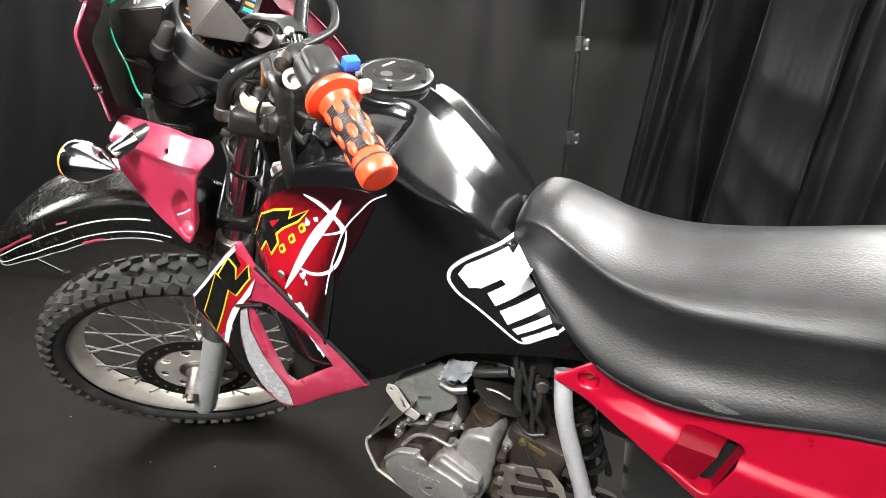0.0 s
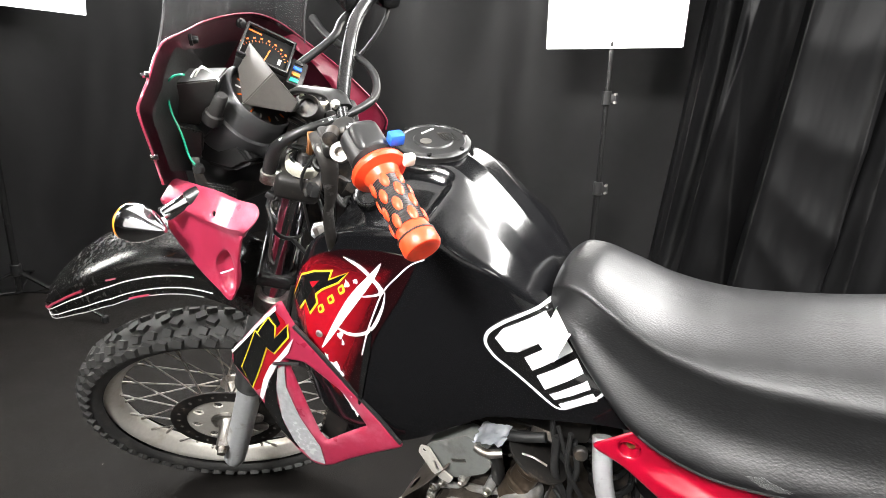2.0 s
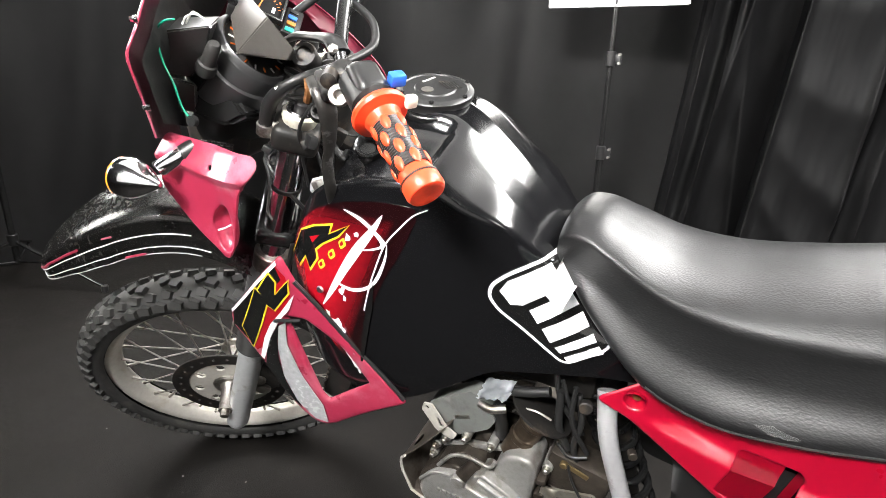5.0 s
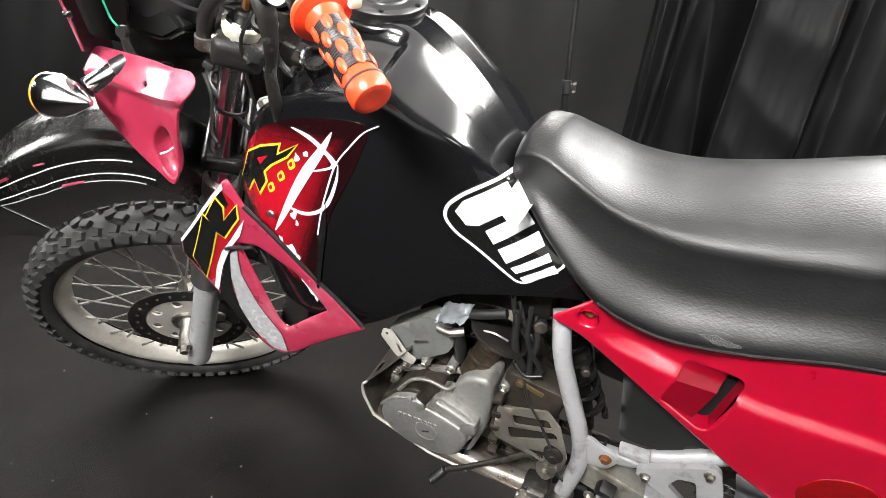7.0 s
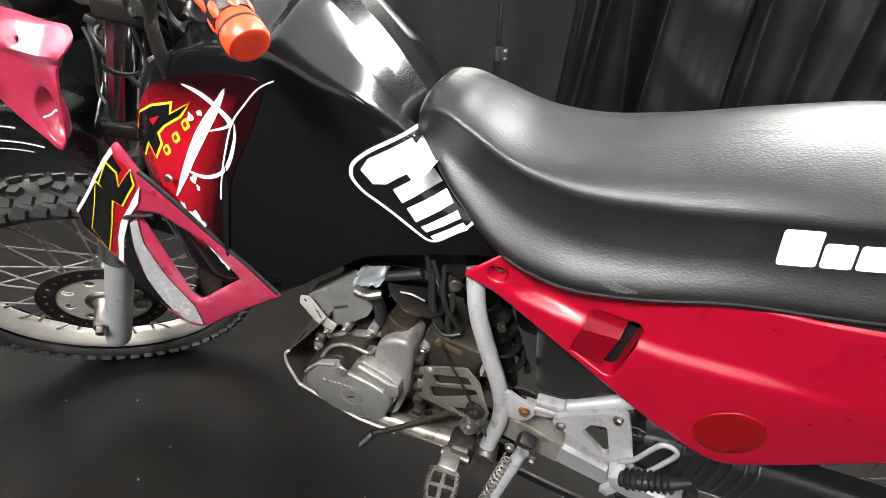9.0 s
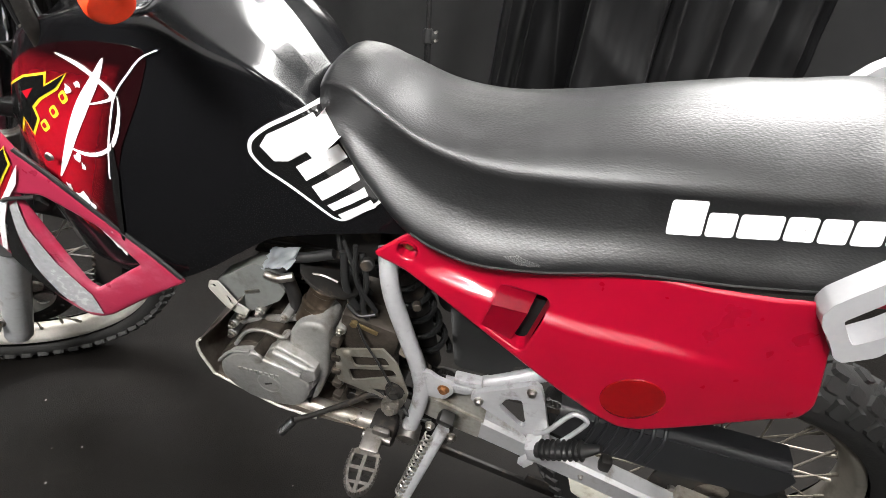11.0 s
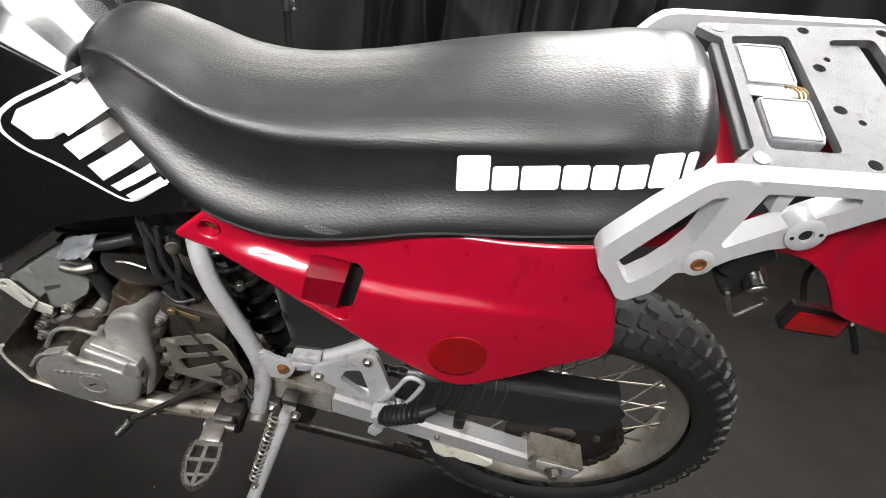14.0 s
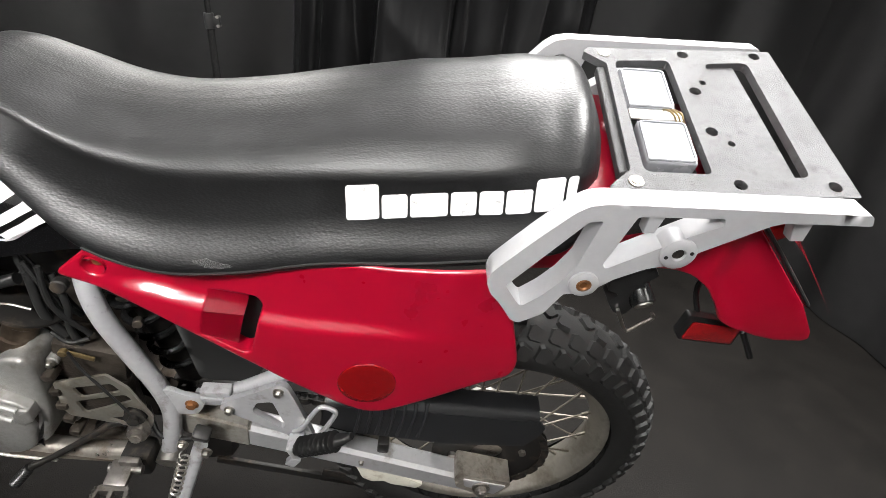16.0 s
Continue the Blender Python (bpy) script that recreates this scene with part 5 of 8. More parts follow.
decal("white_swoosh", [(0.448, 0.805), (0.436, 0.775), (0.414, 0.748), (0.384, 0.70), (0.352, 0.636), (0.344, 0.640), (0.366, 0.690), (0.392, 0.732), (0.420, 0.766)], SHROUD, M_WHITEFILM, shroud, 0.0030)
decal("black_swoosh", [(0.412, 0.742), (0.400, 0.700), (0.392, 0.655), (0.400, 0.610), (0.425, 0.560), (0.385, 0.592), (0.352, 0.624), (0.372, 0.680)], SHROUD, M_BLACKFILM, shroud, 0.0026)
decal("grey_swoosh", [(0.424, 0.748), (0.420, 0.700), (0.436, 0.640), (0.464, 0.575), (0.468, 0.534), (0.446, 0.540), (0.418, 0.575), (0.398, 0.625), (0.398, 0.685), (0.410, 0.735)], SHROUD, M_GREYFILM, shroud, 0.0030)
bm = B()
tube(bm, [(0.405, shroud_y(0.405, 0.75) - 0.003, 0.744), (0.42, shroud_y(0.42, 0.752) - 0.006, 0.752), (0.452, shroud_y(0.45, 0.757) - 0.002, 0.757)], 0.003, seg=8, smooth=4)
part("shroud_clip", bm, M_PLASTIC, shroud)
bm = B()
tube(bm, [(x, shroud_y(x, z) + 0.002, z) for x, z in ((0.449, 0.826), (0.474, 0.792), (0.516, 0.732), (0.572, 0.671), (0.608, 0.630))], 0.0035, seg=8)
part("shroud_seam", bm, M_PLASTIC, shroud, "dark gap along the tank")
lathe_part("shroud_screw", [(0, 0.006), (0.003, 0.005), (0.003, 0.0)], (0.487, -0.192, 0.818), (0, -1, 0), M_STEEL, bike, "scuffed screw", 12)
# darkness behind the shroud: radiator core and fan
bm = B()
box(bm, (0.49, -0.115, 0.66), (0.05, 0.10, 0.22), rot=(0, 18, 0), bev=0.006)
rad = part("radiator", bm, M_DARK, bike, "black finned radiator")
for k in range(16):
    bm = B()
    box(bm, (0.466 + 0.0042 * k - 0.028, -0.115, 0.568 + k * 0.0125), (0.004, 0.108, 0.003), rot=(0, 18, 0), bev=0)
    part("radiator_fin", bm, M_ENGINEDARK, rad)


# ---- engine and frame ----
def plate(name, outline, y, thick, material, parent, label="", holes=(), edge=0.002, step=0.014, r=0.004):
    bm = B()
    o = rounded(outline, r, 3) if r else outline
    sheet(bm, o, lambda x, z: Vector((x, y, z)), (0, thick, 0), holes, step, 0.0)
    crisp(bm, min(edge, abs(thick) * 0.35) * 0.7)
    return part(name, bm, material, parent, label, sharp=32)


def bolt(name, p, r, parent, material=M_STEEL, axis=(0, -1, 0), h=0.006, label=""):
    bm = B()
    lathe(bm, [(-0.004, r * 1.35), (0.0, r * 1.35), (0.001, r * 1.05)], p, axis, 16)
    lathe(bm, [(0.001, r), (h * 0.8, r), (h, r * 0.8)], p, axis, 6)
    return part(name, bm, material, parent, label, sharp=25)


bm = B()
box(bm, (0.785, 0.01, 0.455), (0.23, 0.22, 0.19), rot=(0, 0, 0), bev=0.025, seg=3)
box(bm, (0.70, 0.01, 0.46), (0.13, 0.20, 0.17), rot=(0, 15, 0), bev=0.03, seg=3)
crank = part("crankcase", bm, M_ENGINEDARK, bike, "oily grey engine crankcase")
bm = B()
box(bm, (0.722, 0.0, 0.645), (0.11, 0.100, 0.18), rot=(0, -8, 0), bev=0.01)
block = part("cylinder_block", bm, M_ENGINEDARK, bike, "finned dark cylinder under the tank")
# Near-black metal on the fins puts the cavity's shade into their colour.
for k in range(9):
    bm = B()
    box(bm, (0.708 + 0.004 * k, 0.0, 0.565 + 0.019 * k), (0.125, 0.115 - 0.002 * k, 0.006), rot=(0, -8, 0), bev=0.0015, seg=1)
    part("cooling_fin", bm, M_DARK, block)
def slab(name, outline, y, depth, material, parent, label="", edge=0.004, smooth=0, r=0.004, step=0.010, sharp=32, dome=0.0):
    """A cast cover: a flat or slightly domed face with a chamfered rim, standing on its depth."""
    o = curve2(outline, smooth) if smooth else rounded(outline, r, 4)
    o = even(o, step)
    bm = B()
    rings = []
    for inset, dy in ((0.0, depth), (0.0, edge), (0.12 * edge, 0.55 * edge), (0.45 * edge, 0.18 * edge), (edge, 0.0)):
        g = grow(o, -inset) if inset else o
        rings.append([(x, y + dy, z) for x, z in g])
    loft(bm, rings)
    return part(name, bm, material, parent, label, sharp=sharp)


GEN = [(0.625, 0.409), (0.631, 0.441), (0.656, 0.474), (0.693, 0.490), (0.705, 0.478), (0.773, 0.461), (0.790, 0.449), (0.794, 0.425), (0.782, 0.385), (0.763, 0.366), (0.730, 0.357), (0.677, 0.359), (0.642, 0.381)]
stator = slab("generator_cover", GEN, -0.160, 0.05, M_ENGINE, bike, "cast aluminium generator cover with a round plug", 0.008, r=0.012)
slab("cover_flange", grow(GEN, 0.007), -0.146, 0.05, M_ENGINEDARK, stator, edge=0.002, r=0.012)
slab("cover_web", [(0.649, 0.453), (0.657, 0.487), (0.678, 0.516), (0.703, 0.534), (0.738, 0.529), (0.747, 0.512), (0.725, 0.484), (0.689, 0.455)], -0.142, 0.05, M_ENGINEDARK, stator, "oil-stained upper web", 0.002)
slab("cover_arm", [(0.733, 0.519), (0.749, 0.530), (0.792, 0.512), (0.811, 0.499), (0.810, 0.479), (0.790, 0.463), (0.777, 0.470), (0.718, 0.487)], -0.166, 0.04, M_ENGINE, stator, "raised bright cast arm", 0.004, r=0.003)
for pts in ([(0.722, 0.492), (0.757, 0.484), (0.784, 0.474)], [(0.742, 0.520), (0.770, 0.510), (0.797, 0.499)]):
    bm = B()
    tube(bm, [(x, -0.168, z) for x, z in pts], 0.0052, seg=10, flat=0.8)
    part("arm_rib", bm, M_ENGINE, stator)
bm = B()
tube(bm, [(0.703, -0.150, 0.479), (0.716, -0.146, 0.500), (0.732, -0.140, 0.524)], 0.0125, seg=18, smooth=3)
part("bolt_column", bm, M_ENGINEDARK, stator, "oil-browned bolt column")
slab("cover_boss", [(0.783, 0.470), (0.790, 0.500), (0.811, 0.500), (0.812, 0.476), (0.797, 0.462)], -0.170, 0.03, M_ENGINE, stator, edge=0.003, r=0.003)
bm = B()
tube(bm, [(0.660, -0.148, 0.483), (0.686, -0.149, 0.524), (0.717, -0.149, 0.538), (0.751, -0.149, 0.535), (0.762, -0.147, 0.550)], 0.0035, seg=10)
part("cover_ridge", bm, M_ENGINE, stator)
bm = B()
tube(bm, [(x, -0.1595, z) for x, z in ((0.630, 0.442), (0.655, 0.474), (0.692, 0.489))], 0.0030, seg=8)
part("cover_edge", bm, M_ENGINE, stator, "polished rim")
lathe_part("timing_plug", [(0, 0.0215), (0.0025, 0.0215), (0.0032, 0.0205), (0.0022, 0.0195), (0.0022, 0.0)], (0.719, -0.1595, 0.418), (0, -1, 0), M_ENGINE, stator, seg=36)
bm = B()
box(bm, (0.719, -0.1622, 0.418), (0.015, 0.0014, 0.003), rot=(0, -30, 0), bev=0)
part("plug_slot", bm, M_DARK, stator)
for k in range(8):
    bm = B()
    box(bm, (0.668 + 0.0098 * k, -0.1605, 0.4370 + 0.0007 * k), (0.0066, 0.003, 0.0085), bev=0.0006)
    part("raised_mark", bm, M_ENGINE, stator)
lathe_part("cover_knob", [(0, 0.0135), (0.011, 0.0135), (0.0135, 0.0115), (0.0135, 0.0)], (0.703, -0.150, 0.479), (0, -1, 0), M_ENGINE, stator, seg=22)
slab("sprocket_cover", [(0.757, 0.512), (0.761, 0.548), (0.774, 0.570), (0.792, 0.583), (0.815, 0.587), (0.826, 0.575), (0.827, 0.543), (0.821, 0.465), (0.801, 0.395), (0.776, 0.369), (0.788, 0.423), (0.799, 0.457), (0.797, 0.480), (0.777, 0.490)],
           -0.150, 0.06, M_ENGINE, bike, "flat cast aluminium sprocket cover", 0.009, r=0.008)
for k in range(5):
    bm = B()
    box(bm, (0.834, -0.128, 0.405 + 0.034 * k), (0.016, 0.03, 0.012), rot=(0, 12 - 6 * k, 0), bev=0.003)
    part("cast_lug", bm, M_ENGINEDARK, crank)
for x, z in ((0.645, 0.505), (0.838, 0.560), (0.838, 0.500), (0.832, 0.425), (0.664, 0.530), (0.640, 0.480), (0.70, 0.552), (0.745, 0.556)):
    bm = B()
    cyl(bm, (x, -0.128, z), (x, -0.085, z), 0.0085, seg=12, bev=0.002)
    part("bolt_boss", bm, M_ENGINE, crank)
for x, z in ((0.645, 0.505), (0.838, 0.560), (0.838, 0.500), (0.832, 0.425), (0.664, 0.530), (0.640, 0.480), (0.70, 0.552), (0.745, 0.556)):
    bolt("case_bolt", (x, -0.130, z), 0.005, crank)
bm = B()
for k in range(3):
    tube(bm, [(0.655 + 0.02 * k, -0.112, 0.50 + 0.012 * k), (0.69 + 0.02 * k, -0.118, 0.525 + 0.008 * k), (0.74 + 0.01 * k, -0.112, 0.535 + 0.006 * k)], 0.006, seg=8)
part("case_ribs", bm, M_ENGINE, crank)
bm = B()
a, b_ = Vector((0.782, -0.112, 0.560)), Vector((0.812, -0.090, 0.640))
lathe(bm, [(-0.01, 0.022), (0.02, 0.0225), (0.022, 0.0245), (0.030, 0.0245), (0.032, 0.0215), (0.052, 0.0215), (0.054, 0.0235), (0.060, 0.0235), (0.062, 0.021), (0.085, 0.021), (0.086, 0.018)], a, b_ - a, 28)
part("breather_tube", bm, mat("heat_browned_pipe", (0.15, 0.115, 0.085), 0.36, metal=0.9, var=0.3), bike, "heat-browned metal pipe with clamp bands")
bm = B()
lathe(bm, [(0.080, 0.044), (0.082, 0.050), (0.086, 0.050), (0.088, 0.044)], a, b_ - a, 32)
part("carburettor_flange", bm, M_DARK, bike, "dark round intake flange")
bm = B()
tube(bm, [(0.768, -0.105, 0.628), (0.782, -0.112, 0.648), (0.806, -0.114, 0.656), (0.830, -0.112, 0.648)], 0.0018, seg=6)
part("flange_edge", bm, M_STEEL, bike)
# coolant tank, foil and hoses
plate("coolant_tank", [(0.633, 0.600), (0.702, 0.653), (0.715, 0.650), (0.748, 0.611), (0.737, 0.587), (0.698, 0.555), (0.667, 0.536), (0.656, 0.548), (0.627, 0.587)], -0.122, 0.03, mat("grey_painted_plate", (0.12, 0.125, 0.118), 0.42, spec=0.5, var=0.12, dirt=(0.06, 0.055, 0.05), dirt_scale=16), bike, "grey-green side plate of the coolant tank", edge=0.002, r=0.006)
bm = B()
box(bm, (0.690, -0.1235, 0.592), (0.028, 0.002, 0.006), rot=(0, -26, 0), bev=0.0008)
part("coolant_mark", bm, M_STEEL, bike)
bm = B()
rows = [[(0.712 + 0.048 * i / 12 + 0.010 * j / 8 + 0.004 * noise.noise(Vector((i, j, 1.5))), -0.124 + 0.006 * noise.noise(Vector((i * 0.5, j * 0.6, 4.2))) + 0.003 * j, 0.646 + 0.026 * j / 8 + 0.016 * i / 12 + 0.003 * noise.noise(Vector((i, j, 8)))) for i in range(13)] for j in range(9)]
loft(bm, rows, closed=False)
bmesh.ops.solidify(bm, geom=bm.faces[:], thickness=0.001)
part("foil_wrap", bm, M_FOIL, bike, "crumpled silver foil", sharp=60)
bm = B()
tube(bm, [(0.719, -0.122, 0.636), (0.740, -0.126, 0.638), (0.761, -0.118, 0.642)], 0.007, seg=12)
part("hose_union", bm, M_STEEL, bike)
bm = B()
tube(bm, [(0.745, -0.11, 0.63), (0.752, -0.105, 0.59), (0.752, -0.10, 0.560)], 0.011, seg=12)
part("coolant_hose", bm, M_PLASTIC, bike, "black rubber hose")
plate("skid_bracket", [(0.625, 0.603), (0.641, 0.606), (0.668, 0.568), (0.687, 0.559), (0.680, 0.544), (0.665, 0.545), (0.647, 0.553), (0.621, 0.587)], -0.135, 0.003, M_RIM, bike, "bright metal bracket strip", [circ(0.632, 0.595, 0.004, 8), rounded([(0.648, 0.582), (0.654, 0.580), (0.662, 0.563), (0.655, 0.562)], 0.002)], edge=0.0008, r=0.003)
# skid plate: one bent sheet with lightening holes
SK = [Vector((x, 0, z)) for x, z in ((0.672, 0.575), (0.632, 0.522), (0.589, 0.468), (0.590, 0.441), (0.609, 0.393), (0.725, 0.349), (0.795, 0.345), (0.91, 0.346))]
cum = [0.0]
for p, q in zip(SK, SK[1:]):
    cum.append(cum[-1] + (q - p).length)


def skid(s, y):
    x = float(np.interp(s, cum, [p.x for p in SK]))
    z = float(np.interp(s, cum, [p.z for p in SK]))
    return Vector((x, y, z))


bm = B()
sheet(bm, [(0, -0.135), (0.06, -0.150), (0.12, -0.155), (cum[-1], -0.152), (cum[-1], 0.150), (0.12, 0.155), (0, 0.13)], skid, (0.0025, 0, 0.0015), [circ(0.105, -0.125, 0.013), circ(0.105, 0.0, 0.013), circ(0.105, 0.125, 0.013)], 0.014)
skp = part("skid_plate", bm, mat("dirty_skid_steel", (0.20, 0.175, 0.15), 0.38, metal=0.8, var=0.2, dirt=(0.08, 0.058, 0.04), dirt_scale=14, dirt_amt=0.6), bike, "dirty bent metal skid plate", sharp=12)
bm = B()
tube(bm, [skid(s, -0.156) for s in np.linspace(0.12, cum[-1] - 0.11, 26)], 0.0026, seg=8, smooth=0)
part("plate_edge", bm, M_RIM, skp, "bright worn edge")
# lower rail, guard plate, clutch cable
bm = B()
tube(bm, [(0.755, -0.13, 0.345), (0.82, -0.132, 0.343), (0.915, -0.135, 0.352)], 0.0165, seg=18)
part("lower_frame_rail", bm, M_RAIL, bike, "scuffed silver lower frame rail")
bm = B()
box(bm, (0.922, -0.14, 0.352), (0.045, 0.045, 0.05), rot=(0, 0, 0), bev=0.008)
part("peg_mount", bm, M_DARK, bike)
plate("slotted_guard", [(0.835, 0.527), (0.912, 0.556), (0.936, 0.530), (0.958, 0.462), (0.955, 0.440), (0.932, 0.430), (0.838, 0.449), (0.832, 0.465)], -0.138, 0.004, mat("brushed_guard", (0.40, 0.38, 0.33), 0.40, metal=0.85, var=0.12, dirt=(0.25, 0.21, 0.16), dirt_scale=18), bike,
      "slotted grey metal sprocket guard", [rounded([(0.858, 0.519), (0.916, 0.538), (0.926, 0.520), (0.866, 0.497)], 0.006), rounded([(0.854, 0.486), (0.930, 0.514), (0.938, 0.500), (0.862, 0.458)], 0.006), rounded([(0.888, 0.449), (0.926, 0.460), (0.922, 0.434)], 0.005)])
bm = B()
box(bm, (0.88, -0.095, 0.545), (0.10, 0.05, 0.08), rot=(0, 8, 0), bev=0.01)
box(bm, (0.885, -0.11, 0.47), (0.09, 0.03, 0.10), bev=0.01)
part("gearbox_case", bm, M_ENGINEDARK, bike, "dark oily gearbox casing")
bm = B()
box(bm, (0.880, -0.128, 0.582), (0.040, 0.003, 0.009), rot=(0, 16, 0), bev=0.002)
cyl(bm, (0.862, -0.126, 0.588), (0.862, -0.134, 0.588), 0.006, seg=14, bev=0.001)
part("release_arm", bm, M_BRASS, bike, "gold-plated clutch release arm")
bm = B()
tube(bm, [(0.868, -0.130, 0.590), (0.880, -0.134, 0.560), (0.905, -0.142, 0.530), (0.935, -0.146, 0.475)], 0.0022, seg=6)
part("clutch_cable", bm, M_PLASTIC, bike)
for k, (x, z) in enumerate(((0.936, 0.468), (0.938, 0.444), (0.930, 0.420))):
    bm = B()
    lathe(bm, [(0, 0.017), (0.004, 0.017), (0.005, 0.012), (0.008, 0.012), (0.009, 0.015), (0.012, 0.015), (0.013, 0.008), (0.02, 0.008)], (x, -0.135, z), (0.1, -1, 0.1), 18)
    part("linkage_bolt", bm, M_STEEL if k else M_DARK, bike)
# main frame tube
bm = B()
tube(bm, [(0.895, -0.084, 0.716), (0.901, -0.096, 0.694), (0.906, -0.103, 0.672), (0.912, -0.107, 0.650), (0.921, -0.110, 0.624), (0.943, -0.112, 0.565), (0.964, -0.113, 0.508), (0.975, -0.116, 0.458), (0.974, -0.122, 0.414), (0.967, -0.128, 0.372), (0.962, -0.130, 0.348)], 0.0138, seg=20)
part("frame_tube", bm, M_FRAME, bike, "chipped silver frame downtube")
bm = B()
lathe(bm, [(-0.01, 0.019), (0.012, 0.020), (0.020, 0.020), (0.022, 0.016)], (0.966, -0.128, 0.350), (0, -1, -0.25), 26)
part("pivot_cap", bm, M_STEEL, bike, "scratched round pivot cap")
plate("frame_gusset", [(0.966, 0.508), (0.985, 0.512), (1.000, 0.502), (1.024, 0.496), (1.030, 0.478), (1.018, 0.455), (0.985, 0.450), (0.975, 0.47)], -0.122, 0.008, M_FRAME, bike, "silver frame lug", r=0.006)
bolt("gusset_bolt", (1.012, -0.123, 0.480), 0.0075, bike, M_RUST, label="rusty hexagon bolt")
bm = B()
tube(bm, [(1.010, -0.10, 0.470), (1.045, -0.10, 0.472), (1.075, -0.102, 0.498), (1.15, -0.104, 0.555), (1.32, -0.10, 0.69)], 0.0125, seg=16)
part("subframe_tube", bm, M_FRAME, bike, "silver rear subframe tube")
bm = B()
box(bm, (1.048, -0.112, 0.508), (0.045, 0.02, 0.012), rot=(0, -4, 0), bev=0.003)
box(bm, (1.045, -0.112, 0.490), (0.05, 0.016, 0.010), rot=(0, -4, 0), bev=0.003)
part("subframe_bracket", bm, M_FRAME, bike)
plate("airbox", [(0.990, 0.70), (0.998, 0.651), (1.020, 0.518), (1.034, 0.512), (1.106, 0.518), (1.112, 0.552), (1.16, 0.56), (1.18, 0.70)], -0.098, 0.16, M_MATT, bike, "black plastic airbox", edge=0.006, r=0.008)
bm = B()
coil = [(0.965 + 0.034 * math.cos(t) - 0.0035 * t * 0.6, 0.0 + 0.034 * math.sin(t) - 0.01, 0.44 + 0.0052 * t) for t in np.linspace(0, 2 * math.pi * 7, 120)]
tube(bm, coil, 0.0062, seg=8, smooth=0)
shock = part("shock_spring", bm, M_PLASTICGLOSS, bike, "black coil of the rear shock")
bm = B()
cyl(bm, (0.965, -0.01, 0.40), (0.875, -0.01, 0.74), 0.022, seg=18)
part("shock_body", bm, M_DARK, bike)
for k, (x0, z0, x1, z1, yy) in enumerate(((0.80, 0.73, 0.86, 0.60, -0.07), (0.82, 0.74, 0.875, 0.62, -0.09), (0.835, 0.72, 0.865, 0.58, -0.10), (0.855, 0.72, 0.888, 0.60, -0.105))):
    bm = B()
    tube(bm, [(x0, yy, z0), ((x0 + x1) / 2 + 0.012 * (-1) ** k, yy - 0.008, (z0 + z1) / 2), (x1, yy, z1)], 0.003 + 0.0008 * (k % 2), seg=8)
    part("vent_hose", bm, M_MATT, bike, "thin black hose")
bm = B()
box(bm, (0.80, 0.0, 0.70), (0.16, 0.12, 0.10), bev=0.02)
box(bm, (0.86, 0.02, 0.64), (0.09, 0.09, 0.12), bev=0.02)
part("carburettor", bm, M_DARK, bike, "grimy carburettor body")
bm = B()
lathe(bm, [(0, 0.010), (0.010, 0.010), (0.012, 0.008)], (0.872, -0.100, 0.690), (0.2, -1, 0.2), 16)
part("carburettor_cap", bm, M_DARK, bike)

# Added black plate that stands in for the unlit void behind the frame tube.
plate("inner_fender", [(0.905, 0.75), (0.925, 0.62), (0.962, 0.48), (1.05, 0.47), (1.20, 0.60), (1.30, 0.78), (1.10, 0.79), (0.95, 0.78)], 0.050, 0.03, M_PLASTIC, bike, "black plate backing the dark void round the shock", edge=0.01, r=0.02)
for k, (pts, r) in enumerate((([(0.835, -0.10, 0.70), (0.842, -0.11, 0.64), (0.86, -0.11, 0.60)], 0.006), ([(0.86, -0.095, 0.70), (0.872, -0.105, 0.655), (0.868, -0.11, 0.61), (0.885, -0.11, 0.56)], 0.0045), ([(0.845, -0.115, 0.61), (0.865, -0.118, 0.595), (0.89, -0.112, 0.60)], 0.003),
                               ([(0.745, -0.10, 0.66), (0.78, -0.105, 0.675), (0.82, -0.10, 0.69)], 0.008), ([(0.93, -0.10, 0.43), (0.955, -0.13, 0.40), (1.0, -0.125, 0.385)], 0.004))):
    bm = B()
    tube(bm, pts, r, seg=10)
    part("small_hose", bm, M_PLASTIC, bike, "thin black rubber hose")
# grime-coated small fittings between the engine and the frame
rnd = random.Random(31)
for k in range(26):
    bm = B()
    x, z = rnd.uniform(0.84, 1.02), rnd.uniform(0.33, 0.62)
    if 0.90 < x and z > 0.56:
        x -= 0.07
    y = rnd.uniform(-0.105, -0.080)
    if k % 3 == 0:
        cyl(bm, (x, y, z), (x + 0.004, y - 0.012, z + 0.002), rnd.uniform(0.005, 0.011), seg=8, bev=0.001)
    elif k % 3 == 1:
        box(bm, (x, y, z), (rnd.uniform(0.012, 0.035), 0.012, rnd.uniform(0.008, 0.022)), rot=(rnd.uniform(-10, 10), rnd.uniform(-50, 50), 0), bev=0.002)
    else:
        d = Vector((rnd.uniform(-0.04, 0.04), -0.006, rnd.uniform(-0.05, 0.05)))
        tube(bm, [(x, y, z), Vector((x, y - 0.01, z)) + d * 0.5, Vector((x, y, z)) + d], rnd.uniform(0.002, 0.004), seg=7)
    part("grimy_fitting", bm, (M_DARK, M_ENGINEDARK, M_DARK, M_STEEL)[k % 4], bike, "oily small fitting")

# ---- swingarm, chain, pegs, stand ----
def arm_z(x):
    return 0.402 - 0.272 * (x - 0.985)


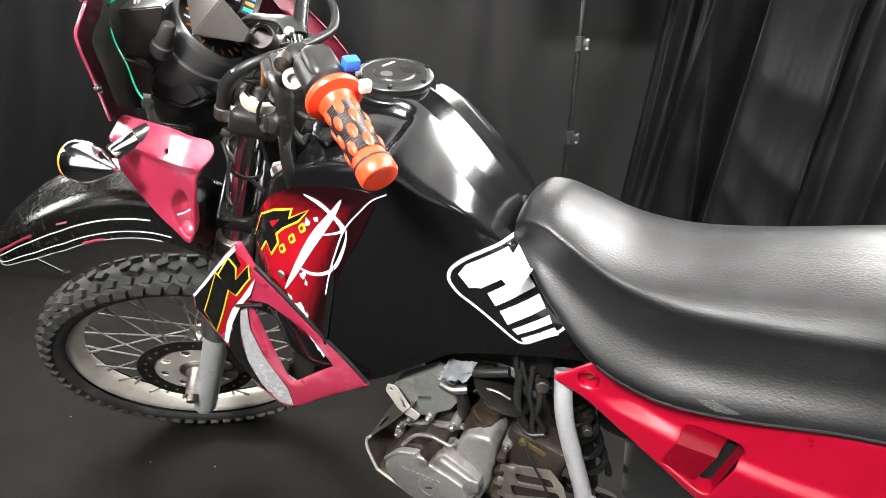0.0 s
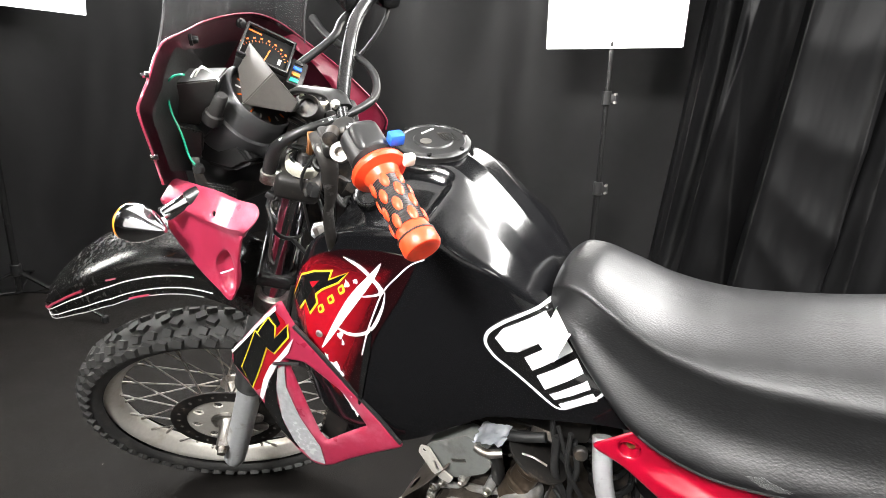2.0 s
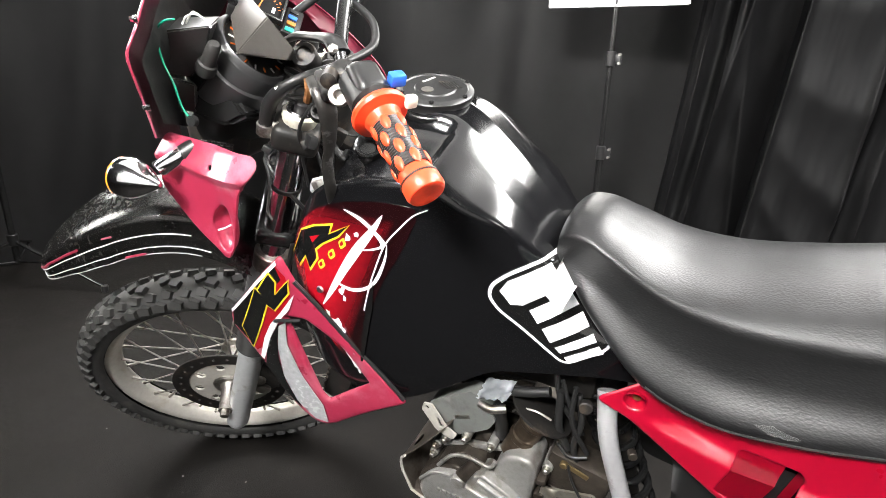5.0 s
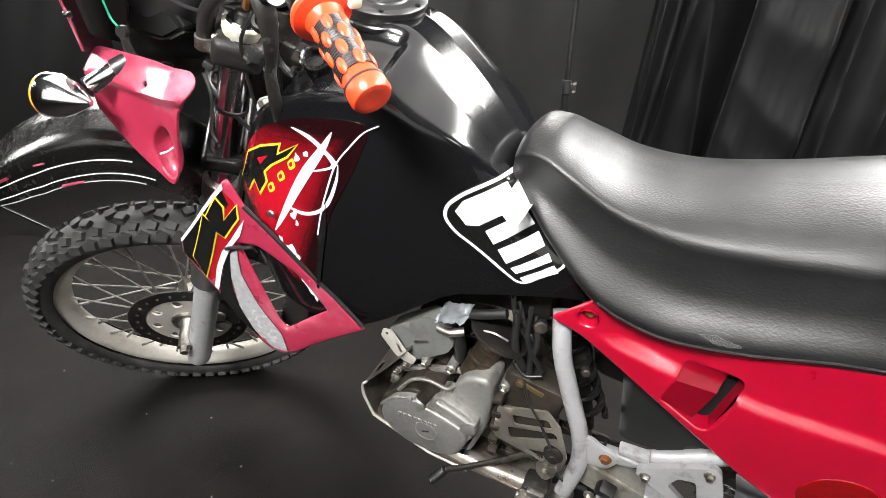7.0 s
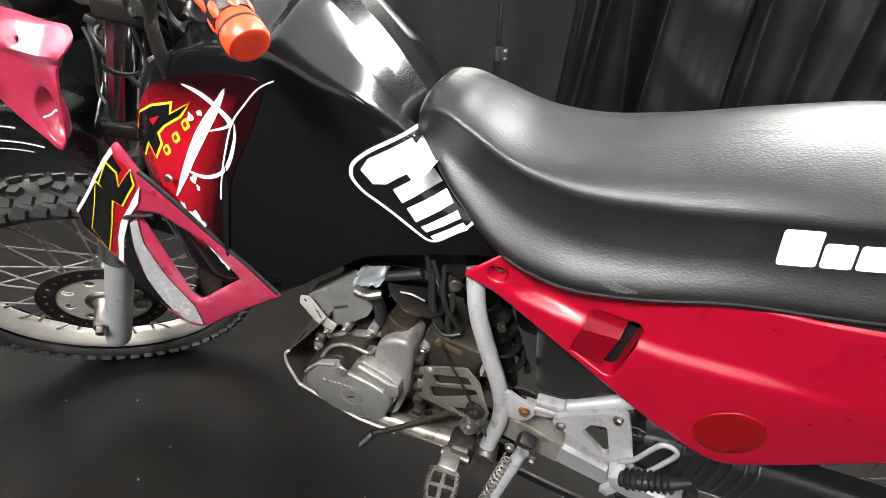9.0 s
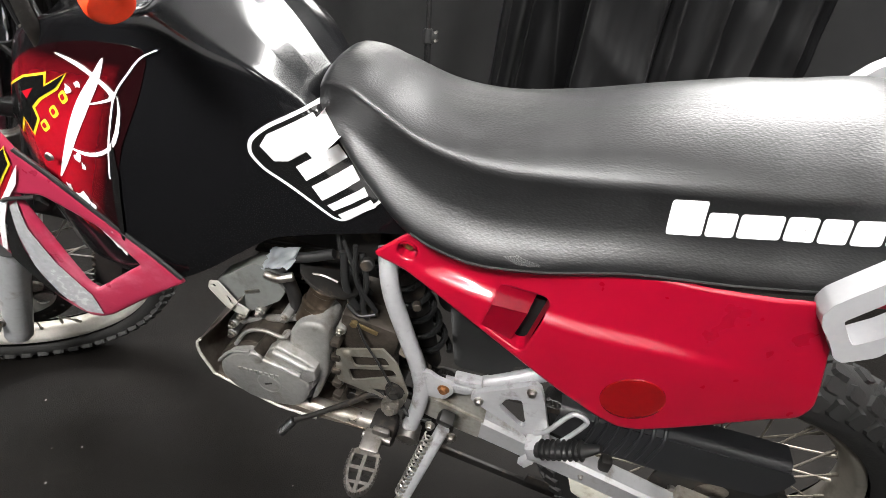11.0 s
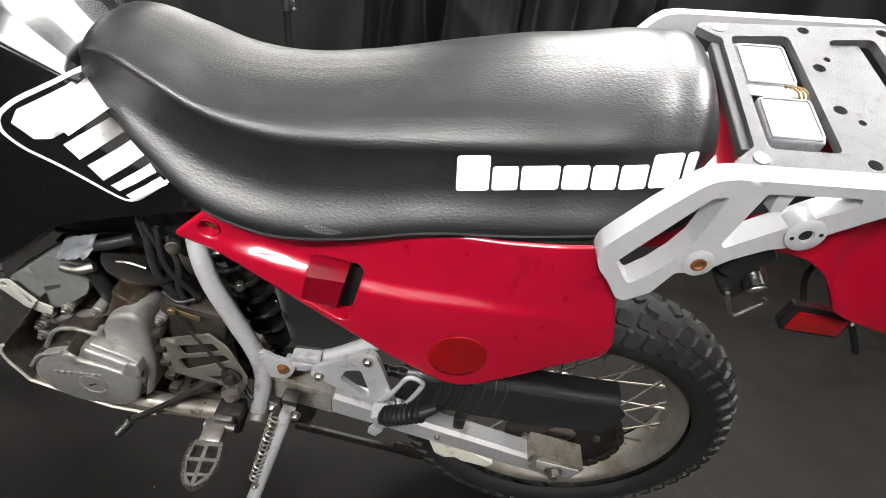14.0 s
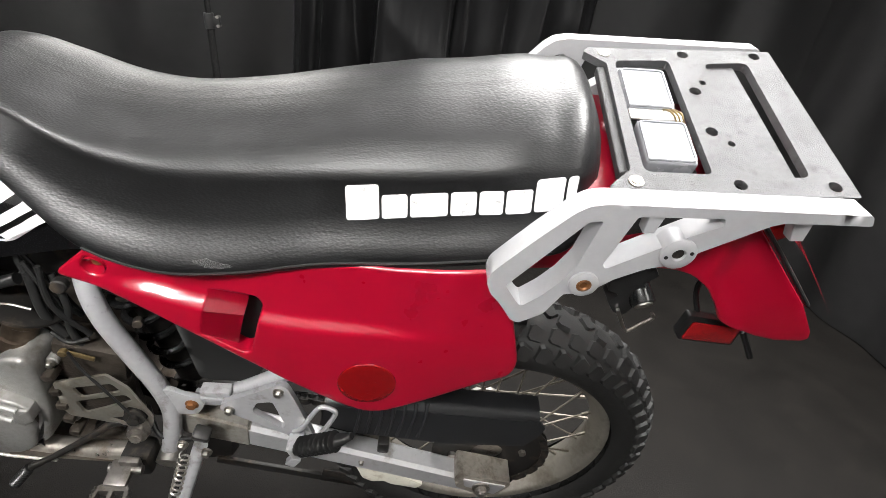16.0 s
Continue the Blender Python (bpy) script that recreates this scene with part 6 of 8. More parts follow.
bm = B()
rings = []
for x, hh in ((1.085, 0.026), (1.2, 0.024), (1.35, 0.023), (1.475, 0.022)):
    zc = arm_z(x)
    r = 0.004
    rings.append([(x, -0.107, zc - hh + r), (x, -0.107, zc + hh * 0.75), (x, -0.100, zc + hh), (x, -0.072, zc + hh), (x, -0.068, zc + hh - r), (x, -0.068, zc - hh + r), (x, -0.072, zc - hh), (x, -0.103, zc - hh)])
loft(bm, rings)
swing = part("swingarm", bm, M_SWING, bike, "satin aluminium box-section swingarm", sharp=20)
bm = B()
rings = []
for x, hh in ((0.978, 0.030), (1.03, 0.031), (1.088, 0.028)):
    zc = arm_z(x) + 0.004
    rings.append([(x, -0.110, zc - hh), (x, -0.110, zc + hh), (x, -0.066, zc + hh), (x, -0.066, zc - hh)])
loft(bm, rings)
bmesh.ops.bevel(bm, geom=bm.edges[:], offset=0.004, segments=2, affect="EDGES")
part("swingarm_casting", bm, mat("dirty_cast_swingarm", (0.42, 0.40, 0.36), 0.5, metal=0.7, var=0.2, dirt=(0.14, 0.11, 0.08), dirt_scale=16, dirt_amt=0.5), swing, "grimy cast front of the swingarm")
bolt("swingarm_bolt", (1.275, -0.107, arm_z(1.275)), 0.004, swing)
bm = B()
box(bm, (1.31, -0.085, arm_z(1.31) + 0.036), (0.02, 0.02, 0.03), bev=0.004)
part("guard_stay", bm, M_DARK, swing)
plate("chain_adjuster", [(1.446, 0.300), (1.449, 0.320), (1.500, 0.310), (1.552, 0.299), (1.551, 0.286), (1.534, 0.252), (1.500, 0.247), (1.454, 0.272)], -0.112, 0.046, M_ADJ, bike, "stained aluminium chain adjuster end plate", edge=0.002)
plate("adjuster_lid", [(1.462, 0.304), (1.545, 0.290), (1.528, 0.258), (1.468, 0.280)], -0.1145, 0.003, M_SWING, bike, "scratched bright plate under the axle nut", edge=0.001)
bm = B()
lathe(bm, [(0, 0.017), (0.003, 0.017), (0.004, 0.014)], (1.499, -0.115, 0.281), (0, -1, 0), 22)
lathe(bm, [(0.004, 0.0125), (0.012, 0.0125), (0.014, 0.010)], (1.499, -0.115, 0.281), (0, -1, 0), 6)
lathe(bm, [(0.012, 0.007), (0.017, 0.007)], (1.499, -0.115, 0.281), (0, -1, 0), 14)
part("rear_axle_nut", bm, M_STEEL, bike, "large hexagon axle nut")
plate("chain_slider", [(1.262, 0.282), (1.300, 0.268), (1.322, 0.262), (1.338, 0.258), (1.398, 0.222), (1.386, 0.206), (1.336, 0.215), (1.322, 0.225), (1.298, 0.220), (1.280, 0.232)], -0.088, 0.03, M_NYLON, bike, "yellowed white nylon chain guide", edge=0.004)
# chain guard with ribs
GB = [(1.200, 0.400), (1.205, 0.450), (1.29, 0.462), (1.42, 0.462), (1.566, 0.462), (1.580, 0.447), (1.575, 0.420), (1.556, 0.386), (1.415, 0.374), (1.26, 0.384)]
plate("chain_guard", GB, -0.088, 0.004, M_GUARD, bike, "ribbed black plastic chain guard", edge=0.003, r=0.006)
guard = bpy.data.objects["chain_guard"]
bm = B()
rows = []
for x, z in ((1.205, 0.450), (1.29, 0.462), (1.42, 0.462), (1.565, 0.462)):
    rows.append([(x, -0.0875, z - 0.002), (x, -0.080, z + 0.009), (x, -0.070, z + 0.013), (x, -0.044, z + 0.013)])
loft(bm, rows, closed=False)
bmesh.ops.solidify(bm, geom=bm.faces[:], thickness=0.003)
part("guard_top", bm, M_GUARD, guard)
for k in range(7):
    bm = B()
    x = 1.262 + 0.018 * k
    tube(bm, [(x - 0.004, -0.089, 0.390), (x, -0.0905, 0.425), (x + 0.002, -0.0895, 0.458), (x + 0.002, -0.078, 0.473)], 0.0035, seg=8)
    part("guard_rib", bm, M_GUARD, guard)
# chain links share two meshes
def link_mesh(w, h, name):
    b2 = B()
    out = [(-0.0079 + h * math.cos(t), h * math.sin(t)) for t in np.linspace(math.pi / 2, 3 * math.pi / 2, 7)] + [(0.0079 + h * math.cos(t), h * math.sin(t)) for t in np.linspace(-math.pi / 2, math.pi / 2, 7)]
    for y in (-w, w):
        vs = [b2.verts.new((x, y + (0.001 if y > 0 else -0.001), z)) for x, z in out]
        vs2 = [b2.verts.new((x, y - (0.001 if y > 0 else -0.001), z)) for x, z in out]
        b2.faces.new(vs)
        b2.faces.new(vs2)
        ring_faces(b2, vs, vs2)
    cyl(b2, (-0.0079, -w, 0), (-0.0079, w, 0), 0.0048, seg=8)
    bmesh.ops.recalc_face_normals(b2, faces=b2.faces)
    me = bpy.data.meshes.new(name)
    b2.to_mesh(me)
    b2.free()
    me.materials.append(M_DARK)
    return me


CY = -0.062
rs, fs_ = 0.108, 0.036
fc, rc = Vector((0.905, CY, 0.405)), Vector((REAR.x, CY, REAR.z))
loop = []
for t in np.linspace(math.pi / 2, -math.pi / 2, 26):
    loop.append(rc + Vector((rs * math.cos(t), 0, rs * math.sin(t))))
for t in np.linspace(-math.pi / 2, -3 * math.pi / 2, 12):
    loop.append(fc + Vector((fs_ * math.cos(t), 0, fs_ * math.sin(t))))
loop.append(loop[0])
seg_l = [0.0]
for p, q in zip(loop, loop[1:]):
    seg_l.append(seg_l[-1] + (q - p).length)
bm = B()
lathe(bm, [(-0.003, 0.030), (-0.003, rs - 0.012), (-0.0025, rs - 0.004), (0.0025, rs - 0.004), (0.003, rs - 0.012), (0.003, 0.030)], rc, (0, 1, 0), 48, caps=False)
sprocket = part("rear_sprocket", bm, M_DARK, bike, "oily steel rear sprocket")
for k in range(6):
    bm = B()
    t = k * math.pi / 3 + 0.2
    cyl(bm, rc + Vector((0.066 * math.cos(t), -0.010, 0.066 * math.sin(t))), rc + Vector((0.066 * math.cos(t), 0.0, 0.066 * math.sin(t))), 0.007, seg=6)
    part("sprocket_bolt", bm, M_STEEL, sprocket)
bm = B()
cyl(bm, fc + Vector((0, -0.02, 0)), fc + Vector((0, 0.02, 0)), 0.03, seg=20)
chain = part("drive_chain", bm, M_DARK, bike, "greasy drive chain")
L1, L2 = link_mesh(0.0075, 0.0068, "chain_link"), link_mesh(0.0050, 0.0064, "chain_link")
nl = int(seg_l[-1] / 0.0158)
for k in range(nl):
    s = (k + 0.5) * seg_l[-1] / nl
    p = Vector([float(np.interp(s, seg_l, [q[i] for q in loop])) for i in range(3)])
    q = Vector([float(np.interp(s + 0.004, seg_l, [w[i] for w in loop])) for i in range(3)])
    d = q - p
    put("chain_link", L1 if k % 2 else L2, chain, Matrix.Translation(p) @ Matrix.Rotation(-math.atan2(d.z, d.x), 4, "Y"))

# passenger peg bracket, peg and strap hook
plate("passenger_peg_bracket", [(1.057, 0.486), (1.059, 0.500), (1.069, 0.508), (1.146, 0.561), (1.157, 0.555), (1.169, 0.524), (1.197, 0.432), (1.190, 0.412), (1.171, 0.386), (1.163, 0.390), (1.164, 0.413), (1.157, 0.432)], -0.131, 0.010, M_FRAME, bike, "silver triangular passenger peg bracket",
      [rounded([(1.103, 0.488), (1.112, 0.512), (1.135, 0.518), (1.153, 0.458), (1.147, 0.449)], 0.006)], edge=0.0025, r=0.005)
bolt("bracket_bolt", (1.071, -0.133, 0.489), 0.006, bike)
bolt("bracket_bolt", (1.145, -0.133, 0.544), 0.006, bike)
bm = B()
box(bm, (1.175, -0.146, 0.430), (0.026, 0.03, 0.030), rot=(0, -20, 0), bev=0.003)
box(bm, (1.168, -0.152, 0.396), (0.016, 0.012, 0.024), rot=(0, 30, 0), bev=0.002)
part("peg_clevis", bm, M_FRAME, bike)
bm = B()
tube(bm, [(1.178, -0.158, 0.446), (1.205, -0.166, 0.470), (1.237, -0.170, 0.494), (1.258, -0.172, 0.514)], [0.014, 0.015, 0.012, 0.006], seg=14, flat=0.75)
pp = part("passenger_peg", bm, M_PLASTIC, bike, "folded black rubber passenger peg")
for k in range(8):
    bm = B()
    c = Vector((1.184 + 0.0072 * k, -0.1615 - 0.0014 * k, 0.4545 + 0.0057 * k))
    lathe(bm, [(-0.0014, 0.0135), (0, 0.0162), (0.0014, 0.0135)], c, (0.64, -0.12, 0.48), 14)
    part("peg_rib", bm, M_PLASTIC, pp)
bm = B()
tube(bm, [(1.168, -0.142, 0.462), (1.182, -0.150, 0.487), (1.202, -0.150, 0.535), (1.213, -0.150, 0.546), (1.228, -0.150, 0.539), (1.229, -0.150, 0.525), (1.209, -0.150, 0.474), (1.196, -0.146, 0.452)], 0.0038, seg=10, smooth=4)
part("strap_hook", bm, M_FRAME, bike, "bent silver wire hook")

# rider peg: toothed open cage
PZ = 0.375
bm = B()
cage = rounded([(0.890, -0.203), (0.936, -0.199), (0.943, -0.240), (0.936, -0.268), (0.915, -0.280), (0.900, -0.268), (0.890, -0.240)], 0.012)
inn = [[tuple(p) for p in q] for q in ([(0.896, -0.214), (0.911, -0.213), (0.912, -0.232), (0.896, -0.233)], [(0.917, -0.212), (0.932, -0.211), (0.936, -0.230), (0.918, -0.231)],
                                       [(0.896, -0.239), (0.912, -0.238), (0.914, -0.256), (0.901, -0.257)], [(0.918, -0.237), (0.936, -0.236), (0.934, -0.254), (0.920, -0.255)],
                                       [(0.905, -0.262), (0.914, -0.261), (0.915, -0.272)], [(0.920, -0.260), (0.931, -0.259), (0.921, -0.272)])]
sheet(bm, cage, lambda x, y: Vector((x, y, PZ + 0.002)), (0, 0, -0.014), inn, 0.01)
peg = part("rider_peg", bm, M_PEG, bike, "worn steel rider peg with a toothed cage", sharp=40)
bm = B()
for k, (x, y) in enumerate(even(cage, 0.0085)):
    if y < -0.206:
        lathe(bm, [(0, 0.003), (0.005, 0.0012)], (x, y, PZ + 0.001), (0, 0, 1), 5)
part("peg_teeth", bm, M_PEG, peg)["kind"] = "stuff"
bm = B()
box(bm, (0.915, -0.186, 0.378), (0.034, 0.04, 0.012), rot=(10, 0, 0), bev=0.004)
box(bm, (0.926, -0.172, 0.380), (0.03, 0.012, 0.034), bev=0.004)
cyl(bm, (0.896, -0.178, 0.378), (0.945, -0.178, 0.378), 0.007, seg=12)
part("peg_hinge", bm, M_PEG, peg)
# side stand
T0, T1 = Vector((1.026, -0.148, 0.415)), Vector((0.928, -0.258, 0.052))
bm = B()
tube(bm, [T0, T0.lerp(T1, 0.5), T1], [0.0115, 0.0125, 0.012], seg=16, flat=0.85)
stand = part("side_stand", bm, M_FRAME, bike, "extended silver side stand")
bm = B()
box(bm, T1 + Vector((0, -0.004, -0.004)), (0.06, 0.034, 0.008), rot=(-10, 0, 0), bev=0.003)
part("stand_foot", bm, M_STEEL, stand)
bm = B()
box(bm, T0 + Vector((0.0, 0.010, 0.012)), (0.026, 0.022, 0.030), rot=(20, 15, 0), bev=0.004)
part("stand_bracket", bm, M_DARK, stand)
bolt("stand_bolt", T0 + Vector((-0.022, -0.012, 0.012)), 0.006, stand)
bolt("stand_bolt", T0 + Vector((0.016, -0.020, 0.010)), 0.006, stand)
bolt("stand_pin", T0.lerp(T1, 0.44) + Vector((-0.006, -0.013, 0)), 0.0045, stand)
bm = B()
s0, s1 = T0 + Vector((-0.020, -0.014, -0.010)), T0.lerp(T1, 0.42) + Vector((-0.012, -0.010, 0))
d = s1 - s0
fa, fb, fd = frame_of(d)
tube(bm, [s0 + d * (t / 88) + (fa * math.cos(t) + fb * math.sin(t)) * 0.0075 for t in np.linspace(0, 88, 300)], 0.0017, seg=6, smooth=0)
part("stand_spring", bm, M_STEEL, stand)
# gear lever
bm = B()
tube(bm, [(0.915, -0.130, 0.432), (0.894, -0.135, 0.432), (0.865, -0.142, 0.408), (0.831, -0.150, 0.382), (0.790, -0.160, 0.353), (0.764, -0.165, 0.337)], [0.0075, 0.0065, 0.0055, 0.005, 0.005, 0.006], seg=12)
lever = part("gear_lever", bm, M_DARK, bike, "black bent gear lever")
bm = B()
lathe(bm, [(0, 0.005), (0.001, 0.0075)] + [(0.004 + 0.0035 * k + d, r) for k in range(9) for d, r in ((0, 0.0078), (0.0018, 0.0088))] + [(0.037, 0.007), (0.038, 0.004)], (0.762, -0.166, 0.336), (-0.62, -0.52, -0.72), 14)
part("lever_rubber", bm, M_PLASTIC, lever, "ribbed rubber toe piece")
# lower chain-side rail
bm = B()
box(bm, (1.14, -0.055, 0.172), (0.29, 0.008, 0.020), rot=(0, 10.5, 0), bev=0.002)
box(bm, (1.235, -0.056, 0.165), (0.075, 0.006, 0.045), rot=(0, 10.5, 0), bev=0.003)
part("exhaust_guard_rail", bm, M_DARK, bike, "grimy black lower rail")
bm = B()
cyl(bm, (0.98, -0.05, 0.205), (0.98, 0.06, 0.215), 0.018, seg=14)
box(bm, (1.0, 0.0, 0.26), (0.07, 0.12, 0.12), bev=0.02)
part("suspension_linkage", bm, M_DARK, bike)


# ---- front end ----
SIDE = (STEERED.to_3x3() @ Vector((0, 1, 0))).normalized()          # across the turned fork
LEG0, LEG1 = Vector((0.072, -0.100, 0.235)), Vector((0.395, -0.090, 1.032))
LEGD = (LEG1 - LEG0).normalized()


def fork_leg(off, lab):
    o = LEG0 + SIDE * off
    at = lambda s: o + LEGD * s
    bm = B()
    lathe(bm, [(-0.012, 0.014), (-0.010, 0.022), (0.0, 0.026), (0.02, 0.0265), (0.27, 0.0265), (0.285, 0.029), (0.30, 0.029)], o, LEGD, 28)
    leg = part("fork_slider", bm, M_FORK, bike, lab)
    bm = B()
    prof = []
    for k in range(15):
        prof += [(0.30 + 0.0165 * k, 0.029), (0.308 + 0.0165 * k, 0.0355)]
    lathe(bm, prof + [(0.55, 0.029)], o, LEGD, 28)
    part("fork_gaiter", bm, M_PLASTIC, leg, "black ribbed rubber gaiter")
    bm = B()
    lathe(bm, [(0.55, 0.030), (0.552, 0.031), (0.585, 0.031), (0.587, 0.029)], o, LEGD, 28)
    part("gaiter_clamp", bm, M_STEEL, leg)
    bm = B()
    lathe(bm, [(0.585, 0.0235), (0.87, 0.0235), (0.875, 0.020)], o, LEGD, 28)
    part("fork_stanchion", bm, M_STANCHION, leg, "chromed fork tube reflecting the dark room")
    bm = B()
    lathe(bm, [(0.73, 0.0245), (0.731, 0.0255), (0.737, 0.0255), (0.738, 0.0245)], o, LEGD, 28)
    part("cable_tie", bm, M_PLASTIC, leg)
    bm = B()
    lathe(bm, [(0.853, 0.024), (0.860, 0.0265), (0.868, 0.0265), (0.872, 0.023), (0.873, 0.012), (0.874, 0.0)], o, LEGD, 24)
    part("fork_cap", bm, M_CREAM_CAP, leg, "cream-grey fork top cap")
    bm = B()
    lathe(bm, [(0.872, 0.0115), (0.884, 0.0110), (0.887, 0.008), (0.887, 0.0)], o, LEGD, 16)
    part("cap_nut", bm, M_DARK, leg, "black nut on the cap")
    return leg


fork_leg(0.0, "grey alloy fork leg, lightly chipped")
fork_leg(0.20, "grey alloy fork leg, lightly chipped")
for s, wd in ((0.635, 0.034), (0.832, 0.042)):
    c = LEG0 + SIDE * 0.10 + LEGD * s
    mm = Matrix((( *SIDE, 0), (*(LEGD.cross(SIDE)), 0), (*LEGD, 0), (0, 0, 0, 1))).transposed()
    b2 = B()
    box(b2, (0, 0, 0), (0.262, 0.070, wd), bev=0.012, seg=3)
    b2.transform(Matrix.Translation(c) @ mm)
    part("triple_clamp", b2, M_PLASTICGLOSS if s < 0.7 else M_DARK, bike, "black cast fork clamp")
for s in (0.825, 0.845):
    bolt("clamp_bolt", LEG0 + LEGD * s - SIDE * 0.012 - LEGD.cross(SIDE) * 0.03 * -1, 0.005, bike, axis=LEGD.cross(SIDE))
# axle, disc and caliper
ax0 = STEERED @ (FRONT + Vector((0, -0.122, 0)))
bm = B()
lathe(bm, [(0, 0.016), (0.05, 0.018), (0.06, 0.024), (0.075, 0.024)], ax0, SIDE, 20)
lathe(bm, [(-0.014, 0.010), (-0.004, 0.0115), (0, 0.0115)], ax0, SIDE, 6)
part("front_axle", bm, M_STEEL, bike, "stained axle end and pinch nut")
bm = B()
def ring_sheet(r0, r1, y, th, nh, rh, rad):
    hs = [circ(rad * math.cos(t), rad * math.sin(t), rh, 8) for t in np.linspace(0, 2 * math.pi, nh + 1)[:-1]] if nh else []
    b2 = B()
    sheet(b2, circ(0, 0, r1, 64), lambda u, v: FRONT + Vector((u, y, v)), (0, th, 0), hs + [circ(0, 0, r0, 48)], 0.016)
    return b2


disc = part("brake_disc", ring_sheet(0.094, 0.130, -0.054, 0.004, 24, 0.0042, 0.112), M_DARK, bike, "dark drilled front brake disc", m=STEERED)
part("disc_carrier", ring_sheet(0.030, 0.096, -0.052, 0.004, 8, 0.012, 0.075), M_RIM, disc, "bright alloy disc carrier", m=STEERED)
bm = B()
box(bm, (0.095, -0.060, 0.380), (0.06, 0.045, 0.085), rot=(0, -25, 0), bev=0.012, seg=3)
cal = part("brake_caliper", bm, M_DARK, bike, "black brake caliper", m=STEERED)
bm = B()
for z in (0.362, 0.402):
    lathe(bm, [(0, 0.017), (0.006, 0.017), (0.008, 0.014)], (0.10, -0.083, z), (0, -1, 0), 18)
part("caliper_piston", bm, M_STEEL, cal, m=STEERED)
bm = B()
tube(bm, [STEERED @ Vector((0.10, -0.075, 0.425)), LEG0 + LEGD * 0.35 + Vector((0.05, -0.01, 0)), LEG0 + LEGD * 0.62 + Vector((0.045, -0.005, 0))], 0.005, seg=8)
part("brake_hose", bm, M_PLASTIC, bike)

# front mudguard (turns with the fork)
bm = B()
fend = spline([(-0.190, 0, 0.788), (-0.166, 0, 0.820), (-0.09, 0, 0.872), (0.0, 0, 0.908), (0.09, 0, 0.916), (0.16, 0, 0.89), (0.225, 0, 0.82), (0.262, 0, 0.74)], 5)
rows = []
for i, p in enumerate(fend):
    u = i / (len(fend) - 1)
    w = 0.018 + 0.062 * min(1, u / 0.30) ** 0.6
    drop = 0.010 + 0.066 * min(1, u / 0.40) ** 0.8
    nx = Vector((0.35 * (1 - ease(u / 0.5)) - 0.25 * u * ease(u / 0.5), 0, -1)).normalized()
    row = []
    for k in range(51):
        q = k / 25 - 1
        y = w * math.copysign(float(np.interp(abs(q), [0, 0.34, 0.46, 0.52, 0.66, 0.72, 0.9, 1.0], [0, 0.52, 0.72, 0.79, 0.86, 0.91, 1.0, 1.05])), q)
        dd = drop * float(np.interp(abs(q), [0, 0.34, 0.46, 0.52, 0.66, 0.72, 0.9, 1.0], [0, 0.08, 0.17, 0.28, 0.56, 0.64, 0.90, 1.0]))
        row.append(p + nx * dd + Vector((0, y, 0)))
    rows.append(row)
loft(bm, rows, closed=False)
bmesh.ops.solidify(bm, geom=bm.faces[:], thickness=0.0035)
fender = part("front_mudguard", bm, M_BLACKPLAIN, bike, "black plastic front mudguard with scuffed red showing through", m=STEERED, sharp=28)


def fender_line(f0, f1, q, r, material, name, wob=0.0):
    bm = B()
    pts = []
    n = len(rows)
    for i in range(int(f0 * n), int(f1 * n)):
        k = (q + 1) * 25
        a = int(k)
        p = Vector(rows[i][a]).lerp(Vector(rows[i][min(a + 1, 50)]), k - a)
        pts.append(p + Vector((0, -0.0012, 0.001)) + Vector((0, 0, wob * noise.noise(Vector((i * 0.7, 2, 5))))))
    tube(bm, pts, r, seg=6, smooth=3)
    part(name, bm, material, fender, m=STEERED)


fender_line(0.02, 0.74, -0.86, 0.0009, M_WHITEFILM, "white_pinstripe")
# Pale line that paints in the highlight on the mudguard's lower rim.
fender_line(0.02, 0.72, -0.985, 0.0009, mat("pale_rim_highlight", (0.35, 0.34, 0.34), 0.35, var=0.5, scale=120), "pale_rim")
fender_line(0.02, 0.68, -0.67, 0.0010, M_WHITEFILM, "white_pinstripe")
fender_line(0.04, 0.36, -0.60, 0.0026, M_REDFADED, "red_scuff", 0.003)
fender_line(0.40, 0.47, -0.59, 0.0016, M_REDFADED, "red_scuff", 0.004)
fender_line(0.45, 0.55, -0.97, 0.0022, M_REDFADED, "red_scuff", 0.003)

# handlebar, grip, switch, lever
BOSS = Vector((0.560, -0.196, 1.107))
G0, G1 = Vector((0.617, -0.207, 1.101)), Vector((0.700, -0.254, 1.046))
GD = (G1 - G0).normalized()
bm = B()
bar = [G1 - GD * 0.02, G0, G0 - GD * 0.05] + [Vector(p) for p in ((0.530, -0.150, 1.118), (0.460, -0.090, 1.086), (0.408, 0.0, 1.078), (0.387, 0.03, 1.115), (0.366, 0.08, 1.180), (0.346, 0.14, 1.230), (0.353, 0.22, 1.272), (0.42, 0.36, 1.30))]
tube(bm, bar, 0.0115, seg=16)
hb = part("handlebar", bm, M_PLASTICGLOSS, bike, "glossy black steel handlebar")
bm = B()
box(bm, (0.405, -0.01, 1.075), (0.05, 0.05, 0.05), rot=(0, -22, -37), bev=0.01)
box(bm, (0.365, 0.05, 1.075), (0.05, 0.05, 0.05), rot=(0, -22, -37), bev=0.01)
part("bar_clamp", bm, M_DARK, bike)
bm = B()
lathe(bm, [(-0.004, 0.018), (0.0, 0.031), (0.004, 0.0325), (0.008, 0.031), (0.012, 0.021), (0.02, 0.0185), (0.085, 0.0175), (0.092, 0.0185), (0.098, 0.0205), (0.112, 0.0210), (0.116, 0.019), (0.117, 0.016), (0.1155, 0.010), (0.1165, 0.0)], G0, GD, 36)
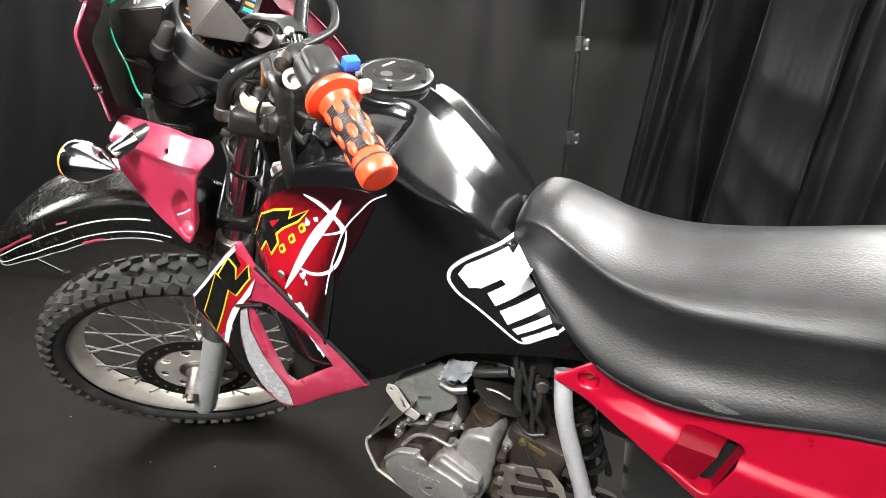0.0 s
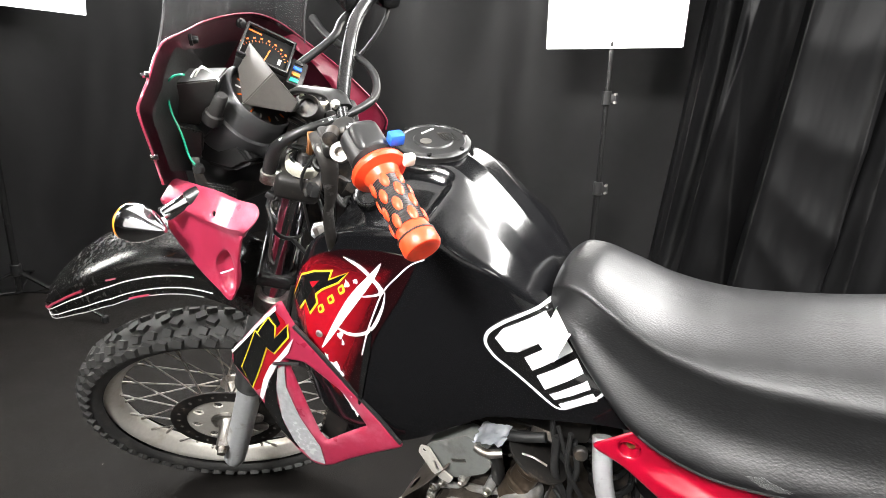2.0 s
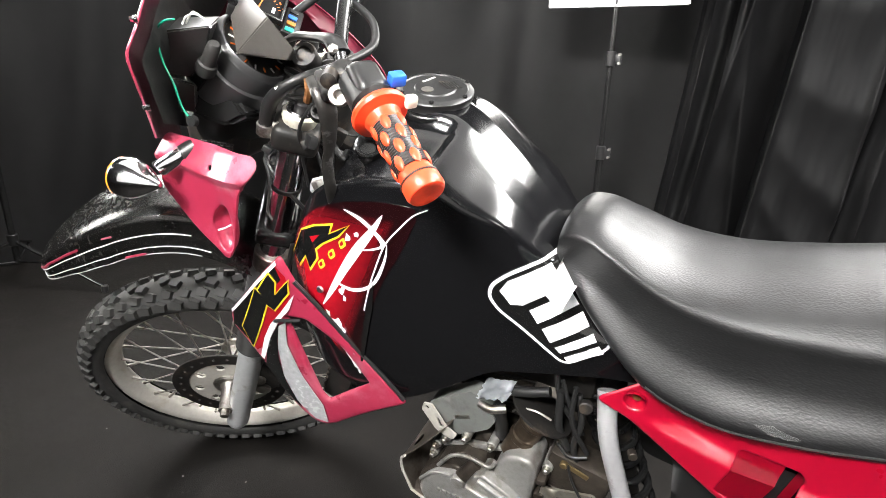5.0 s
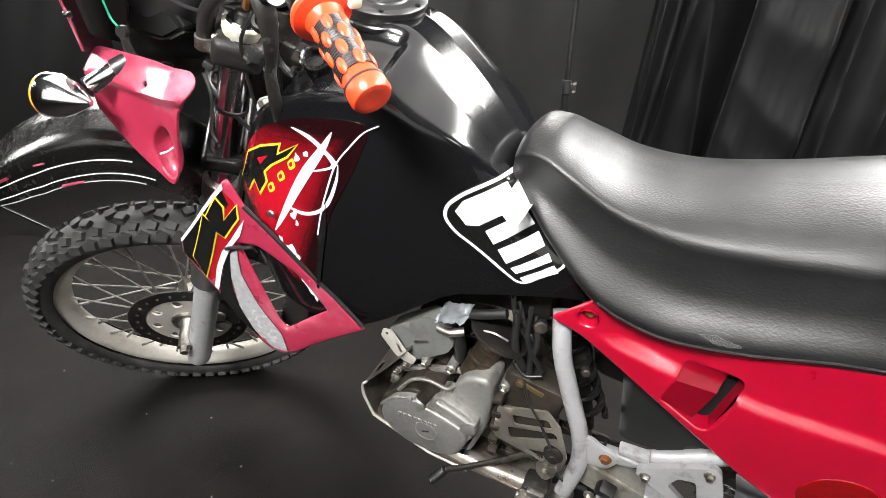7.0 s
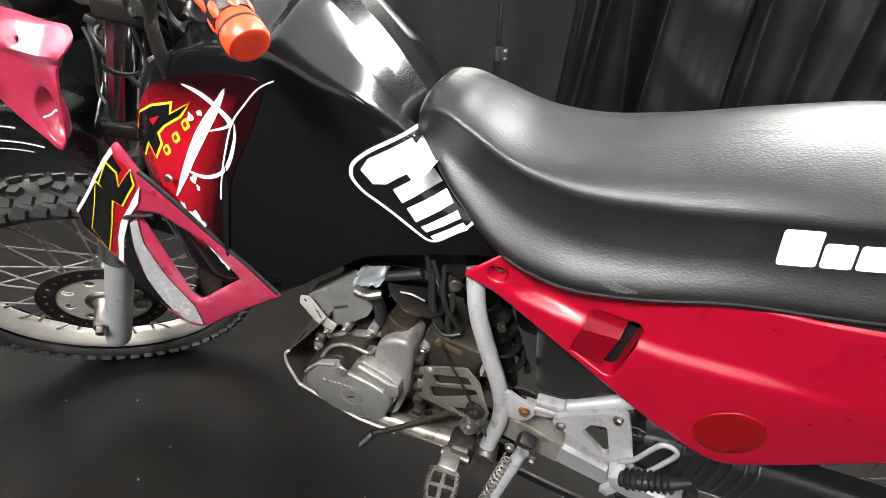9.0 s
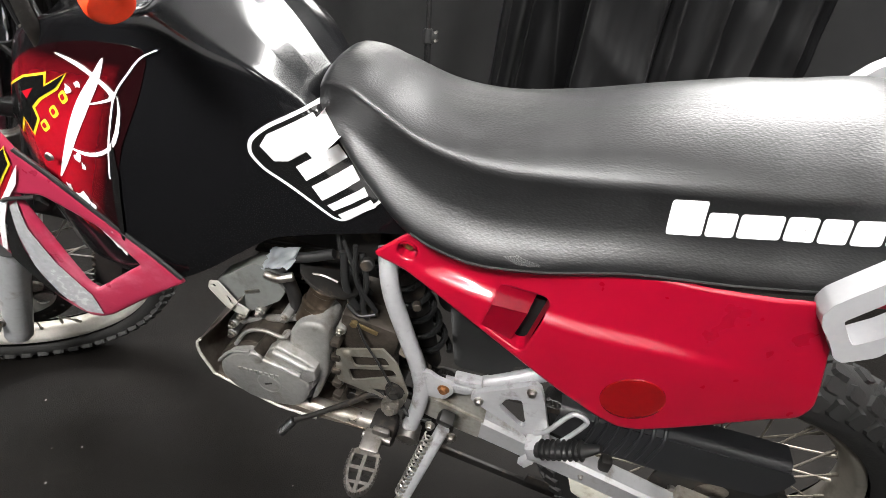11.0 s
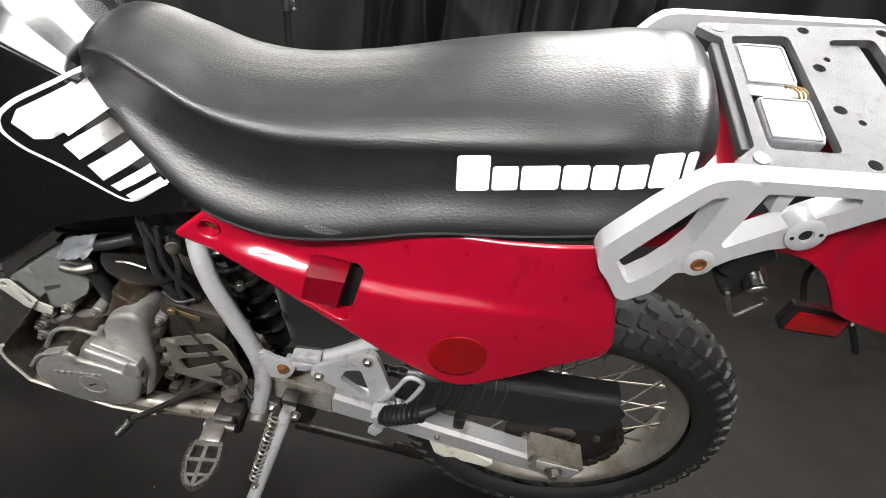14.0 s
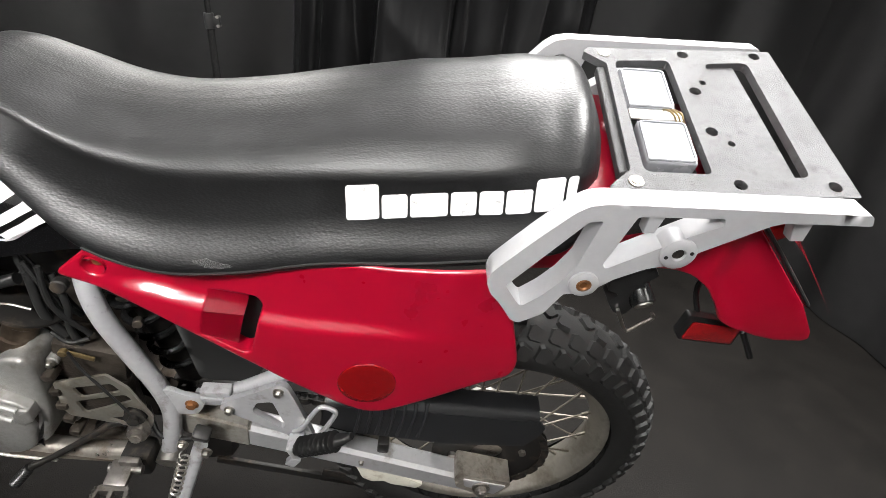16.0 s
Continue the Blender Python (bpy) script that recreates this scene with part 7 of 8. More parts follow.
grip = part("grip", bm, M_ORANGE, bike, "orange rubber grip with black flame ribs")
bm = B()
prof = []
for k in range(22):
    prof += [(0.024 + 0.0029 * k, 0.0186), (0.0254 + 0.0029 * k, 0.0193)]
lathe(bm, prof, G0, GD, 30)
part("grip_ribs", bm, M_PLASTIC, grip, "black ribbed sleeve")
bm = B()
lathe(bm, [(0.0975, 0.0195), (0.098, 0.0213), (0.0998, 0.0213), (0.1003, 0.0195)], G0, GD, 36)
part("grip_ring", bm, M_PLASTIC, grip, "dark groove near the grip's end")
ga, gb, gd = frame_of(GD)
for k in range(4):
    for j in range(6):
        a = 2 * math.pi * (j + 0.5 * (k % 2)) / 6
        c = G0 + GD * (0.030 + 0.0165 * k)
        nrm = ga * math.cos(a) + gb * math.sin(a)
        tng = GD.cross(nrm)
        b2 = B()
        bmesh.ops.create_uvsphere(b2, u_segments=12, v_segments=7, radius=1)
        b2.transform(Matrix.Translation(c + nrm * 0.0184) @ Matrix(((*(GD * 0.0095), 0), (*(tng * 0.0052), 0), (*(nrm * 0.0028), 0), (0, 0, 0, 1))).transposed())
        part("grip_flame", b2, M_ORANGE, grip)
bm = B()
lathe(bm, [(-0.055, 0.018), (-0.05, 0.0245), (-0.012, 0.0255), (-0.008, 0.022)], G0, GD, 26)
box(bm, G0 - GD * 0.032 + Vector((0.004, -0.004, 0.008)), (0.046, 0.036, 0.034), rot=(0, 33, -30), bev=0.011, seg=4)
sw = part("switch_housing", bm, M_PLASTIC, bike, "grey-black handlebar switch housing")
bm = B()
box(bm, G0 - GD * 0.016 + Vector((0.022, 0.016, 0.022)), (0.014, 0.018, 0.014), rot=(0, 20, -30), bev=0.003)
part("dip_switch", bm, M_BLUE, sw, "blue thumb switch")
bm = B()
box(bm, G0 - GD * 0.008 + Vector((0.036, 0.014, 0.006)), (0.010, 0.014, 0.014), rot=(0, 20, -30), bev=0.003)
part("turn_switch", bm, M_CREAM, sw, "cream thumb switch")
bm = B()
lathe(bm, [(-0.02, 0.0135), (0, 0.018), (0.012, 0.020), (0.014, 0.018), (0.012, 0.014), (0.004, 0.010)], (0.530, -0.11, 1.012), (0.3, -0.5, 0.8), 20)
part("horn", bm, M_PLASTICGLOSS, bike, "small black horn")
bm = B()
P0 = Vector((0.545, -0.168, 1.122))
lathe(bm, [(-0.012, 0.015), (-0.010, 0.0165), (0.008, 0.0165), (0.010, 0.015)], P0, GD, 20)
box(bm, (0.528, -0.180, 1.112), (0.046, 0.022, 0.018), rot=(0, 20, -40), bev=0.005, seg=3)
perch = part("lever_perch", bm, M_DARK, bike, "worn black clutch lever perch")
bm = B()
lathe(bm, [(-0.002, 0.008), (0.02, 0.009), (0.022, 0.005)], P0 + Vector((-0.002, -0.022, 0.006)), (0.45, -0.8, -0.15), 14)
part("cable_adjuster", bm, M_DARK, perch)
bm = B()
tube(bm, [(0.505, -0.176, 1.116), (0.524, -0.187, 1.106), (0.533, -0.190, 1.086), (0.529, -0.186, 1.053), (0.520, -0.180, 1.030), (0.512, -0.176, 1.010), (0.506, -0.168, 0.975), (0.496, -0.152, 0.935), (0.493, -0.148, 0.922)], [0.010, 0.0135, 0.0125, 0.0095, 0.0075, 0.0080, 0.0085, 0.0085, 0.007], seg=14, flat=0.55)
part("clutch_lever", bm, mat("worn_black_lever", (0.05, 0.047, 0.044), 0.32, metal=0.7, dirt=(0.35, 0.34, 0.33), dirt_scale=40, dirt_amt=0.3), perch, "black clutch lever worn to bare metal")
bm = B()
lathe(bm, [(0, 0.006), (0, 0.0115), (0.004, 0.0125), (0.010, 0.0125), (0.012, 0.011), (0.012, 0.006), (0.003, 0.005)], BOSS, (0.35, -0.85, 0.35), 24)
part("mirror_boss", bm, M_STEEL, perch, "scuffed metal eye for a mirror")
# mirror bracket arm and its stem
bm = B()
tube(bm, [(0.365, -0.062, 1.134), (0.392, -0.070, 1.142), (0.420, -0.077, 1.144), (0.450, -0.086, 1.146), (0.472, -0.092, 1.144), (0.488, -0.100, 1.132)], [0.008, 0.0105, 0.0105, 0.012, 0.015, 0.015], seg=14, flat=0.55)
mb = part("mirror_bracket", bm, M_PLASTIC, bike, "black mirror bracket")
bolt("bracket_screw", (0.484, -0.110, 1.138), 0.0050, mb, axis=(0.3, -0.9, 0.2))
bm = B()
STEM = [Vector(p) for p in ((0.488, -0.102, 1.132), (0.498, -0.110, 1.108), (0.513, -0.117, 1.080))]
tube(bm, STEM, 0.0085, seg=14)
part("mirror_stem", bm, M_PLASTICGLOSS, mb)
for k, rr in ((0.42, 0.0120), (0.80, 0.0135)):
    lathe_part("stem_nut", [(-0.006, rr * 0.9), (-0.005, rr), (0.005, rr), (0.006, rr * 0.9)], STEM[0].lerp(STEM[2], k), STEM[2] - STEM[0], M_PLASTICGLOSS, mb, seg=6)
bm = B()
tube(bm, [(0.216, 0.17, 1.217), (0.263, 0.15, 1.191), (0.369, 0.10, 1.166), (0.422, 0.07, 1.147), (0.452, 0.03, 1.125), (0.458, -0.01, 1.114), (0.445, -0.06, 1.104), (0.425, -0.10, 1.096), (0.398, -0.12, 1.080), (0.368, -0.12, 1.054), (0.338, -0.11, 1.004)], [0.0085, 0.0064, 0.0064, 0.0064, 0.0064, 0.0064, 0.0064, 0.0066, 0.009, 0.0105, 0.0105], seg=12)
part("brake_hose_upper", bm, M_PLASTIC, bike, "black hose with faint white marking")
bm = B()
for k in range(7):
    box(bm, (0.396 + 0.0085 * k, -0.1285 + 0.0085 * k, 1.083 + 0.0040 * k), (0.006, 0.0006, 0.0028), rot=(0, -22, 42), bev=0)
part("hose_marking", bm, M_DIALWHITE, bike)
bm = B()
box(bm, (0.285, 0.20, 1.262), (0.07, 0.05, 0.045), rot=(10, 20, -30), bev=0.01)
box(bm, (0.34, 0.24, 1.262), (0.05, 0.04, 0.05), rot=(0, 10, -30), bev=0.012)
mc = part("brake_master_cylinder", bm, M_PLASTICGLOSS, bike, "black brake master cylinder")
bm = B()
tube(bm, [(0.30, 0.21, 1.245), (0.285, 0.17, 1.215), (0.30, 0.12, 1.19), (0.27, 0.06, 1.15)], 0.007, seg=10)
part("master_hose", bm, M_PLASTIC, mc)
bm = B()
tube(bm, [(0.34, 0.25, 1.25), (0.345, 0.22, 1.215), (0.335, 0.18, 1.175), (0.31, 0.13, 1.13)], 0.004, seg=8)
part("throttle_cable", bm, M_PLASTIC, mc)
bolt("lever_bolt", (0.372, 0.24, 1.285), 0.008, mc, axis=(0, -0.4, 1))
# tangle of cables round the steering head
rnd = random.Random(11)
for k in range(11):
    bm = B()
    a = Vector((0.33 + 0.10 * rnd.random(), -0.10 + 0.14 * rnd.random(), 0.98 + 0.10 * rnd.random()))
    b_ = Vector((0.30 + 0.16 * rnd.random(), -0.12 + 0.16 * rnd.random(), 0.90 + 0.12 * rnd.random()))
    mid = (a + b_) / 2 + Vector((rnd.uniform(-0.05, 0.05), rnd.uniform(-0.05, 0.02), rnd.uniform(-0.03, 0.06)))
    tube(bm, [a, mid, b_, b_ + Vector((rnd.uniform(-0.05, 0.12), 0.03, -0.10))], rnd.uniform(0.0025, 0.005), seg=7)
    part("control_cable", bm, M_PLASTIC, bike, "black control cable")
bm = B()
cyl(bm, (0.345, -0.002, 0.90), (0.398, -0.002, 1.05), 0.034, seg=22)
box(bm, (0.43, 0.0, 0.93), (0.12, 0.07, 0.10), rot=(0, 20, 0), bev=0.015)
part("steering_head", bm, M_DARK, bike, "black steering head tube")
bm = B()
lathe(bm, [(-0.009, 0.0125), (-0.008, 0.0150), (0.008, 0.0150), (0.009, 0.0125)], (0.347, -0.112, 1.014), (0.30, 0.0, 1.0), 24)
box(bm, (0.362, -0.110, 1.012), (0.016, 0.012, 0.012), bev=0.002)
part("hose_clamp", bm, M_STEEL, bike, "worn steel clamp on the hose")
bm = B()
lathe(bm, [(-0.02, 0.017), (0, 0.018), (0.010, 0.019), (0.014, 0.017), (0.014, 0.012), (0.010, 0.011), (0.010, 0.0)], (0.390, -0.055, 1.110), (0.3, -0.7, 0.5), 28)
part("ignition_switch", bm, M_DARK, bike, "black ignition switch")
bm = B()
tube(bm, [(0.448, -0.128, 1.072), (0.456, -0.132, 1.086), (0.452, -0.126, 1.100)], 0.006, seg=8)
part("rusty_cable_end", bm, M_RUST, bike)
bm = B()
box(bm, (0.355, -0.05, 0.85), (0.016, 0.03, 0.05), rot=(0, 25, 0), bev=0.004)
part("pale_connector", bm, M_NYLON, bike)

for a, r, w, mm in (((0.350, -0.06, 1.030), 0.013, 0.02, M_DARK), ((0.33, -0.09, 0.955), 0.012, 0.012, M_DARK), ((0.44, -0.10, 1.045), 0.012, 0.016, M_DARK)):
    bm = B()
    lathe(bm, [(0, r * 0.7), (0, r), (w * 0.8, r), (w, r * 0.85), (w, r * 0.5), (w * 0.6, r * 0.45)], a, (0.5, -0.6, 0.45), 18)
    part("cable_fitting", bm, mm, bike, "worn steel cable fitting")
rnd = random.Random(4)
for k in range(9):
    bm = B()
    c = (rnd.uniform(0.31, 0.45), rnd.uniform(-0.12, -0.05), rnd.uniform(0.93, 1.06))
    box(bm, c, (rnd.uniform(0.012, 0.03), 0.012, rnd.uniform(0.010, 0.026)), rot=(rnd.uniform(-30, 30), rnd.uniform(-40, 40), rnd.uniform(-40, 40)), bev=0.002)
    part("wiring_connector", bm, (M_PLASTIC, M_DARK, M_STEEL)[k % 3], bike, "small wiring connector")
bm = B()
rows_ = [[(0.40 + 0.03 * i / 4 + 0.004 * noise.noise(Vector((i, j, 2))), -0.085 - 0.01 * math.sin(j), 0.935 - 0.055 * j / 6 + 0.012 * i / 4) for i in range(5)] for j in range(7)]
loft(bm, rows_, closed=False)
bmesh.ops.solidify(bm, geom=bm.faces[:], thickness=0.002)
part("white_wrap", bm, M_WHITEFILM, bike, "crumpled white tape on a cable", sharp=25)

# ---- fairing, windscreen, instruments ----
EDGE = spline([(0.212, -0.200, 1.003), (0.230, -0.215, 1.054), (0.244, -0.228, 1.096), (0.249, -0.232, 1.129), (0.250, -0.212, 1.157), (0.222, -0.175, 1.181), (0.188, -0.130, 1.199), (0.120, -0.040, 1.203), (0.060, 0.060, 1.212), (0.050, 0.155, 1.219), (0.068, 0.222, 1.205), (0.143, 0.255, 1.149),
               (0.203, 0.285, 1.095), (0.268, 0.320, 1.013), (0.268, 0.322, 0.968)], 5)
NOSE = Vector((-0.10, 0.07, 1.00))


def shell(k, v):
    p = EDGE[k]
    out = Vector((p.x, (p.y - 0.06), 0)).normalized()
    q = NOSE + (p - NOSE) * 0.62 + Vector((-0.07, 0, -0.08))
    k_ = min(1, max(0, (0.06 - p.y) / 0.16))                     # the near side turns in behind its lip
    q = q.lerp(p + Vector((-0.112, 0.122, -0.055)), k_)
    w = p.lerp(q, v)
    return w + Vector((-0.02, 0.02 if p.y > 0.06 else 0.01, 0.0)) * (math.sin(math.pi * v) * (1 - k_))


bm = B()
loft(bm, [[shell(k, v) for v in np.linspace(0, 1, 9)] for k in range(len(EDGE))], closed=False)
bmesh.ops.solidify(bm, geom=bm.faces[:], thickness=0.0035)
fair = part("fairing", bm, M_MAROON, bike, "red fairing shell around the instruments", sharp=60)
bm = B()
tube(bm, [p + Vector((0, 0, 0.0005)) for p in EDGE[:34:3]], 0.0019, seg=8)
part("fairing_lip", bm, M_REDFADED, fair)
bm = B()
tube(bm, [p + Vector((0, 0, 0.0005)) for p in EDGE[33::3]], 0.0016, seg=8)
part("fairing_rear_lip", bm, M_WING, fair)
# the far wing that flares beside the tank
bm = B()
inner = spline([(0.085, 0.205, 1.172), (0.139, 0.222, 1.139), (0.173, 0.240, 1.096), (0.203, 0.262, 1.033), (0.214, 0.282, 0.965)], 5)
outer = spline([(0.104, 0.242, 1.180), (0.143, 0.256, 1.148), (0.203, 0.286, 1.094), (0.267, 0.321, 1.012), (0.266, 0.323, 0.966)], 5)
loft(bm, [[a.lerp(b, v) + Vector((0, 0.010 * math.sin(math.pi * v), 0)) for v in np.linspace(0, 1, 6)] for a, b in zip(inner, outer)], closed=False)
bmesh.ops.solidify(bm, geom=bm.faces[:], thickness=0.003)
part("fairing_wing", bm, M_WING, fair, "dull crimson flared wing", sharp=60)
# inner black liner and headlamp bucket
bm = B()
loft(bm, [[shell(k, v) + Vector((0.016, 0.006 if EDGE[k].y < 0.06 else -0.006, -0.004)) for v in np.linspace(0.05 if EDGE[k].y < -0.12 else 0.30, 0.98, 6)] for k in range(3, 47)], closed=False)
bmesh.ops.solidify(bm, geom=bm.faces[:], thickness=0.003)
part("fairing_liner", bm, M_LINER, fair, "black inner liner")
def wedge(name, front, back, material, label, bev=0.003):
    """A moulded block between two outlines of equal length."""
    bm = B()
    f, g = [bm.verts.new(p) for p in front], [bm.verts.new(p) for p in back]
    n = len(f)
    bm.faces.new(f)
    bm.faces.new(g[::-1])
    for i in range(n):
        bm.faces.new((f[i], g[i], g[(i + 1) % n], f[(i + 1) % n]))
    bmesh.ops.recalc_face_normals(bm, faces=bm.faces)
    bmesh.ops.bevel(bm, geom=bm.edges[:], offset=bev, segments=3, affect="EDGES")
    return part(name, bm, material, bike, label, sharp=40)


wedge("headlamp_bucket", [(0.204, -0.138, 1.143), (0.262, -0.105, 1.150), (0.225, -0.090, 1.112), (0.185, -0.095, 1.066), (0.158, -0.138, 1.082)],
      [(0.124, -0.072, 1.150), (0.190, -0.020, 1.150), (0.150, 0.010, 1.112), (0.110, 0.010, 1.060), (0.085, -0.050, 1.080)], M_LINER, "black headlamp housing seen from behind")
wedge("housing_bracket", [(0.166, -0.132, 1.078), (0.196, -0.100, 1.058), (0.176, -0.095, 1.010), (0.140, -0.128, 1.018)],
      [(0.106, -0.072, 1.070), (0.126, -0.020, 1.050), (0.116, -0.010, 1.000), (0.090, -0.060, 1.008)], M_LINER, "black bracket below the headlamp housing")
wedge("instrument_base", [(0.186, -0.092, 1.072), (0.150, -0.100, 1.030), (0.180, -0.098, 1.002), (0.232, -0.088, 0.992), (0.266, -0.070, 1.010), (0.240, -0.075, 1.048)],
      [(0.130, 0.040, 1.060), (0.090, 0.030, 1.010), (0.110, 0.030, 0.975), (0.170, 0.040, 0.965), (0.230, 0.040, 0.985), (0.200, 0.040, 1.030)], M_MATT, "smooth black base under the speedometer", 0.008)
bm = B()
lathe(bm, [(-0.008, 0.015), (0.0, 0.016), (0.010, 0.0145), (0.012, 0.0115), (0.046, 0.0095), (0.049, 0.007), (0.049, 0.0)], (0.232, -0.104, 1.088), (0.62, 0.0, 0.78), 24)
part("bulb_boot", bm, mat("grey_boot_rubber", (0.026, 0.025, 0.024), 0.5, var=0.25), bike, "rubber bulb boot")
bm = B()
box(bm, (0.10, 0.05, 0.94), (0.14, 0.16, 0.10), bev=0.03, seg=3)
part("headlamp_bracket", bm, M_DARK, bike)
bm = B()
tube(bm, [(0.273, -0.170, 1.166), (0.253, -0.170, 1.163), (0.232, -0.170, 1.150), (0.227, -0.170, 1.128), (0.229, -0.170, 1.105), (0.240, -0.170, 1.078), (0.246, -0.170, 1.046), (0.258, -0.170, 1.031)], 0.0016, seg=6)
part("green_wire", bm, M_WIREGREEN, bike, "thin green wire")
bm = B()
lathe(bm, [(-0.004, 0.008), (0.004, 0.008)], (0.259, -0.168, 1.027), (0.2, -1, 0.2), 12)
part("wire_terminal", bm, M_PLASTIC, bike)
for dy in (0, 0.006):
    bm = B()
    tube(bm, [(0.232, -0.128 + dy, 1.153), (0.241, -0.126 + dy, 1.163), (0.255, -0.124, 1.167 + dy * 0.4), (0.267, -0.121, 1.163), (0.275, -0.115, 1.149 + dy * 0.5)], 0.0015, seg=6)
    part("white_wire", bm, M_WIREWHITE, bike, "thin white wire")
# lower fairing flap with its scoop
def flap_y(x, z):
    zc = interp(x, [0.18, 0.221, 0.301, 0.355, 0.39], [0.956, 0.954, 0.943, 0.943, 0.95])      # the fold below the rolled lip
    k = z - zc
    y = -0.186 - 0.10 * max(0, x - 0.30)
    if k > 0:
        return y - 0.010 * math.sin(min(1, k / 0.02) * 1.57) + 0.75 * max(0, k - 0.015) + 0.3 * max(0, x - 0.34)
    return y + 0.10 * k + 0.010 * math.exp(-((x - 0.30) / 0.03) ** 2 - ((z - 0.865) / 0.05) ** 2)


bm = B()
FL = [(0.196, 1.002), (0.235, 1.000), (0.320, 0.993), (0.371, 0.991), (0.383, 0.980), (0.377, 0.965), (0.356, 0.945), (0.349, 0.935), (0.321, 0.842), (0.306, 0.818), (0.295, 0.818), (0.236, 0.866), (0.181, 0.915), (0.178, 0.951)]
scoop = curve2([(0.277, 0.872), (0.287, 0.895), (0.306, 0.908), (0.318, 0.898), (0.320, 0.864), (0.316, 0.838), (0.302, 0.828), (0.288, 0.838)], 4)
sheet(bm, rounded(FL, 0.008, 3), lambda x, z: Vector((x, flap_y(x, z), z)), (0, 0.004, 0), [circ(0.298, 0.968, 0.004, 8), scoop], 0.007, 0.002)
flap = part("fairing_flap", bm, M_REDFADED, bike, "faded pinkish-red lower fairing flap", sharp=45)
bm = B()
cx, cz = 0.302, 0.866
loft(bm, [[Vector((cx + (x - cx) * k, flap_y(x, z) + 0.002 + dd, cz + (z - cz) * k)) for x, z in scoop + [scoop[0]]] for k, dd in ((1.02, 0.0), (0.92, 0.010), (0.75, 0.016), (0.4, 0.018), (0.02, 0.018))], closed=False)
part("flap_scoop", bm, M_REDFADED, flap, "recessed scoop", sharp=60)
bm = B()
tube(bm, [(0.286, flap_y(0.286, 0.862) - 0.001, 0.862), (0.300, flap_y(0.300, 0.868) - 0.002, 0.868), (0.318, flap_y(0.318, 0.879) - 0.001, 0.879)], 0.0016, seg=6)
part("scoop_edge", bm, M_WHITEFILM, flap)
# windscreen
def lip_at(t):
    k = t * (len(EDGE) - 1)
    a = int(min(k, len(EDGE) - 2))
    return EDGE[a].lerp(EDGE[a + 1], k - a)


def screen_point(i, v):
    return lip_at(0.400 + 0.370 * i / 30) + Vector((-0.006 + 0.075 * v + 0.03 * v * v, 0.014 * math.sin(math.pi * min(1, v * 1.6)) * (1 - i / 15), -0.006 + 0.26 * v))


bm = B()
loft(bm, [[screen_point(i, v) for v in np.linspace(0, 1, 12)] for i in range(31)], closed=False)
bmesh.ops.solidify(bm, geom=bm.faces[:], thickness=0.003)
screen = part("windscreen", bm, M_SCREEN, bike, "smoked scratched windscreen", sharp=80)
for i in (0, 30):
    bm = B()
    tube(bm, [screen_point(i, v) for v in np.linspace(0, 1, 9)], 0.0018, seg=6)
    part("screen_edge", bm, M_SCREENEDGE, screen, "chipped pale edge")
for t in (0.52, 0.64):
    p = lip_at(t)
    bm = B()
    n = (Vector((0.2, 0.08, p.z)) - p).normalized()
    lathe(bm, [(-0.002, 0.010), (0.003, 0.010), (0.004, 0.007), (0.012, 0.0065), (0.013, 0.004)], p + Vector((-0.004, 0, -0.018)), n, 14)
    part("screen_fixing", bm, M_PLASTIC, fair, "black rubber screen fixing")
for p in ((0.232, -0.222, 1.056), (0.240, -0.212, 1.168)):
    bolt("fairing_screw", Vector(p) + Vector((0.006, 0.004, 0)), 0.0038, fair, M_CHROME, axis=(-0.6, -0.8, 0))
# instruments
CD = Vector((0.759, 0.079, 0.647)).normalized()
C0 = Vector((0.257, -0.0145, 1.111)) - CD * 0.098
bm = B()
lathe(bm, [(-0.02, 0.030), (-0.018, 0.066), (0.0, 0.0735), (0.054, 0.0740), (0.0555, 0.0725), (0.057, 0.0695), (0.086, 0.0670), (0.0875, 0.0660), (0.090, 0.0645), (0.0965, 0.0625), (0.0985, 0.0605), (0.0985, 0.0585), (0.096, 0.0565), (0.088, 0.0545), (0.088, 0.0)], C0, CD, 64)
speedo = part("speedometer", bm, M_CUP, bike, "black speedometer cup with an orange-marked dial")
da, db, dd_ = frame_of(CD)
FC = C0 + CD * 0.0895
bm = B()
lathe(bm, [(0, 0.0540), (0.0008, 0.0535), (0.0008, 0.0)], C0 + CD * 0.0882, CD, 40)
# The grey base paints in the haze of the glass reflection.
part("dial_face", bm, mat("reflection_grey_dial", (0.055, 0.052, 0.050), 0.30, var=0.2, spec=0.7), speedo, "dial with a glass reflection's grey haze in its colour")
for k in range(13):
    a = radians(-130 + 260 * k / 12)
    bm = B()
    p0, p1 = (FC + (da * math.cos(a) + db * math.sin(a)) * r for r in (0.038, 0.047))
    cyl(bm, p0, p1, 0.0016, seg=5)
    part("dial_tick", bm, M_DIALORANGE if k % 2 else M_DIALWHITE, speedo)
bm = B()
cyl(bm, FC + CD * 0.002, FC + CD * 0.002 + (da * -0.75 + db * -0.62) * 0.036, 0.0014, seg=6)
part("needle", bm, M_DIALORANGE, speedo)
for k in range(3):
    bm = B()
    cyl(bm, C0 + (da * math.cos(k * 2.1) + db * math.sin(k * 2.1)) * 0.0735, C0 + CD * 0.052 + (da * math.cos(k * 2.1) + db * math.sin(k * 2.1)) * 0.0738, 0.0022, seg=8)
    part("cup_rib", bm, M_PLASTIC, speedo)
TD = Vector((0.664, -0.242, 0.707)).normalized()
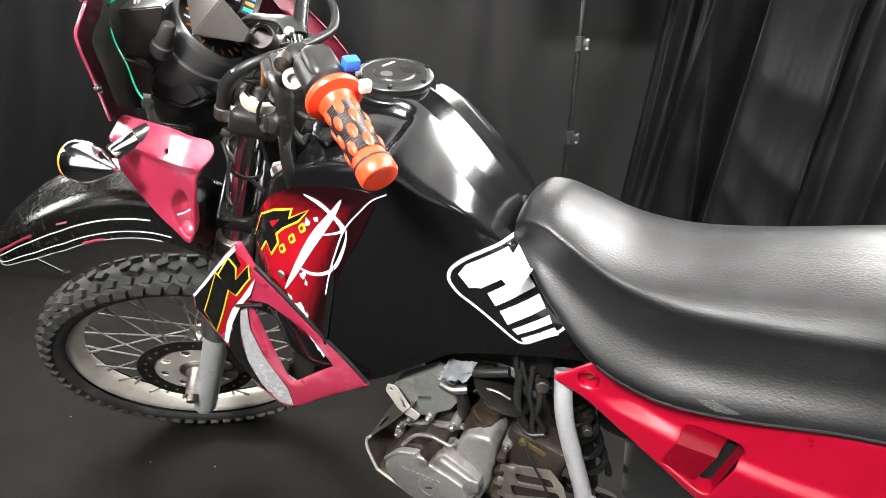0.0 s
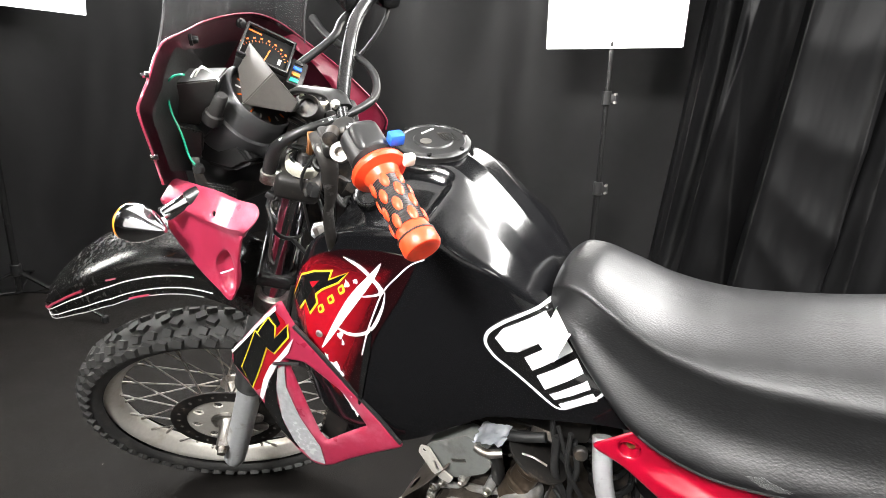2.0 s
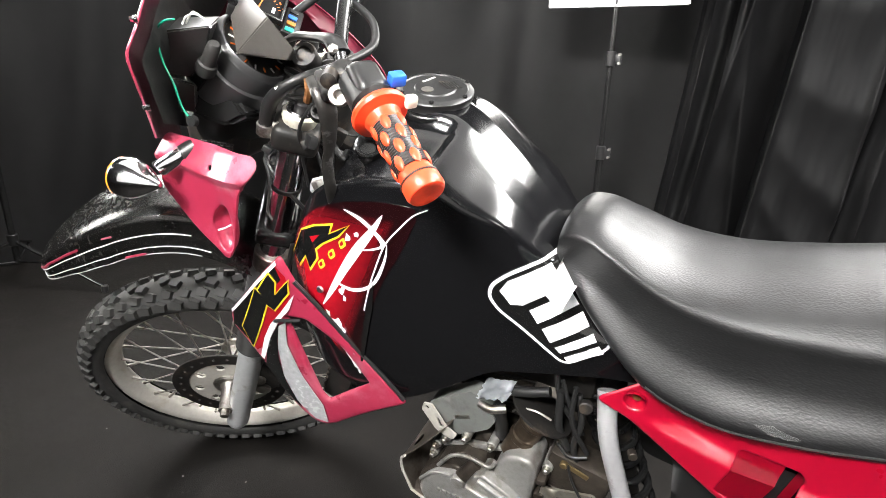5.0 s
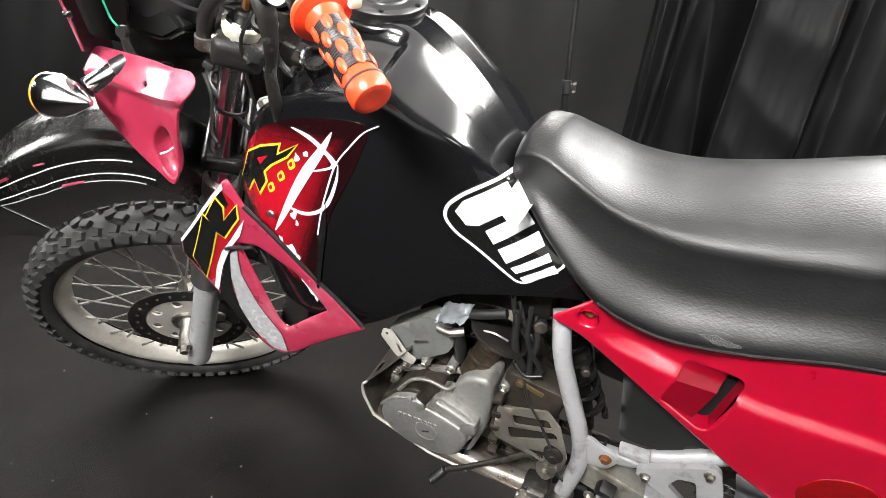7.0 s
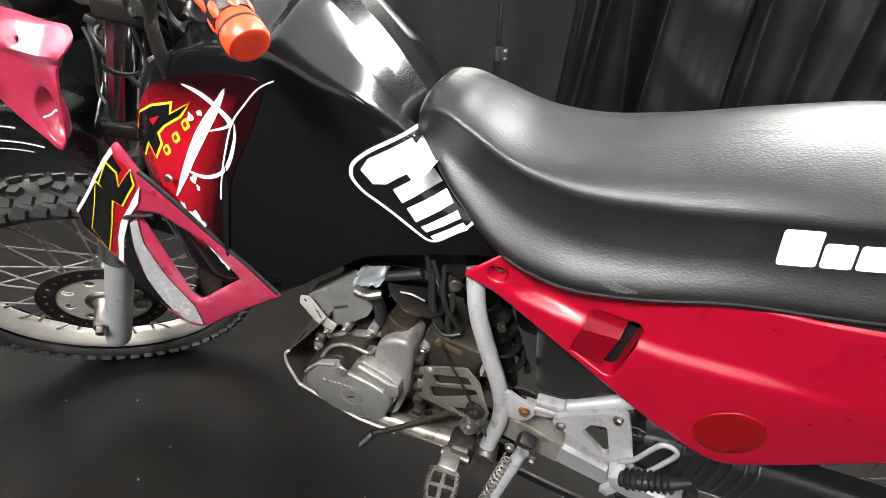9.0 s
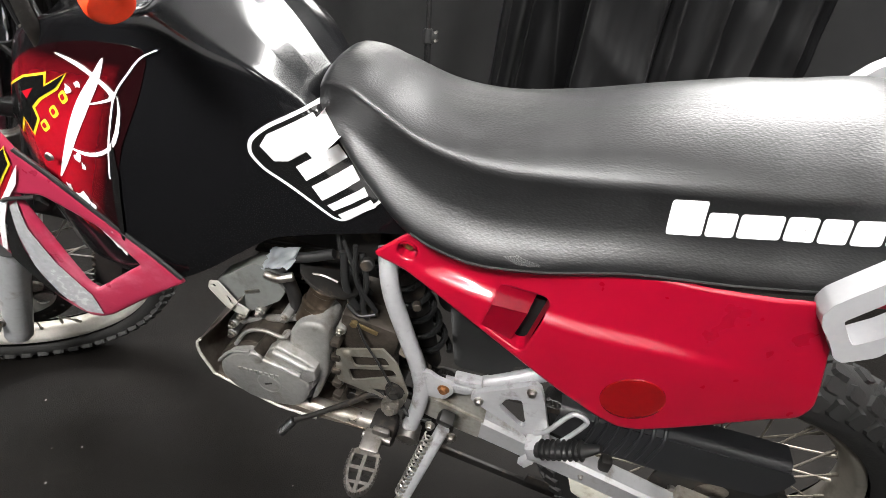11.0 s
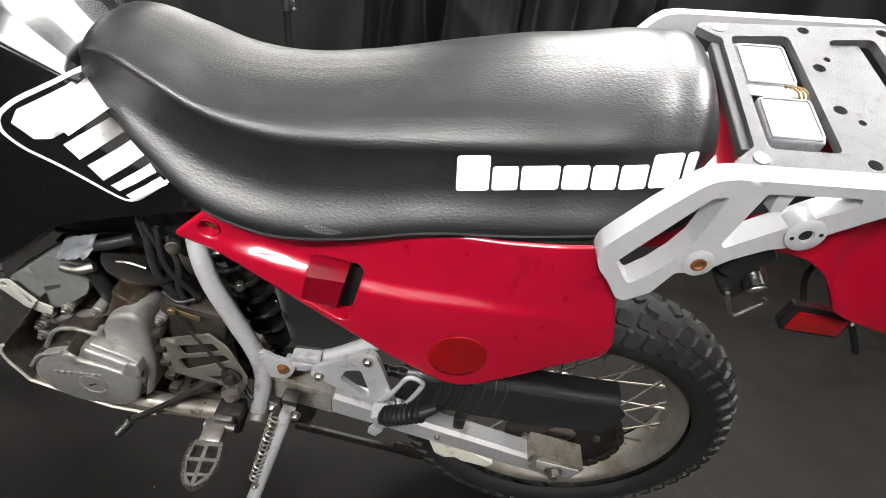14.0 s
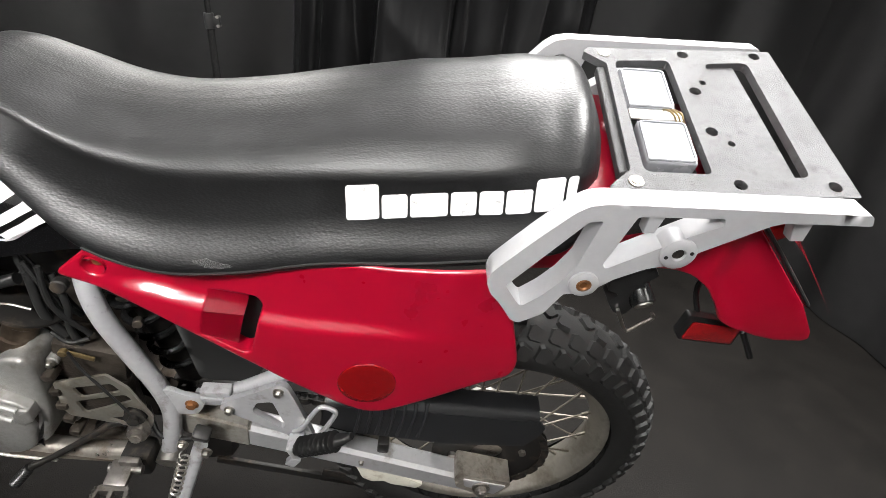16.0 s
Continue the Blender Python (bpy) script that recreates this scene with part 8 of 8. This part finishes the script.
ta = Vector((0.050, 0.043, -0.032)).normalized()
tb = TD.cross(ta).normalized()
TC = Vector((0.250, 0.010, 1.176))
mt = Matrix(((*ta, 0), (*tb, 0), (*TD, 0), (0, 0, 0, 1))).transposed() @ Matrix.Diagonal((0.80, 0.85, 1, 1))
b2 = B()
box(b2, (0, 0, -0.03), (0.102, 0.088, 0.06), bev=0.008, seg=3)
b2.transform(Matrix.Translation(TC) @ mt)
tach = part("tachometer", b2, M_PLASTIC, bike, "black tachometer with an orange-marked dial")
b2 = B()
box(b2, (0, 0, 0.002), (0.092, 0.074, 0.004), bev=0.001)
b2.transform(Matrix.Translation(TC) @ mt)
part("dial_face", b2, M_DIAL, tach)
b2 = B()
for s, (a, b_, w, h) in enumerate(((0, 0.040, 0.098, 0.006), (0, -0.040, 0.098, 0.006), (0.048, 0, 0.006, 0.086), (-0.048, 0, 0.006, 0.086))):
    box(b2, (a, b_, 0.006), (w, h, 0.012), bev=0.002)
b2.transform(Matrix.Translation(TC) @ mt)
part("tachometer_bezel", b2, M_PLASTICGLOSS, tach)
for k in range(9):
    a = radians(150 - 120 * k / 8)
    b2 = B()
    box(b2, (0.056 * math.cos(a) - 0.002, -0.034 + 0.056 * math.sin(a), 0.0048), (0.0048, 0.0034, 0.0008), rot=(0, 0, math.degrees(a) - 90), bev=0)
    b2.transform(Matrix.Translation(TC) @ mt)
    part("dial_tick", b2, M_DIALORANGE, tach)
b2 = B()
for k in range(16):
    a = radians(152 - 124 * k / 15)
    box(b2, (0.048 * math.cos(a) - 0.002, -0.034 + 0.048 * math.sin(a), 0.0048), (0.0011, 0.0036, 0.0008), rot=(0, 0, math.degrees(a) - 90), bev=0)
box(b2, (-0.034, 0.030, 0.0048), (0.03, 0.003, 0.0008), bev=0)
b2.transform(Matrix.Translation(TC) @ mt)
part("dial_scale", b2, M_DIALORANGE, tach)
b2 = B()
box(b2, (0.004, -0.014, 0.0055), (0.0022, 0.030, 0.0008), rot=(0, 0, -8), bev=0)
b2.transform(Matrix.Translation(TC) @ mt)
part("needle", b2, M_DIALORANGE, tach)
b2 = B()
box(b2, (0.030, -0.018, 0.0048), (0.006, 0.013, 0.0008), bev=0)
b2.transform(Matrix.Translation(TC) @ mt)
part("dial_mark", b2, M_DIALWHITE, tach)
# warning lamps
WC = TC + ta * 0.056 - tb * 0.012 - TD * 0.004
b2 = B()
box(b2, (0, 0, -0.012), (0.036, 0.066, 0.026), bev=0.004)
b2.transform(Matrix.Translation(WC) @ mt)
wp = part("warning_lamp_panel", b2, M_PLASTIC, bike, "black panel of four warning lamps")
for k, mm in enumerate((M_PLASTICGLOSS, M_BLUE, mat("amber_lamp", (0.45, 0.16, 0.02), 0.3), M_GREENLAMP)):
    b2 = B()
    box(b2, (-0.002, 0.023 - 0.0155 * k, 0.002), (0.018, 0.009, 0.003), bev=0.001)
    b2.transform(Matrix.Translation(WC) @ mt)
    part("warning_lamp", b2, mm, wp)
# angular hood between the dials
bm = B()
H = [Vector(p) for p in ((0.255, -0.028, 1.195), (0.223, -0.032, 1.153), (0.285, -0.088, 1.112), (0.375, -0.105, 1.169), (0.401, -0.090, 1.127), (0.387, -0.092, 1.112), (0.283, -0.005, 1.139), (0.355, -0.028, 1.101))]
back = [Vector(p) for p in ((0.200, 0.040, 1.180), (0.190, 0.040, 1.140), (0.200, 0.03, 1.075), (0.30, 0.05, 1.08))]
v = [bm.verts.new(p) for p in H]
w = [bm.verts.new(p) for p in back]
for q in ((v[0], v[1], v[2], v[3]), (v[2], v[5], v[4], v[3]), (v[0], v[3], v[6]), (v[3], v[4], v[7], v[6]), (v[0], w[0], w[1], v[1]), (v[1], w[1], w[2], v[2]), (v[2], w[2], w[3], v[5]), (v[5], w[3], v[7], v[4])):
    bm.faces.new(q)
bmesh.ops.bevel(bm, geom=bm.edges[:], offset=0.0018, segments=2, affect="EDGES")
part("instrument_hood", bm, M_HOOD, bike, "matt black angular hood between the dials", sharp=20)
# headlamp bowl under the dials
bm = B()
lathe(bm, [(0.0, 0.085), (0.006, 0.087), (0.03, 0.080), (0.05, 0.066), (0.065, 0.045), (0.072, 0.02), (0.073, 0.0)], (0.115, 0.03, 0.985), (0.93, -0.05, -0.20), 48)
part("headlamp_bowl", bm, M_PLASTIC, bike, "black bowl at the back of the headlamp")
# indicators
def indicator(base, tip_dir, label):
    d = Vector(tip_dir).normalized()
    b0 = Vector(base)
    bm = B()
    lathe(bm, [(0, 0.0150), (0.022, 0.0150), (0.024, 0.0125)], b0, d, 22)
    ind = part("indicator", bm, M_PLASTIC, bike, label)
    bm = B()
    lathe(bm, [(0.020, 0.0128), (0.060, 0.0128), (0.064, 0.010)], b0, d, 28)
    part("stalk_sleeve", bm, M_CHROME, ind)
    return ind, b0 + d * 0.066


ind, tip = indicator((0.250, -0.165, 0.985), (-0.50, -0.73, -0.39), "chrome cone indicator with an amber lens")
bm = B()
CO = Vector((0.247, -0.236, 0.948))
cd = Vector((-0.93, -0.10, 0.03)).normalized()
lathe(bm, [(0, 0.003), (0.003, 0.006), (0.035, 0.0245), (0.046, 0.0295), (0.056, 0.0315), (0.066, 0.0315), (0.068, 0.029)], CO, cd, 36)
part("indicator_cone", bm, M_CHROME, ind, "polished chrome cone")
bm = B()
lathe(bm, [(0.066, 0.0305), (0.071, 0.0305), (0.077, 0.026), (0.080, 0.013), (0.081, 0.0)], CO, cd, 36)
part("indicator_lens", bm, M_AMBER, ind, "amber lens")
bolt("indicator_screw", Vector((0.212, -0.214, 0.966)), 0.0035, ind, M_DARK, axis=(0.3, -0.9, 0.1), h=0.002)
bm = B()
tube(bm, [(0.04, 0.05, 0.912), (0.09, 0.02, 0.928)], 0.014, seg=16, smooth=0)
# The chrome's pink tint paints in the reflection of the red flap.
part("indicator_far_stalk", bm, mat("pink_tinted_chrome", (0.75, 0.45, 0.35), 0.15, metal=1), bike, "chrome stalk of the far indicator, tinted with a pink reflection")
bm = B()
for k in range(9):
    cyl(bm, (0.115 + 0.008 * k, -0.052, 0.900), (0.128 + 0.008 * k, -0.05, 0.944), 0.0011, seg=5)
    cyl(bm, (0.112, -0.0522, 0.900 + 0.005 * k), (0.192, -0.0522, 0.905 + 0.005 * k), 0.0011, seg=5)
part("wire_grille", bm, M_DARK, bike, "small wire mesh grille")
bm = B()
tube(bm, [(0.372, -0.150, 0.985), (0.385, -0.158, 0.96), (0.380, -0.160, 0.93), (0.372, -0.160, 0.905), (0.378, -0.160, 0.89)], 0.0022, seg=6)
part("flap_wire", bm, M_PLASTIC, bike)

# ---- lint on the floor ----
bm = B()
rnd = random.Random(5)
for k in range(46):
    x, y = rnd.uniform(-0.4, 1.4), rnd.uniform(-0.75, -0.12)
    r = rnd.choice((0.0008, 0.001, 0.0014, 0.0022))
    bmesh.ops.create_icosphere(bm, subdivisions=1, radius=r, matrix=Matrix.Translation((x, y, r * 0.6)) @ Matrix.Diagonal((1, rnd.uniform(0.6, 2.2), 0.6, 1)))
tagged(part("floor_lint", bm, M_LINT), "pale specks of lint on the dark floor", "lint", kind="stuff")
